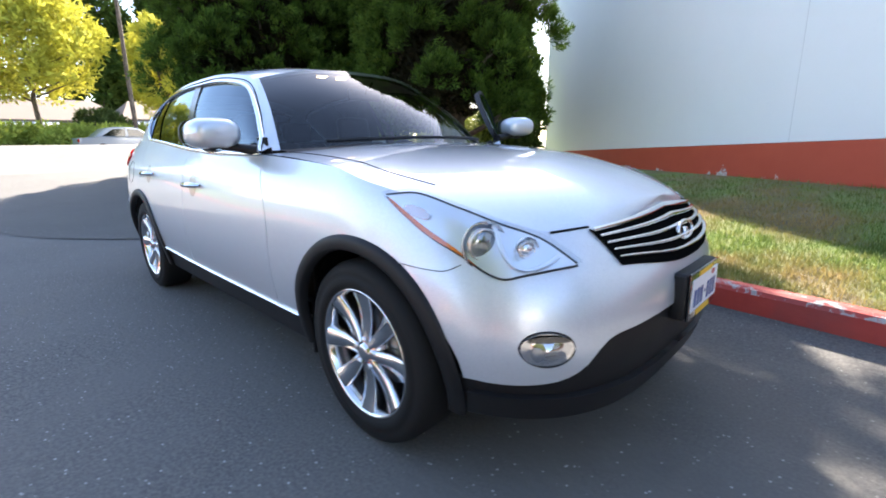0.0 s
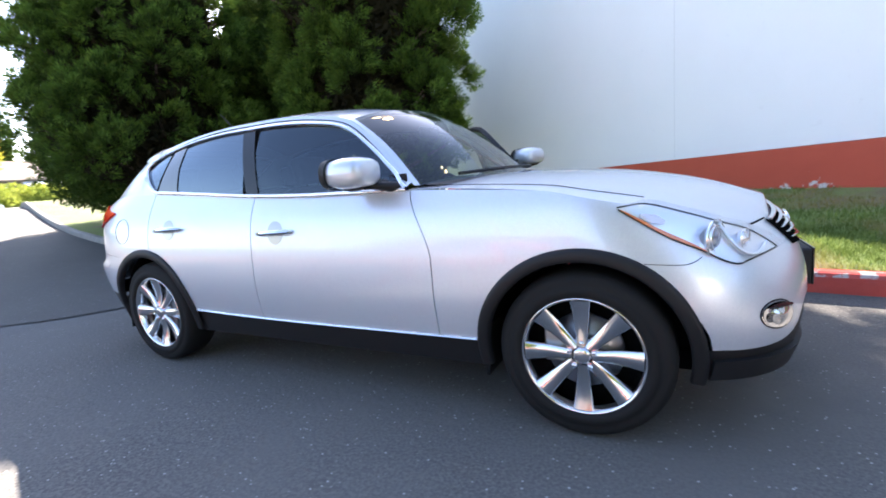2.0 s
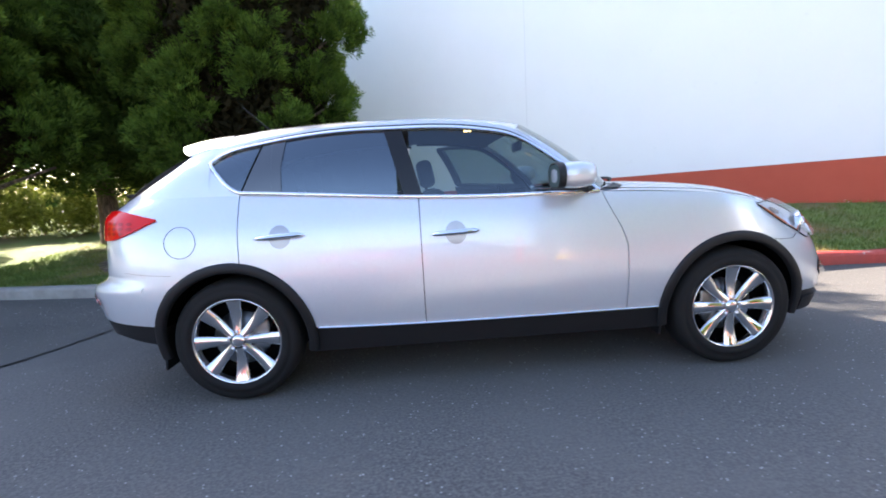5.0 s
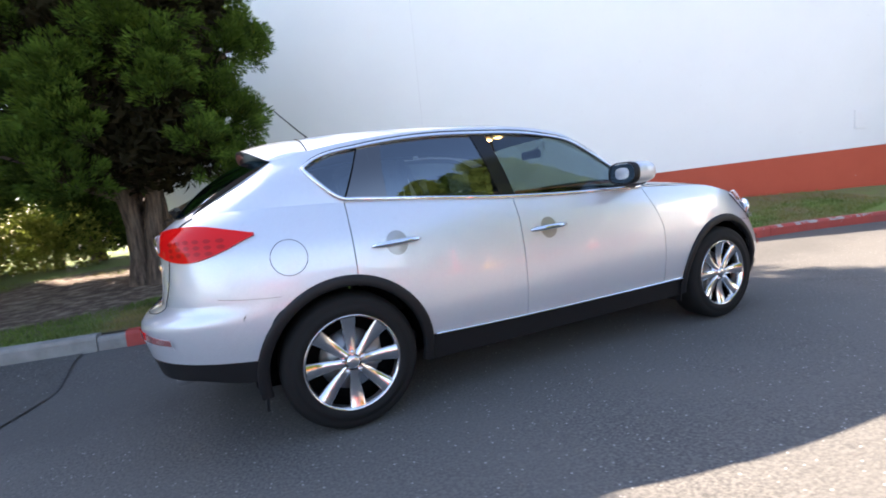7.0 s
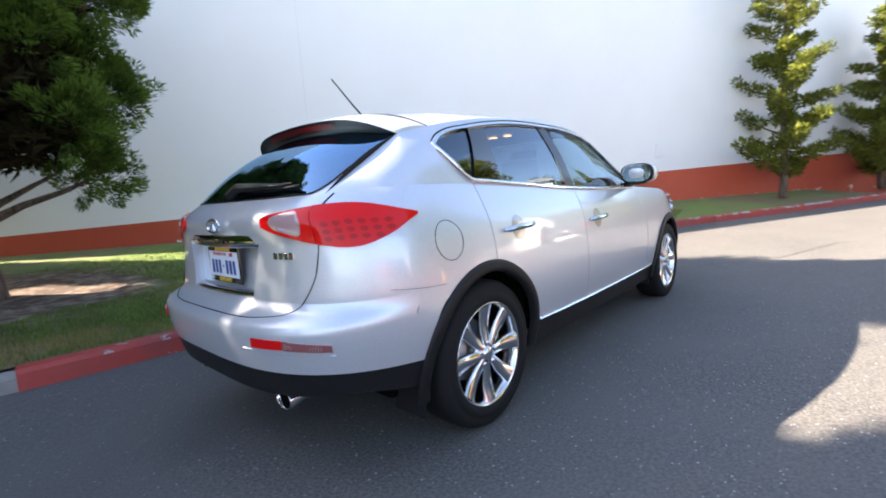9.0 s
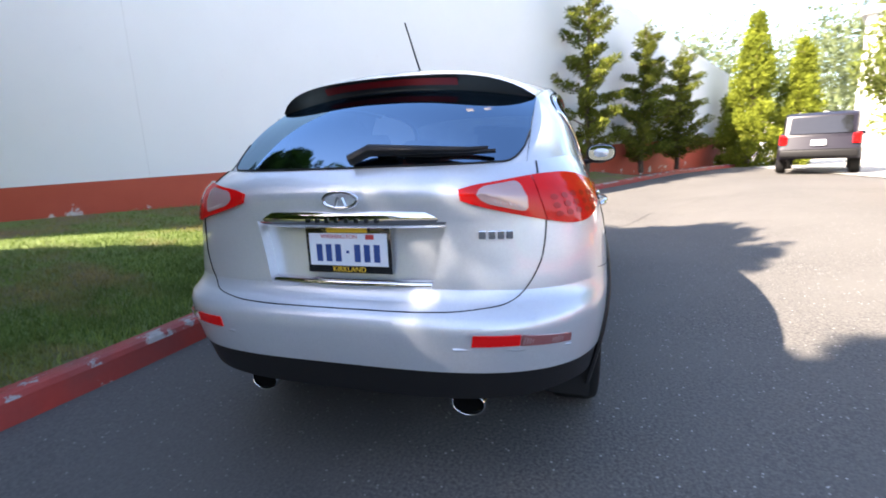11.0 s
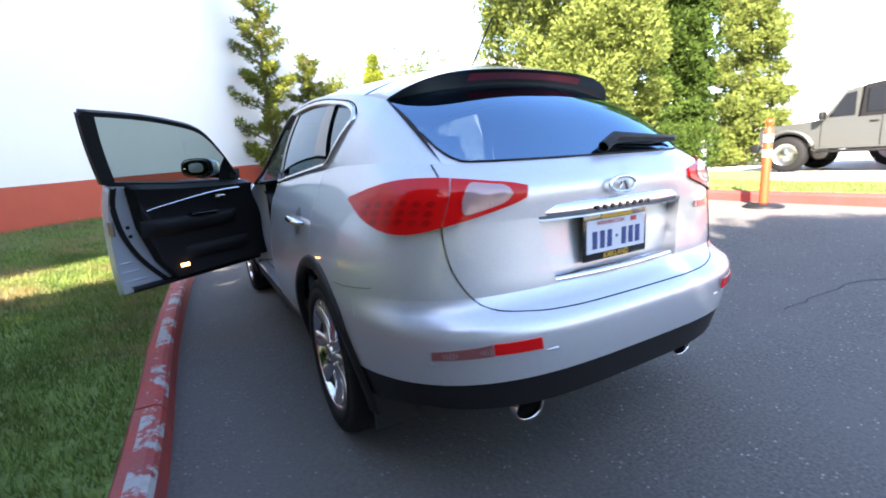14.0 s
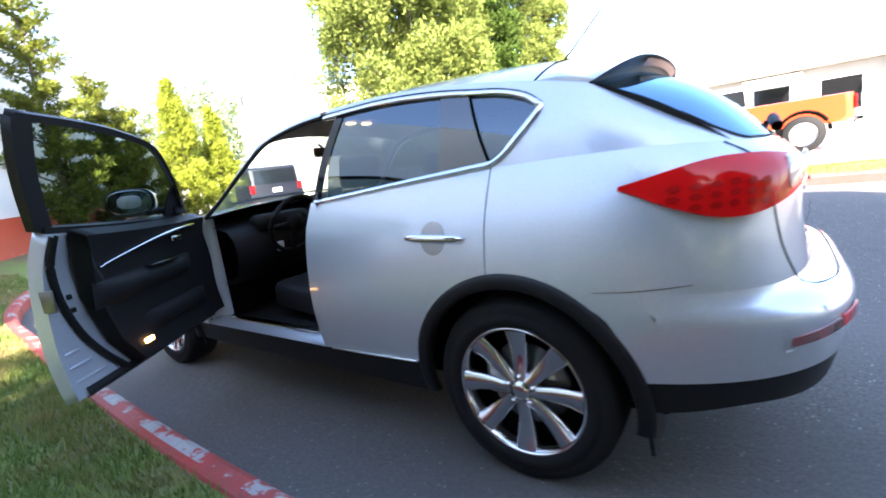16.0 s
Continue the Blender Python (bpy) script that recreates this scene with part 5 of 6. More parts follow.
def rear_pane(k, s, inset=0.0):
    """A point of the rear window, k across and s up."""
    q = qe * abs(k)
    low = skin(q, crest(q), -1 if k < 0 else 1)
    out = Vector((-0.35, 0, 0.5)).normalized()
    return low.lerp(foot_of(k) + Vector((0.004, 0, 0.01)), s) + out * (0.035 * math.sin(math.pi * s) * (1 - 0.4 * k * k) - inset)


def sill(k):
    """The rounded lower corners of the rear window."""
    return 0.02 + 0.34 * (1 - math.sqrt(max(0.0, 1 - (max(0.0, abs(k) - 0.74) / 0.26) ** 2.4)))


rows = [[rear_pane(k, sill(k) + (1 - sill(k)) * s) for k in span(-1, 1, 56)] for s in span(0, 1, 12)]
for side in (-1, 1):
    sheet("window_corner", [[rear_pane(side * k, (sill(k) + 0.01) * s, 0.003) for k in span(0, 1, 36)] for s in span(0, 1, 4)], PAINT, car, flip=side > 0)
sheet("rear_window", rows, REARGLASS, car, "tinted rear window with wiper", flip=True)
link("window_seal", *tube(rows[0], 0.0035, 6), BLACK, car)
for side in (-1, 1):
    rim = []
    for s in span(0, 1, 20):
        a = rear_pane(side, s)
        e = pillar_edge(1 - 0.7 * s)
        rim.append([a, Vector((e.x + 0.004, e.y * side * 0.995, e.z - 0.002))])
    sheet("window_seal", rim, BLACK, car, flip=side > 0)
wp = [rear_pane(0.0, 0.08) + Vector((-0.03, 0.0, 0.0)), rear_pane(-0.02, 0.16) + Vector((-0.045, 0, 0)), rear_pane(-0.21, 0.16) + Vector((-0.045, 0, -0.005)), rear_pane(-0.5, 0.08) + Vector((-0.035, 0, 0.02)), rear_pane(-0.64, 0.08) + Vector((-0.03, 0, 0.025))]
wiper = link("rear_wiper", *tube(wp, [0.020, 0.021, 0.014, 0.009, 0.005], 8), BLACK, car, "black rear window wiper")
link("wiper_blade", *tube([rear_pane(-0.03, 0.15) + Vector((-0.02, 0, -0.01)), rear_pane(-0.28, 0.15) + Vector((-0.03, 0, -0.02)), rear_pane(-0.7, 0.09) + Vector((-0.02, 0, 0.01))], 0.008, 6), BLACK, wiper)

# aerial
aer = link("aerial", *tube([(-1.335, 0, 1.553), (-1.39, 0, 1.60), (-1.53, 0, 1.735)], [0.005, 0.0045, 0.0035], 6), BLACK, car, "thin black roof aerial")
part("aerial_foot", box_bm(0.09, 0.035, 0.02, (-1.325, 0, 1.556), 0.008), BLACK, aer)


def handle(x, z, side, parent, shift=None):
    """A bar handle over a round disc, its silver darkened as the shade of a dished recess."""
    q = q_at(x, z)
    pts = [skin(q_at(x + d, z), z + 0.004 * (d / 0.13), side, o) for d, o in ((-0.132, 0.006), (-0.11, 0.022), (-0.05, 0.033), (0.05, 0.034), (0.10, 0.026), (0.128, 0.006))]
    dish = []
    for r_ in span(0, 1, 4):
        dish.append([skin(q_at(x + 0.058 * r_ * math.cos(a), z), z + 0.062 * r_ * math.sin(a), side, 0.0012 + 0.0012 * (1 - r_)) for a in span(0, 2 * math.pi, 24)])
    h = link("door_handle", *tube(pts, [0.006, 0.013, 0.0155, 0.0155, 0.014, 0.006], 10), CHROME, parent, "chrome bar door handle")
    # Darker copy of the body silver; the hollow's shade is in this colour.
    DISH = bpy.data.materials.get("handle_dish") or material("handle_dish", (0.33, 0.33, 0.335), 0.32, 0.7, coat_weight=1.0)
    sheet("handle_dish", dish, DISH, h, flip=side < 0)
    return h


handle(-0.17, 0.872, -1, car)
handle(-1.11, 0.905, -1, car)
handle(-1.11, 0.905, 1, car)


def mirror(side, parent):
    """A door mirror: painted shell, black foot and the glass on its rear side."""
    rows = []
    for i in range(13):
        u = i / 12
        a = -math.pi / 2 + math.pi * u
        x = 0.452 + 0.105 * math.sin(a)
        w = max(0.0, math.cos(a)) ** 0.4 if 0 < i < 12 else 0.0
        rows.append([(x, side * (0.925 + 0.112 * w * math.copysign(abs(math.cos(b_)) ** 0.7, math.cos(b_))), 1.142 + 0.070 * w * math.copysign(abs(math.sin(b_)) ** 0.75, math.sin(b_))) for b_ in span(0, 2 * math.pi, 28)])
    m = sheet("door_mirror", rows, PAINT, parent, "silver door mirror on a black foot", flip=side < 0)
    v, f = merge(tube([(0.585, side * 0.775, 1.06), (0.53, side * 0.83, 1.075), (0.47, side * 0.89, 1.09)], [0.034, 0.026, 0.024], 10))
    link("mirror_foot", [(x, y, 1.072 + (z - 1.072) * 0.8) for x, y, z in v], f, BLACK, m)
    part("mirror_sail", box_bm(0.10, 0.012, 0.075, (0.575, side * 0.752, 1.085), 0.004), BLACK, m)
    rows2 = [[(0.352 - 0.002, side * (0.925 + 0.096 * r_ * math.copysign(abs(math.cos(b_)) ** 0.7, math.cos(b_))), 1.142 + 0.058 * r_ * math.copysign(abs(math.sin(b_)) ** 0.75, math.sin(b_))) for b_ in span(0, 2 * math.pi, 28)] for r_ in (0.01, 0.5, 1.0)]
    sheet("mirror_glass", rows2, MIRROR, m, flip=side > 0)
    rows3 = [[(0.352 - d, side * (0.925 + 0.104 * r_ * math.copysign(abs(math.cos(b_)) ** 0.7, math.cos(b_))), 1.142 + 0.065 * r_ * math.copysign(abs(math.sin(b_)) ** 0.75, math.sin(b_))) for b_ in span(0, 2 * math.pi, 28)] for r_, d in ((1.08, -0.03), (1.06, 0.002), (0.95, 0.004))]
    sheet("mirror_bezel", rows3, BLACK, m, flip=side > 0)
    v, f = tube([(0.36, side * 0.86, 1.076), (0.45, side * 0.925, 1.072), (0.52, side * 0.93, 1.076)], [0.03, 0.05, 0.03], 10)
    link("mirror_base", [(x, y, 1.078 + (z - 1.078) * 0.35) for x, y, z in v], f, BLACK, m)
    return m


mirror(-1, car)

# the open driver's door, built shut and then swung on its hinge
door = new("driver_door")
door["label"] = "open silver driver door with black trim inside"
door.parent = car
door.matrix_basis = Matrix.Translation(HINGE) @ Matrix.Rotation(radians(-53.0), 4, "Z")
before = set(bpy.data.objects)
flank("outer_panel", QB + g_, QF - g_, 1, door, bend=front_bend, thick=0.055)
def trim_low(q):
    """The soft trim's hem: along the door's foot, then slanting up to the latch edge."""
    k = min(1.0, max(0.0, (skin(q, 0.55).x + 0.275) / 0.215)) ** (1 / 1.3)
    return hem(q) + 0.022 + (crest(q) - hem(q) - 0.03) * (1 - k)


def latch_face(x, h, off):
    """A point of the door's inner face by its station and its height between foot and belt."""
    q = q_at(x, 0.55)
    return skin(q, hem(q) + (crest(q) - hem(q)) * h, 1, off)


flank("inner_trim", q_at(-0.275, 0.55), QF - 0.003, 1, door, CABIN, "black soft door trim", top=lambda q: crest(q) + 0.022, low=trim_low, n=12, off=-0.062, thick=0.068, bend=front_bend)
seal = [latch_face(-0.340 + 0.285 * (1 - h) ** 2.2, h, -0.064) for h in span(1.0, 0.035, 30)]
link("door_seal", *tube(seal, 0.015, 10), BLACK, door, "thick black rubber door seal")
link("door_hem", *tube([skin(q_at(x, 0.4), hem(q_at(x, 0.55)) + 0.012, 1, -0.054) for x in span(-0.31, 0.74, 24)], 0.021, 8), BLACK, door, "black rubber seal")
for h, x1 in ((0.10, -0.16), (0.19, -0.22), (0.28, -0.255)):
    link("pressed_rib", *tube([latch_face(x, h + 0.01 * (x + 0.34), -0.056) for x in span(-0.335, x1, 6)], [0.002, 0.006, 0.006, 0.006, 0.006, 0.006, 0.002], 8), PAINT, door)
for x_, z_ in ((-0.245, 0.74), (-0.255, 0.80)):
    part("door_plug", box_bm(0.02, 0.012, 0.02, skin(q_at(x_, z_), z_, 1, -0.06), 0.004), BLACK, door)
sheet("arm_rest", [[skin(q_at(x, z), z, 1, -0.128 - o * ease((x + 0.23) / 0.16) * ease((0.53 - x) / 0.1)) for z, o in ((0.72, 0.0), (0.755, 0.04), (0.81, 0.05), (0.84, 0.03), (0.85, 0.0))] for x in span(-0.22, 0.52, 24)], CABIN, door)
arc = [skin(q_at(x, 0.9), 0.905 + 0.135 * math.sin(math.pi * 0.5 * (x + 0.20) / 0.72) ** 0.8, 1, -0.138) for x in span(-0.18, 0.52, 18)]
link("pull_arc", *tube(arc, [0.004 + 0.006 * i / 18 for i in range(19)], 8), CHROME, door, "curved bright metal trim bar")
part("latch_handle", box_bm(0.085, 0.02, 0.03, skin(q_at(0.36, 0.985), 0.985, 1, -0.142), 0.008), CHROME, door, "chrome inner latch")
part("window_switches", box_bm(0.22, 0.05, 0.012, skin(q_at(0.22, 0.85), 0.853, 1, -0.155), 0.004), GLOSSBLACK, door)
part("door_lamp", box_bm(0.06, 0.012, 0.022, skin(q_at(0.03, 0.47), 0.47, 1, -0.134), 0.004), LAMPGLOW, door, "small glowing amber courtesy lamp")
pocket = [[skin(q_at(x, 0.55), z, 1, -0.128 - o * ease((x - 0.04) / 0.14) * ease((0.63 - x) / 0.1)) for z, o in ((0.50, 0.0), (0.52, 0.03), (0.60, 0.035), (0.615, 0.0))] for x in span(0.05, 0.62, 20)]
sheet("map_pocket", pocket, CABIN, door)
xd = [-0.495] + [x for x in XU if x >= -0.47]
sheet("sash_top", [[upper(x, dlo_top(x) + 0.055 * k - 0.012, 1, 0.002) for k in span(0, 1, 3)] for x in xd], BLACK, door, thick=0.035)
slant_trim(-0.445, -0.365, 1, door, BLACK, 0.002, 0.035, 0.125)
sheet("sash_foot", [[upper(x, -0.02 + 0.055 * k, 1, 0.002) for k in span(0, 1, 2)] for x in xd if x > -0.40], BLACK, door, thick=0.045)
rows = [[upper(x + 0.125 * (0.5 - k) * ease((-0.05 - x) / 0.33), dlo_low(x) + (dlo_top(x) - dlo_low(x)) * k, 1, -0.004) for k in span(0, 1, 8)] for x in [-0.385] + [x for x in XU if -0.38 < x < 0.635] + [0.635]]
sheet("door_glass", rows, GLASS, door)
sheet("mirror_sail", [[upper(x, dlo_low(x) + (dlo_top(x) - dlo_low(x)) * k, 1, -0.012) for k in span(0, 1, 4)] for x in span(0.45, 0.635, 8)], BLACK, door, "black triangular panel inside the mirror", thick=0.012)
link("sash_trim", *tube([upper(x, dlo_low(x), 1, 0.006) for x in xd if x > -0.40], 0.006, 6), CHROME, door)
before_mirror = set(bpy.data.objects)
mirror(1, door)
toe = Matrix.Translation((0.47, 0.90, 0)) @ Matrix.Rotation(radians(24), 4, "Z") @ Matrix.Translation((-0.47, -0.90, 0))
for ob in set(bpy.data.objects) - before_mirror:
    if "foot" not in ob.name and "sail" not in ob.name:
        ob.data.transform(toe)
handle(-0.17, 0.872, 1, door)
part("door_catch", box_bm(0.012, 0.05, 0.09, (-0.352, 0.80, 0.80), 0.004), BRAKE, door)
for ob in set(bpy.data.objects) - before:
    if ob.type == "MESH":
        ob.data.transform(Matrix.Translation(Vector((0, 0, 0.05)) - HINGE))
# hinge straps and bare jambs of the doorway
for z_ in (0.55, 0.86):
    part("door_hinge", box_bm(0.10, 0.05, 0.05, (0.79, 0.785, z_), 0.01), PAINT, car)
pill = [[Vector((x, y, z)) for z in span(0.40, 1.03, 8)] for x, y in ((0.80, 0.83), (0.79, 0.77), (0.72, 0.73), (0.72, 0.70))]
sheet("door_jamb", pill, PAINT, car)
pill = [[Vector((x - 0.05 * ease((z - 0.8) / 0.3), y - 0.06 * ease((z - 0.8) / 0.3), z)) for z in span(0.40, 1.12, 8)] for x, y in ((-0.37, 0.845), (-0.355, 0.80), (-0.40, 0.755), (-0.45, 0.75))]
sheet("door_jamb", pill, PAINT, car)
sheet("door_sill", [[Vector((x, y, z)) for y, z in ((0.83, 0.372), (0.80, 0.40), (0.74, 0.405), (0.68, 0.38), (0.66, 0.33))] for x in span(-0.40, 0.80, 8)], PAINT, car)
part("sill_plate", box_bm(0.85, 0.05, 0.008, (0.2, 0.755, 0.41), 0.003), CHROME, car, "bright metal sill plate")


# wheels
def wheel_at(hx, side):
    w = new("wheel")
    w["label"] = "chrome eight-spoke wheel with black tyre"
    w.matrix_basis = pose(hx, 0.74 * side, HUB)
    w.parent = car
    s = side
    prof = [(0.232, -0.10), (0.262, -0.112), (0.30, -0.112), (0.330, -0.098), (0.343, -0.07), (0.345, 0), (0.343, 0.07), (0.330, 0.098), (0.315, 0.107), (0.30, 0.110), (0.285, 0.109), (0.283, 0.112), (0.262, 0.113), (0.25, 0.108), (0.241, 0.10)]
    link("tyre", *lathe([(r, h * s) for r, h in prof], "y", 64), RUBBER, w, "black rubber tyre")
    rim = [(0.20, -0.08), (0.218, -0.02), (0.220, 0.05), (0.224, 0.080), (0.231, 0.096), (0.237, 0.105), (0.242, 0.103), (0.243, 0.094)]
    link("rim", *lathe([(r, h * s) for r, h in rim], "y", 64), RIM, w, "bright chrome wheel rim")
    link("brake_disc", *lathe([(0.0, 0.02 * s), (0.155, 0.02 * s), (0.155, 0.0), (0.0, 0.0)], "y", 32), BRAKE, w)
    part("brake_caliper", box_bm(0.09, 0.06, 0.15, (-0.115 if hx > 0 else 0.115, 0.015 * s, 0.02), 0.015), BRAKE, w)
    link("wheel_back", *lathe([(0.0, -0.03 * s), (0.222, -0.03 * s)], "y", 32), DARK, w)
    for k in range(8):
        a = 2 * math.pi * k / 8 + math.pi / 2
        rows = []
        for i in range(9):
            t_ = i / 8
            r = 0.040 + (0.228 - 0.040) * t_
            hw = 0.022 + 0.020 * t_ ** 1.2
            h = 0.090 - 0.014 * math.sin(math.pi * t_) + 0.008 * t_
            rows.append([(r, h - 0.05, -hw * 0.8), (r, h - 0.010, -hw), (r, h, -hw * 0.80), (r, h + 0.001, 0), (r, h, hw * 0.80), (r, h - 0.010, hw), (r, h - 0.05, hw * 0.8)])
        c_, s_ = math.cos(a), math.sin(a)
        rows = [[(x * c_ - z * s_, y * s, x * s_ + z * c_) for x, y, z in r] for r in rows]
        link("spoke", *grid(rows), RIM, w)
    link("hub", *lathe([(0.075, 0.03 * s), (0.07, 0.070 * s), (0.055, 0.083 * s), (0.034, 0.088 * s), (0.033, 0.095 * s), (0.02, 0.099 * s), (0.0, 0.100 * s)], "y", 32), RIM, w, "wheel hub with badge cap")
    for k in range(5):
        a = 2 * math.pi * k / 5 + 0.3
        v, f = lathe([(0.011, 0.065 * s), (0.011, 0.094 * s), (0.0, 0.095 * s)], "y", 6)
        link("lug_nut", [(x + 0.052 * math.cos(a), y, z + 0.052 * math.sin(a)) for x, y, z in v], f, CHROME, w)
    return w


for hx in (1.4, -1.4):
    for side in (-1, 1):
        wheel_at(hx, side)
        rows = []
        for a in span(math.radians(-12), math.radians(192), 44):
            ring = []
            for r, o in ((0.385, -0.02), (0.388, 0.008), (0.397, 0.014), (0.428, 0.013), (0.437, 0.009), (0.441, 0.001)):
                x, z = hx + r * math.cos(a), HUB + r * math.sin(a)
                ring.append((x, skin(q_at(x, max(0.3, z)), max(0.22, z), side, o).y, z))
            rows.append(ring)
        sheet("arch_lip", rows, BLACK, car, "black plastic wheel arch lip", flip=side < 0)
        v, f = lathe([(0.395, 0.40 * side), (0.40, 0.80 * side)], "y", 30, 0.0, math.pi)
        link("arch_liner", [(x + hx, y, z + HUB) for x, y, z in v], f, DARK, car)
        fl = [[(hx - 0.40 - 0.022 * ease((0.44 - z) / 0.3), side * y, z) for y in (0.635, 0.66, 0.79, 0.805)] for z in span(0.20 if hx < 0 else 0.20, 0.44, 6)]
        sheet("mud_flap", fl, BLACK, car, "black rubber mud flap", thick=0.012)

# floor pan and cabin
part("underbody", box_bm(3.7, 1.30, 0.08, (0, 0, 0.29), 0.02), DARK, car)
part("tail_pan", box_bm(0.6, 1.0, 0.08, (-1.93, 0, 0.45), 0.03), DARK, car)
part("engine_pan", box_bm(0.7, 1.2, 0.30, (1.75, 0, 0.42), 0.05), DARK, car)
part("cabin_floor", box_bm(2.5, 1.36, 0.04, (-0.35, 0, 0.36), 0.01), CABIN, car)
part("firewall", box_bm(0.06, 1.40, 0.62, (0.86, 0, 0.66), 0.02), CABIN, car)
dash = [[(x, y, z - 0.02 * (y / 0.7) ** 2) for x, z in ((0.84, 0.62), (0.56, 0.64), (0.50, 0.78), (0.49, 0.90), (0.56, 0.965), (0.74, 1.0), (0.92, 1.04))] for y in span(-0.72, 0.72, 16)]
sheet("dashboard", dash, CABIN, car, "black dashboard", flip=True)
part("instrument_hood", box_bm(0.16, 0.36, 0.09, (0.53, 0.36, 0.97), 0.035), CABIN, car)
part("console", box_bm(1.0, 0.24, 0.26, (0.12, 0, 0.50), 0.04), CABIN, car)
ring = [(0.03 * math.sin(a) * 0 , 0.185 * math.cos(a), 0.185 * math.sin(a)) for a in span(0, 2 * math.pi, 40)]
mw = Matrix.Translation((0.36, 0.36, 0.93)) @ Matrix.Rotation(radians(-24), 4, "Y")
v, f = merge(tube(ring, 0.015, 10), tube([(0, -0.17, 0), (0.02, 0, 0), (0, 0.17, 0)], 0.016, 8), tube([(0.02, 0, 0), (0, 0, -0.17)], 0.018, 8), lathe([(0.0, -0.03), (0.055, -0.025), (0.065, 0.02)], "x", 24))
link("steering_wheel", [mw @ Vector(p) for p in v], f, CABIN, car, "black leather steering wheel")
part("tag", box_bm(0.02, 0.045, 0.06, (0.455, 0.44, 0.80), 0.003), STUCCO, car, "small white paper tag", smooth=False)


def seat(x, y, w, rear=False):
    st = part("seat", box_bm(0.50, w, 0.16, (x + 0.12, y, 0.50), 0.06, Matrix.Rotation(radians(-8), 4, "Y"), 3), CABIN, car, "black leather seat")
    part("backrest", box_bm(0.15, w, 0.62, (x - 0.20, y, 0.80), 0.06, Matrix.Rotation(radians(-16), 4, "Y"), 3), CABIN, st)
    for dy in (0,) if not rear else (-0.38, 0.38):
        part("headrest", box_bm(0.10, 0.26, 0.17, (x - 0.31, y + dy, 1.20), 0.045, Matrix.Rotation(radians(-10), 4, "Y"), 3), CABIN, st)
        for p_ in (-0.05, 0.05):
            link("headrest_post", *tube([(x - 0.30, y + dy + p_, 1.05), (x - 0.31, y + dy + p_, 1.15)], 0.006, 6), CHROME, st)
    return st


seat(0.0, 0.37, 0.50)
seat(0.0, -0.37, 0.50)
seat(-0.88, 0.0, 1.25, True)
part("rear_view_mirror", box_bm(0.03, 0.23, 0.065, (0.36, 0, 1.37), 0.014), CABIN, car)
link("mirror_stem", *tube([(0.37, 0, 1.38), (0.44, 0, 1.43)], 0.008, 6), BLACK, car)
part("load_cover", box_bm(0.75, 1.1, 0.03, (-1.62, 0, 0.98), 0.01), CABIN, car)
LIT = material("cabin_lamp_glow", (0.9, 0.6, 0.3), 0.3, emission_color=(1.0, 0.62, 0.25, 1), emission_strength=3.0)
for y_ in (-0.07, 0.07):
    part("cabin_lamp", box_bm(0.05, 0.05, 0.01, (0.02, y_, 1.505), 0.004), LIT, car, "small lit cabin lamp")


# ---- other vehicles ----
def paint(name, colour, rough=0.3, metal=0.3):
    return material(name, colour, rough, metal, coat_weight=0.8, coat_roughness=0.05)


def road_wheel(x, y, r, w, side, parent, rimmat):
    v, f = lathe([(r * 0.62, -w / 2), (r * 0.9, -w / 2), (r, -w * 0.3), (r, w * 0.3), (r * 0.9, w / 2), (r * 0.62, w / 2)], "y", 28)
    tyre = link("wheel", [(a + x, b_ + y, c + r) for a, b_, c in v], f, RUBBER, parent, "black tyre on a metal rim")
    rows = [[(rr * math.cos(a), side * (w / 2 - d), rr * math.sin(a)) for rr, d in ((r * 0.64, 0.0), (r * 0.58, 0.03), (r * (0.30 + 0.06 * math.cos(5 * a)), 0.035), (r * 0.16, 0.01), (0.0, 0.008))] for a in span(0, 2 * math.pi, 40)]
    sheet("rim", [[(p[0] + x, p[1] + y, p[2] + r) for p in q] for q in rows], rimmat, tyre)
    return tyre


def hull(name, outline, half, mat, parent, label="", tuck=0.06):
    """A body from a side outline of (x, z), rounded in towards both flanks."""
    pts = [Vector((x, 0, z)) for x, z in outline]
    mid = sum(pts, Vector()) / len(pts)
    rows = []
    for k, s in ((-1.0, 1 - tuck), (-0.985, 1 - tuck * 0.45), (-0.94, 1 - tuck * 0.1), (-0.8, 1.0), (0.8, 1.0), (0.94, 1 - tuck * 0.1), (0.985, 1 - tuck * 0.45), (1.0, 1 - tuck)):
        rows.append([mid + (p - mid) * s + Vector((0, k * half, 0)) for p in pts + pts[:1]])
    verts, faces = grid(rows)
    n_ = len(rows[0])
    faces += [tuple(range(n_ - 1)), tuple(range(len(verts) - n_, len(verts) - 1))[::-1]]
    ob = link(name, verts, faces, mat, parent, label)
    ob.data.set_sharp_from_angle(angle=radians(40))
    return ob


def window(pts, y, parent, mat=GLOSSBLACK, name="side_window"):
    """A flat dark pane on a flank or an end."""
    verts = [(x, y, z) for x, z in pts]
    m = sum((Vector(v) for v in verts), Vector()) / len(verts)
    d = 0.012 * (1 if y > 0 else -1)
    inner = [tuple(m + (Vector(v) - m) * 0.97 + Vector((0, d, 0))) for v in verts]
    k = len(verts)
    faces = [tuple(range(k, 2 * k))] + [(i, (i + 1) % k, k + (i + 1) % k, k + i) for i in range(k)]
    return link(name, verts + inner, faces, mat, parent, smooth=False)


def lamp_block(name, at, size, mat, parent):
    return part(name, box_bm(*size, at, min(size) * 0.25), mat, parent)


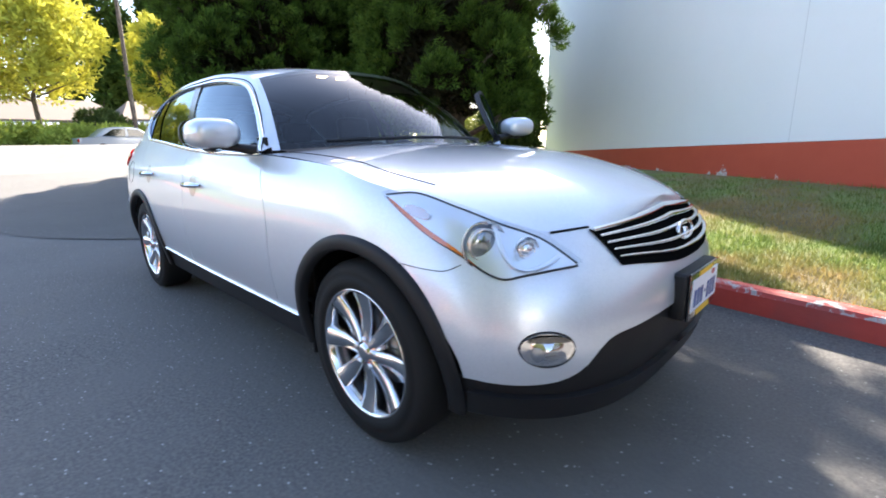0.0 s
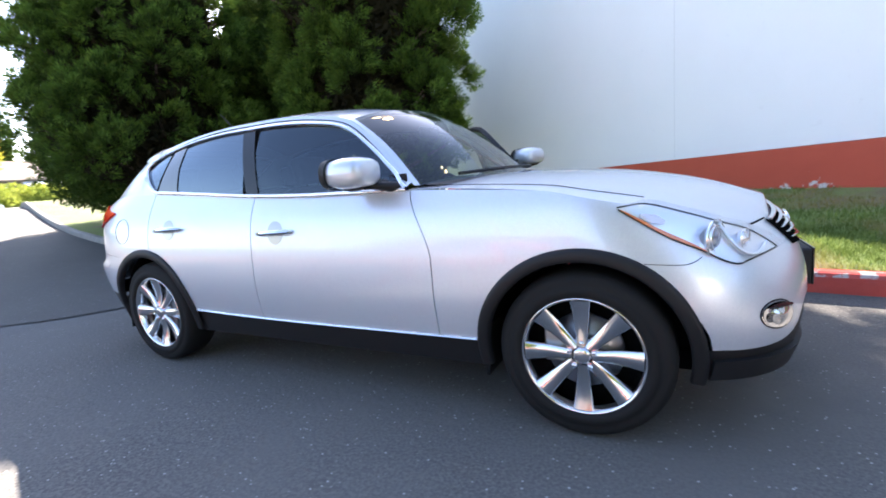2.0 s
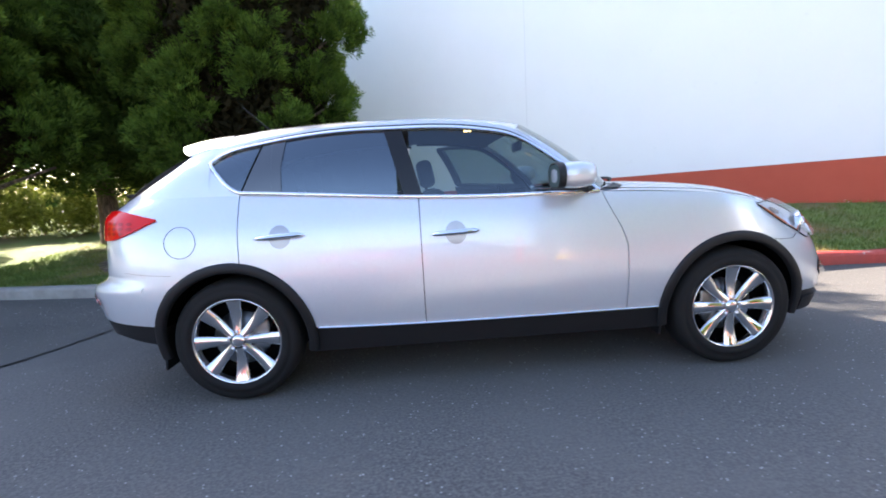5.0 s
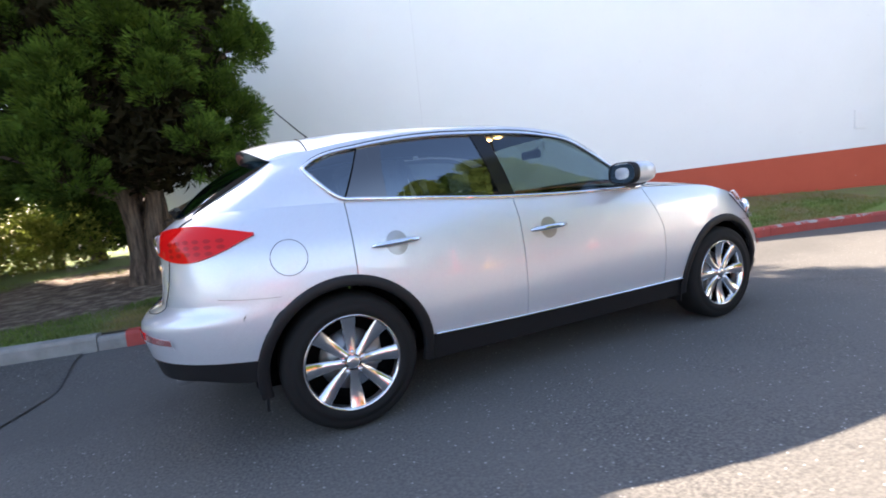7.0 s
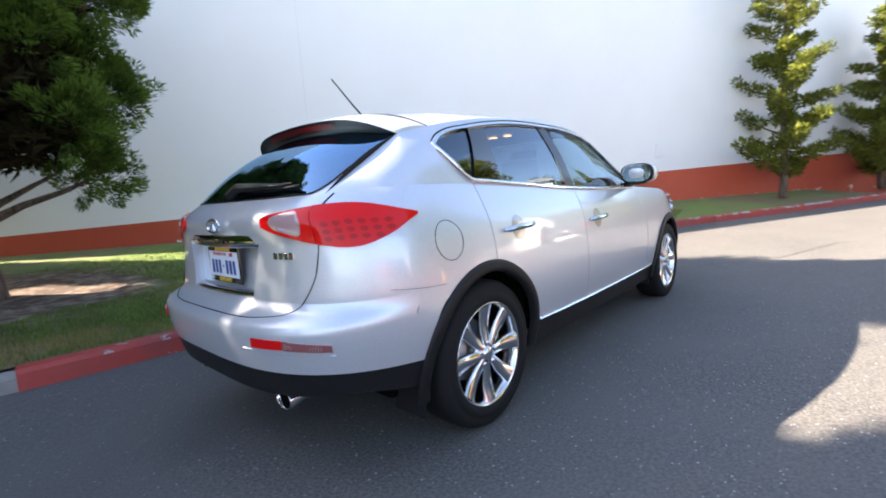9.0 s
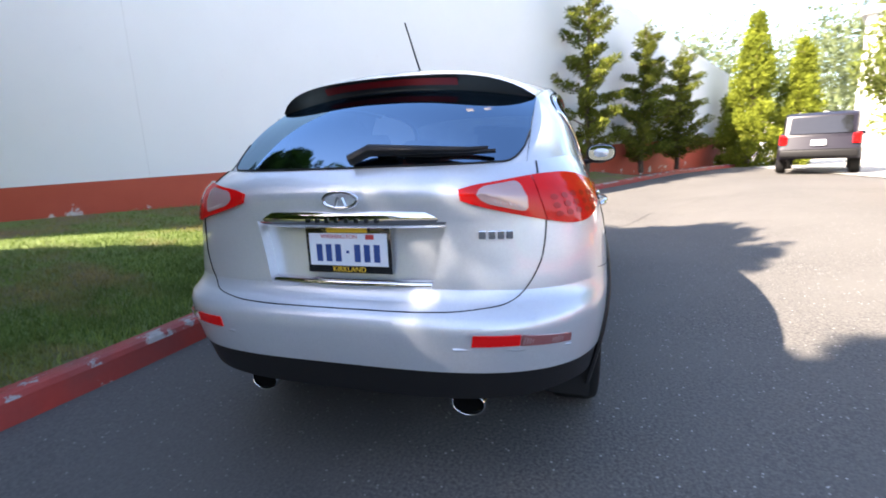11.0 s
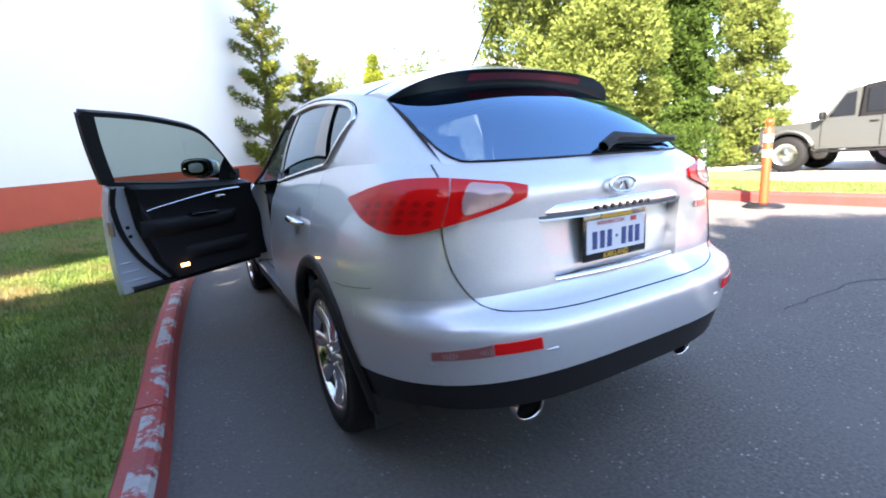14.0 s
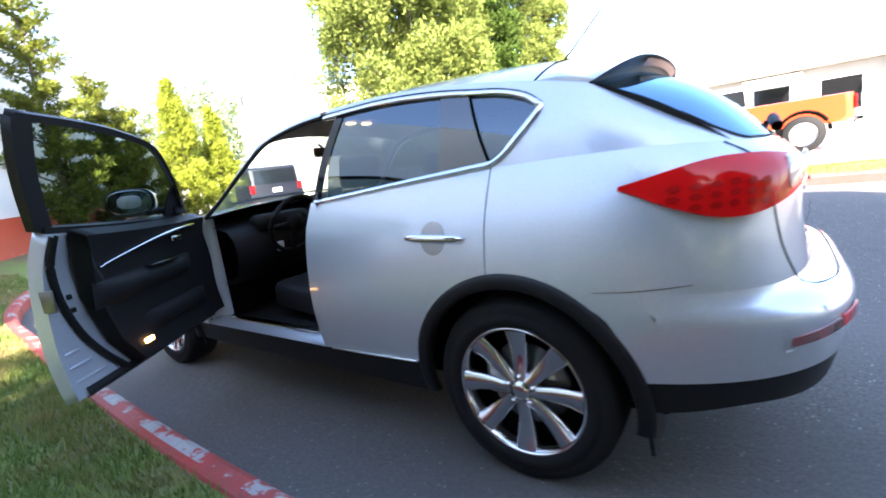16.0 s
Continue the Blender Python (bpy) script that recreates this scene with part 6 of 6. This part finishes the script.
STEEL = material("alloy", (0.6, 0.6, 0.61), 0.3, 1.0)
GREYPAINT, ORANGE, WHITEPAINT = paint("grey_vehicle_paint", (0.062, 0.066, 0.062), 0.45, 0.0), paint("orange_vehicle_paint", (0.72, 0.07, 0.018)), paint("white_vehicle_paint", (0.7, 0.7, 0.7))
PLUM, PALESILVER, NAVY = material("dark_vehicle_paint", (0.015, 0.014, 0.024), 0.35, 0.0, specular_ior_level=0.2), paint("pale_silver_paint", (0.36, 0.38, 0.42), 0.3, 0.4), paint("navy_vehicle_paint", (0.04, 0.05, 0.08))

# grey off-roader
jeep = thing("off_roader", "boxy grey two-door off-road vehicle in the parking lot", "car", (0.92, -12.05, 0.335))
hull("body", [(1.86, 0.55), (1.88, 0.98), (1.76, 1.08), (0.75, 1.14), (0.70, 1.16), (-1.84, 1.16), (-1.92, 0.62), (-1.78, 0.5), (1.68, 0.5)], 0.78, GREYPAINT, jeep)
hull("hard_top", [(-0.02, 1.14), (-0.06, 1.80), (-0.3, 1.83), (-1.80, 1.80), (-1.88, 1.14)], 0.74, BLACK, jeep, "black hard top", 0.04)
hull("door_frame", [(0.62, 1.14), (0.25, 1.70), (0.1, 1.77), (-0.04, 1.78), (0.0, 1.14)], 0.735, GREYPAINT, jeep, "", 0.04)
part("windscreen_post", box_bm(0.05, 1.44, 0.05, (0.24, 0, 1.73), 0.012), GREYPAINT, jeep)
for s in (-1, 1):
    for pts in ([(0.5, 1.20), (0.22, 1.66), (0.04, 1.69), (0.04, 1.20)], [(-0.14, 1.24), (-0.14, 1.71), (-1.66, 1.71), (-1.72, 1.24)]):
        window(pts, 0.742 * s, jeep)
    for hx in (1.21, -1.21):
        road_wheel(hx, 0.78 * s, 0.41, 0.25, s, jeep, STEEL)
        arch = [(hx + 0.53 * math.cos(a), 0.84 * s, 0.44 + 0.5 * math.sin(a)) for a in span(0.1, math.pi - 0.1, 12)]
        link("fender_flare", *tube(arch, 0.055, 6), GREYPAINT, jeep)
        well = [(hx + 0.47 * math.cos(a), 0.785 * s, 0.46 + 0.42 * math.sin(a)) for a in span(0.0, math.pi, 12)]
        link("wheel_well", *tube(well, 0.05, 6), DARK, jeep)
    for x0 in (0.60, -0.42):
        part("door_seam", box_bm(0.01, 0.006, 0.6, (x0, 0.783 * s, 0.85)), DARK, jeep, smooth=False)
    part("door_handle", box_bm(0.14, 0.02, 0.035, (-0.3, 0.79 * s, 1.05), 0.006), BLACK, jeep)
    part("fuel_flap", box_bm(0.13, 0.012, 0.13, (-1.64, 0.785 * s, 1.02), 0.004), BLACK, jeep)
    part("side_mirror", box_bm(0.10, 0.2, 0.17, (0.55, 0.91 * s, 1.24), 0.03), BLACK, jeep)
    part("side_step", box_bm(1.3, 0.10, 0.06, (0.0, 0.80 * s, 0.46), 0.02), BLACK, jeep)
    lamp_block("tail_lamp", (-1.92, 0.66 * s, 1.0), (0.06, 0.14, 0.2), RED, jeep)
    lamp_block("marker_lamp", (-1.92, 0.66 * s, 0.80), (0.06, 0.14, 0.16), AMBER, jeep)
part("rear_bumper", box_bm(0.2, 1.5, 0.2, (-2.0, 0, 0.58), 0.03), BLACK, jeep)
part("front_bumper", box_bm(0.2, 1.5, 0.2, (1.96, 0, 0.58), 0.03), BLACK, jeep)
v, f = lathe([(0.0, -0.12), (0.25, -0.12), (0.38, -0.10), (0.38, 0.10), (0.25, 0.12), (0.0, 0.12)], "x", 28)
link("spare_wheel", [(a - 2.06, b_, c + 1.05) for a, b_, c in v], f, RUBBER, jeep, "black spare wheel")

# orange pickup behind it
truck = thing("pickup_truck", "lifted orange pickup truck with white cab roof and large tyres", "truck", (-1.10, -14.45, 0.335))
hull("body", [(3.0, 0.75), (3.0, 1.2), (2.8, 1.32), (1.6, 1.38), (-2.75, 1.40), (-2.8, 0.8), (-2.6, 0.68), (2.8, 0.68)], 0.98, ORANGE, truck)
hull("cab", [(1.55, 1.36), (0.95, 1.95), (0.6, 2.0), (-0.5, 2.0), (-0.62, 1.36)], 0.88, WHITEPAINT, truck, "white cab", 0.05)
for s in (-1, 1):
    for pts in ([(1.2, 1.42), (0.85, 1.86), (0.4, 1.88), (0.4, 1.42)], [(0.3, 1.42), (0.3, 1.88), (-0.45, 1.88), (-0.5, 1.42)]):
        window(pts, 0.872 * s, truck)
    for hx in (1.95, -1.75):
        road_wheel(hx, 0.95 * s, 0.48, 0.3, s, truck, STEEL)
        arch = [(hx + 0.56 * math.cos(a), 0.97 * s, 0.5 + 0.56 * math.sin(a)) for a in span(0.05, math.pi - 0.05, 12)]
        link("wheel_arch", *tube(arch, 0.05, 6), DARK, truck)
    lamp_block("tail_lamp", (-2.78, 0.9 * s, 1.15), (0.06, 0.12, 0.36), RED, truck)
part("rear_bumper", box_bm(0.2, 1.8, 0.2, (-2.88, 0, 0.72), 0.04), CHROME, truck)
part("running_board", box_bm(2.3, 0.12, 0.06, (0.1, 0.95, 0.52), 0.02), BLACK, truck)

# dark people carrier seen from behind
suv = thing("suv", "dark plum sport utility vehicle parked on the drive", "car", (13.4, -7.95, 0.33), -24)
hull("body", [(2.2, 0.5), (2.2, 0.85), (2.0, 0.95), (1.0, 1.05), (-2.1, 1.05), (-2.2, 0.6), (-2.1, 0.42), (2.1, 0.42)], 0.90, PLUM, suv)
hull("cabin", [(0.95, 1.03), (0.3, 1.6), (0.0, 1.68), (-1.75, 1.68), (-1.95, 1.6), (-2.12, 1.03)], 0.80, PLUM, suv, "", 0.20)
rows = [[(-2.135 + (z - 1.07) * 0.30, y * (1 - 0.12 * (z - 1.07)), z) for y in span(-0.68, 0.68, 6)] for z in span(1.10, 1.55, 4)]
sheet("rear_window", rows, GLOSSBLACK, suv, thick=0.01)
for s in (-1, 1):
    for pts in ([(0.7, 1.1), (0.25, 1.5), (-0.5, 1.56), (-0.5, 1.1)], [(-0.6, 1.1), (-0.6, 1.56), (-1.7, 1.54), (-1.85, 1.1)]):
        window(pts, 0.80 * s, suv)
    for hx in (1.4, -1.35):
        road_wheel(hx, 0.82 * s, 0.36, 0.24, s, suv, STEEL)
    lamp_block("tail_lamp", (-2.17, 0.78 * s, 0.95), (0.06, 0.16, 0.26), RED, suv)
    part("side_mirror", box_bm(0.10, 0.2, 0.14, (0.65, 0.95 * s, 1.12), 0.03), PLUM, suv)
part("rear_bumper", box_bm(0.16, 1.7, 0.22, (-2.22, 0, 0.58), 0.05), BLACK, suv)
part("number_plate", box_bm(0.01, 0.31, 0.15, (-2.22, 0, 0.86), 0.003), PLATE, suv)


def sedan(label, at, turn, mat):
    ob = thing("sedan", label, "car", at, turn)
    hull("body", [(2.2, 0.4), (2.25, 0.62), (2.1, 0.75), (0.95, 0.88), (-1.4, 0.92), (-2.2, 0.88), (-2.25, 0.55), (-2.1, 0.36), (2.1, 0.36)], 0.86, mat, ob)
    hull("cabin", [(0.95, 0.88), (0.25, 1.32), (0.0, 1.38), (-0.8, 1.38), (-1.1, 1.32), (-1.6, 0.92)], 0.72, mat, ob, "", 0.12)
    for s in (-1, 1):
        for pts in ([(0.72, 0.93), (0.22, 1.26), (-0.25, 1.3), (-0.25, 0.93)], [(-0.33, 0.93), (-0.33, 1.3), (-0.85, 1.28), (-1.3, 0.95)]):
            window(pts, 0.715 * s, ob)
        for hx in (1.35, -1.35):
            road_wheel(hx, 0.78 * s, 0.32, 0.2, s, ob, STEEL)
        lamp_block("head_lamp", (2.16, 0.66 * s, 0.66), (0.1, 0.3, 0.12), REFLECTOR, ob)
        lamp_block("tail_lamp", (-2.2, 0.66 * s, 0.75), (0.06, 0.3, 0.14), RED, ob)
    return ob


sedan("low pale silver sedan parked before the hedge", (-24.7, 3.9, 0.76), 95, PALESILVER)
sedan("dark blue sedan parked beyond the hedge", (-36.0, -1.0, 0.95), 92, NAVY)
sedan("pale sedan far across the parking lot", (-9.5, -24.0, 0.34), 10, PALESILVER)

# ---- cones, posts, hydrant ----
CONEORANGE = material("cone_orange", (0.66, 0.055, 0.012), 0.5)
CONEYELLOW = material("cone_yellow", (0.80, 0.50, 0.02), 0.5)
REFLECTIVE = material("white_band", (0.82, 0.82, 0.82), 0.4)


def cone(label, at, mat, height=0.70):
    ob = thing("traffic_cone", label, "traffic cone", at, group="traffic cones")
    rad = lambda h: 0.135 - 0.105 * h / height
    part("cone_base", box_bm(0.36, 0.36, 0.035, (0, 0, 0.0175), 0.01), mat, ob)
    link("cone_body", *lathe([(rad(0), 0.03), (rad(height * 0.5), height * 0.5), (rad(height), height), (0.012, height - 0.005)], "z", 24), mat, ob)
    for a, b_ in ((0.50, 0.66), (0.74, 0.86)):
        link("white_band", *lathe([(rad(height * a) + 0.003, height * a), (rad(height * b_) + 0.003, height * b_)], "z", 24), REFLECTIVE, ob)
    return ob


def post(label, at, lean=0.0):
    ob = thing("delineator_post", label, "traffic post", at, group="delineator posts")
    link("post_base", *lathe([(0.22, 0.0), (0.22, 0.02), (0.17, 0.045), (0.06, 0.06), (0.0, 0.06)], "z", 28), BLACK, ob, "black rubber post base")
    link("post_tube", *lathe([(0.05, 0.05), (0.05, 0.92), (0.045, 0.94), (0.028, 0.96), (0.028, 1.0), (0.045, 1.02), (0.045, 1.06), (0.0, 1.07)], "z", 24), CONEORANGE, ob, "orange plastic tube")
    for a, b_ in ((0.62, 0.71), (0.80, 0.89)):
        link("white_band", *lathe([(0.052, a), (0.052, b_)], "z", 24), REFLECTIVE, ob)
    return ob


post("orange delineator post with white bands on the drive", (1.0, -4.68, ground_z(1.0, -4.68) - 0.004))
post("orange delineator post with white bands by the curb", (-0.36, -4.95, ground_z(-0.36, -4.95) - 0.004))
small = cone("short orange traffic cone with a white band and yellow foot", (1.69, -4.88, ground_z(1.69, -4.88)), CONEORANGE, 0.55)
link("yellow_sleeve", *lathe([(0.138, 0.034), (0.099, 0.24)], "z", 24), CONEYELLOW, small, "yellow sleeve")
cone("orange traffic cone with a white band", (4.42, -5.55, ground_z(4.42, -5.55)), CONEORANGE, 0.62)
hyd = thing("fire_hydrant", "yellow cast iron fire hydrant on the verge", "hydrant", (7.35, -7.25, ground_z(7.35, -7.25) + 0.10))
link("barrel", *lathe([(0.16, 0.0), (0.16, 0.04), (0.11, 0.06), (0.105, 0.45), (0.13, 0.47), (0.13, 0.50), (0.11, 0.52), (0.09, 0.60), (0.04, 0.66), (0.03, 0.70), (0.0, 0.70)], "z", 24), CONEYELLOW, hyd)
for ax in ("x", "y"):
    v, f = lathe([(0.0, -0.19), (0.06, -0.19), (0.06, 0.19), (0.0, 0.19)], ax, 16)
    link("nozzle", [(a, b_, c + 0.36) for a, b_, c in v], f, CONEYELLOW, hyd)

# ---- hedges, shrubs and the distance ----
def hedge(name, label, x0, x1, y, z, height, depth, mat, count, size, seed, bend=0.0):
    rng = random.Random(seed)
    ob = thing(name, label, "hedge")
    blobs = []
    for k in range(int(math.hypot(x1 - x0, bend) * 2.2) + 4):
        u = rng.random()
        x = x0 + (x1 - x0) * u
        h = height * rng.uniform(0.55, 1.0)
        blobs.append(((x, y + bend * u + rng.uniform(-depth, depth) * 0.5, z + h * 0.5), (depth * rng.uniform(0.5, 0.8), depth * rng.uniform(0.5, 0.8), h * 0.55)))
    leaves("foliage", blobs, count, size, mat, ob, seed, spread=0.5, long=1.5)
    for k in range(6):
        u = (k + 0.5) / 6
        link("stem", *tube([(x0 + (x1 - x0) * u, y + bend * u, z - 0.1), (x0 + (x1 - x0) * u + 0.05, y + bend * u, z + height * 0.5)], [0.03, 0.015], 6), BARK, ob)
    return ob


HEDGELEAF = leafy("hedge_leaf", (0.15, 0.20, 0.035), (0.38, 0.42, 0.10))
hedge("shrub_hedge", "sunlit light green shrubs behind the cypress", -10.5, -4.4, 7.3, 0.45, 1.65, 0.9, HEDGELEAF, 34000, 0.06, 41, 0.3)
hedge("shrub_hedge", "low dark shrub under the laurel", 6.6, 8.4, -8.9, 0.42, 1.0, 0.8, CYPRESS, 6000, 0.06, 43)
# Shrubs added to make the space under the laurel as dark as deep shade.
hedge("shrub_hedge", "added low dark shrubs that deepen the shade round the laurel stems", 3.8, 7.2, -9.35, 0.42, 1.35, 0.6, CYPRESS, 16000, 0.055, 48)
hedge("shrub_hedge", "dark evergreen shrubs behind the laurels", 3.6, 9.2, -9.9, 0.40, 2.1, 0.9, CYPRESS, 22000, 0.075, 44)
BANKLEAF = leafy("ground_cover_leaf", (0.26, 0.32, 0.05), (0.50, 0.54, 0.11))
hedge("ground_cover", "bright green ground cover on a bank", -26.5, -28.5, -6.0, 0.7, 1.75, 1.6, BANKLEAF, 40000, 0.14, 45, 17.0)
hedge("ground_cover", "bright green ground cover along the lot", -26.0, -27.5, 2.0, 0.7, 1.6, 1.6, BANKLEAF, 30000, 0.14, 46, 12.0)
tree("round_shrub", "clipped round green shrub on the bank", (-28.6, 3.6, 1.5), 1.6, 1.2, FARWOOD, 47, 30, 5000, 0.11, 0.05, 0.1, EGG)
tree("yellow_tree", "broad yellow-green street tree", (-29.5, 1.0, 1.2), 8.2, 3.4, YELLOWLEAF, 51, 90, 15000, 0.17, 0.16, 0.36, EGG, group="yellow street trees", spread=0.7)
tree("yellow_tree", "broad yellow-green street tree", (-31.0, -4.5, 1.2), 8.0, 3.2, YELLOWLEAF, 52, 90, 14000, 0.17, 0.16, 0.36, EGG, group="yellow street trees", spread=0.7)
tree("yellow_tree", "narrow yellow and orange street tree", (-30.0, 7.0, 1.2), 7.4, 1.5, YELLOWLEAF, 53, 80, 8000, 0.16, 0.14, 0.28, EGG, group="yellow street trees", spread=0.7)
tree("dark_conifer", "tall dark conifer beyond the houses", (-58.0, 9.0, 0.8), 24.0, 4.6, CYPRESS, 55, 120, 26000, 0.33, 0.4, 0.15, CONE, spread=0.6)
tree("dark_conifer", "tall dark conifer beyond the houses", (-62.0, 16.5, 0.8), 21.0, 4.4, CYPRESS, 56, 110, 20000, 0.33, 0.4, 0.15, CONE, spread=0.6)
pole = thing("utility_pole", "grey wooden utility pole by the bank", "pole", (-26.0, 4.55, 0.75))
link("pole_shaft", *tube([(0, 0, -0.1), (0, 0, 4), (-0.1, 0.1, 9.5)], [0.12, 0.10, 0.08], 10), BARK, pole)

woods = thing("distant_woods", "hazy green wooded hillside in the distance", "woods", kind="stuff")
rng = random.Random(77)
blobs = []
for k in range(150):
    a = radians(rng.uniform(-140, -92))
    d = rng.uniform(95, 150)
    h = rng.uniform(11, 16) + 0.08 * d
    blobs.append(((-math.sin(a) * d, math.cos(a) * d, h * 0.5), (rng.uniform(4, 7), rng.uniform(4, 7), h * 0.62)))
for k in range(70):
    a = radians(rng.uniform(60, 110))
    d = rng.uniform(75, 110)
    h = rng.uniform(5, 10)
    blobs.append(((-math.sin(a) * d, math.cos(a) * d, h * 0.5), (rng.uniform(3, 6), rng.uniform(3, 6), h * 0.6)))
HAZE = leafy("hazy_leaf", (0.10, 0.14, 0.07), (0.22, 0.25, 0.12))
leaves("foliage", blobs, 60000, 0.75, HAZE, woods, 78, spread=0.4, long=1.3)

# low houses beyond the hedge, pale buildings across the lot
SHINGLE = material("brown_shingle", (0.17, 0.13, 0.10), 0.9)
bumped(SHINGLE, noise_node(SHINGLE.node_tree, 8.0, 4.0), 0.5, 0.03)
SIDING = material("pale_siding", (0.32, 0.30, 0.27), 0.8)
bumped(SIDING, noise_node(SIDING.node_tree, 12.0, 3.0), 0.2, 0.01)


def house(label, at, turn, length, depth, wall_h, roof_h, wallmat, roofmat, bays):
    """A low gabled house with its windows and white awnings."""
    ob = thing("house", label, "house", at, turn)
    part("wall", box_bm(length, depth, wall_h, (0, 0, wall_h / 2)), wallmat, ob, smooth=False)
    e = 0.6
    v = [(-length / 2 - e, -depth / 2 - e, wall_h), (length / 2 + e, -depth / 2 - e, wall_h), (length / 2 + e, depth / 2 + e, wall_h), (-length / 2 - e, depth / 2 + e, wall_h), (-length / 2 + 1, 0, wall_h + roof_h), (length / 2 - 1, 0, wall_h + roof_h)]
    link("roof", v + [(x, y, z - 0.15) for x, y, z in v[:4]], [(0, 1, 5, 4), (2, 3, 4, 5), (1, 2, 5), (3, 0, 4), (0, 6, 7, 1), (1, 7, 8, 2), (2, 8, 9, 3), (3, 9, 6, 0), (6, 9, 8, 7)], roofmat, ob, smooth=False)
    for k in range(bays):
        x = -length / 2 + length * (k + 0.5) / bays
        w = part("window", box_bm(length / bays * 0.55, 0.06, wall_h * 0.45, (x, -depth / 2 - 0.03, wall_h * 0.55)), GLOSSBLACK, ob, smooth=False)
        part("window_frame", box_bm(length / bays * 0.62, 0.04, wall_h * 0.52, (x, -depth / 2 - 0.01, wall_h * 0.55)), WHITEPAINT, w, smooth=False)
        if k % 2 == 0:
            part("awning", box_bm(length / bays * 0.9, 1.0, 0.12, (x, -depth / 2 - 0.7, wall_h * 0.88), 0.0, Matrix.Rotation(0.35, 4, "X")), STUCCO, ob, smooth=False)
    return ob


house("low tan house with brown roof and white awnings", (-46, -4, 0.9), 90, 22, 8, 2.4, 1.8, SIDING, SHINGLE, 6)
house("low tan house with brown roof and white awnings", (-48, 14, 0.9), 90, 12, 8, 2.7, 1.8, SIDING, SHINGLE, 4)
house("pale low building with a brown roof and small windows", (-8, -34, 0.34), 180, 26, 9, 3.6, 1.3, SIDING, SHINGLE, 9)
big = thing("warehouse", "tall white warehouse wall across the drive", "building", (22.8, -19.3, 0.3), -30)
part("wall", box_bm(14, 10, 5.7, (0, 0, 2.85)), STUCCO, big, smooth=False)
part("roof", box_bm(14.4, 10.4, 0.3, (0, 0, 5.85)), CONCRETE, big, smooth=False)
part("roller_door", box_bm(0.1, 3.2, 3.4, (-7.05, 1.0, 1.7)), SIDING, big, smooth=False)
shed = thing("white_shed", "low white gabled shed at the drive's end", "building", (33, -15.5, 0.3), -28)
link("wall", [(-2, -3, 0), (2, -3, 0), (2, 3, 0), (-2, 3, 0), (-2, -3, 2.2), (2, -3, 2.2), (2, 3, 2.2), (-2, 3, 2.2), (-2, 0, 3.2), (2, 0, 3.2)], [(0, 1, 5, 4), (1, 2, 6, 9, 5), (2, 3, 7, 6), (3, 0, 4, 8, 7), (4, 5, 9, 8), (7, 8, 9, 6)], STUCCO, shed, smooth=False)
link("roof", [(-2.3, -3.4, 2.12), (2.3, -3.4, 2.12), (2.3, 0, 3.28), (-2.3, 0, 3.28), (2.3, 3.4, 2.12), (-2.3, 3.4, 2.12)], [(0, 1, 2, 3), (3, 2, 4, 5)], WHITEPAINT, shed, smooth=False)
bin_ = thing("shed_post", "brown wooden post at the end of the wall", "post", (20.4, -7.5, 0.3))
part("post_shaft", box_bm(0.3, 0.3, 1.3, (0, 0, 0.65), 0.02), BARK, bin_)

# ---- grass and litter on the bank ----
grng = np.random.default_rng(91)
pts = []
while len(pts) < 95000:
    x, y = grng.uniform(-6.5, 7.5), grng.uniform(0.5, 6.0)
    lo, hi = curb_y(x) + 0.118, lawn_back(x)
    near = math.exp(-max(0.0, y - lo - 0.5) * 0.55) * (1.0 if -3 < x < 3.5 else 0.6)
    if lo < y < hi and math.hypot(x + 3.4, y - 4.3) + 0.8 * noise.noise((x, y, 7.0)) > 1.75 and grng.random() < near and noise.noise((x * 0.9, y * 0.9, 4.0)) > -0.55:
        pts.append((x, y, lawn_z(x, y)))
while len(pts) < 115000:
    x, w = grng.uniform(-7, 4), grng.uniform(0.02, 1.8)
    pts.append((x, far_curb(x) - 0.12 - w, ground_z(x, far_curb(x)) + 0.13))
p = np.array(pts)
n_ = len(p)
ang = grng.uniform(0, 2 * np.pi, n_)
hgt = grng.uniform(0.02, 0.055, n_)
side_ = np.stack([np.cos(ang), np.sin(ang), 0 * ang], 1) * grng.uniform(0.0025, 0.005, n_)[:, None]
bend_ = np.stack([np.cos(ang + 1.4), np.sin(ang + 1.4), 0 * ang], 1) * (hgt * grng.uniform(0.2, 0.9, n_))[:, None]
verts = np.stack([p - side_, p + side_, p + bend_ + np.stack([0 * hgt, 0 * hgt, hgt], 1)], 1).reshape(-1, 3)
me = bpy.data.meshes.new("grass")
me.from_pydata(verts.tolist(), [], np.arange(3 * n_).reshape(-1, 3).tolist())
me.materials.append(GRASSBLADE)
tagged(new("grass", me), "short green and straw-coloured grass blades", "grass", kind="stuff")
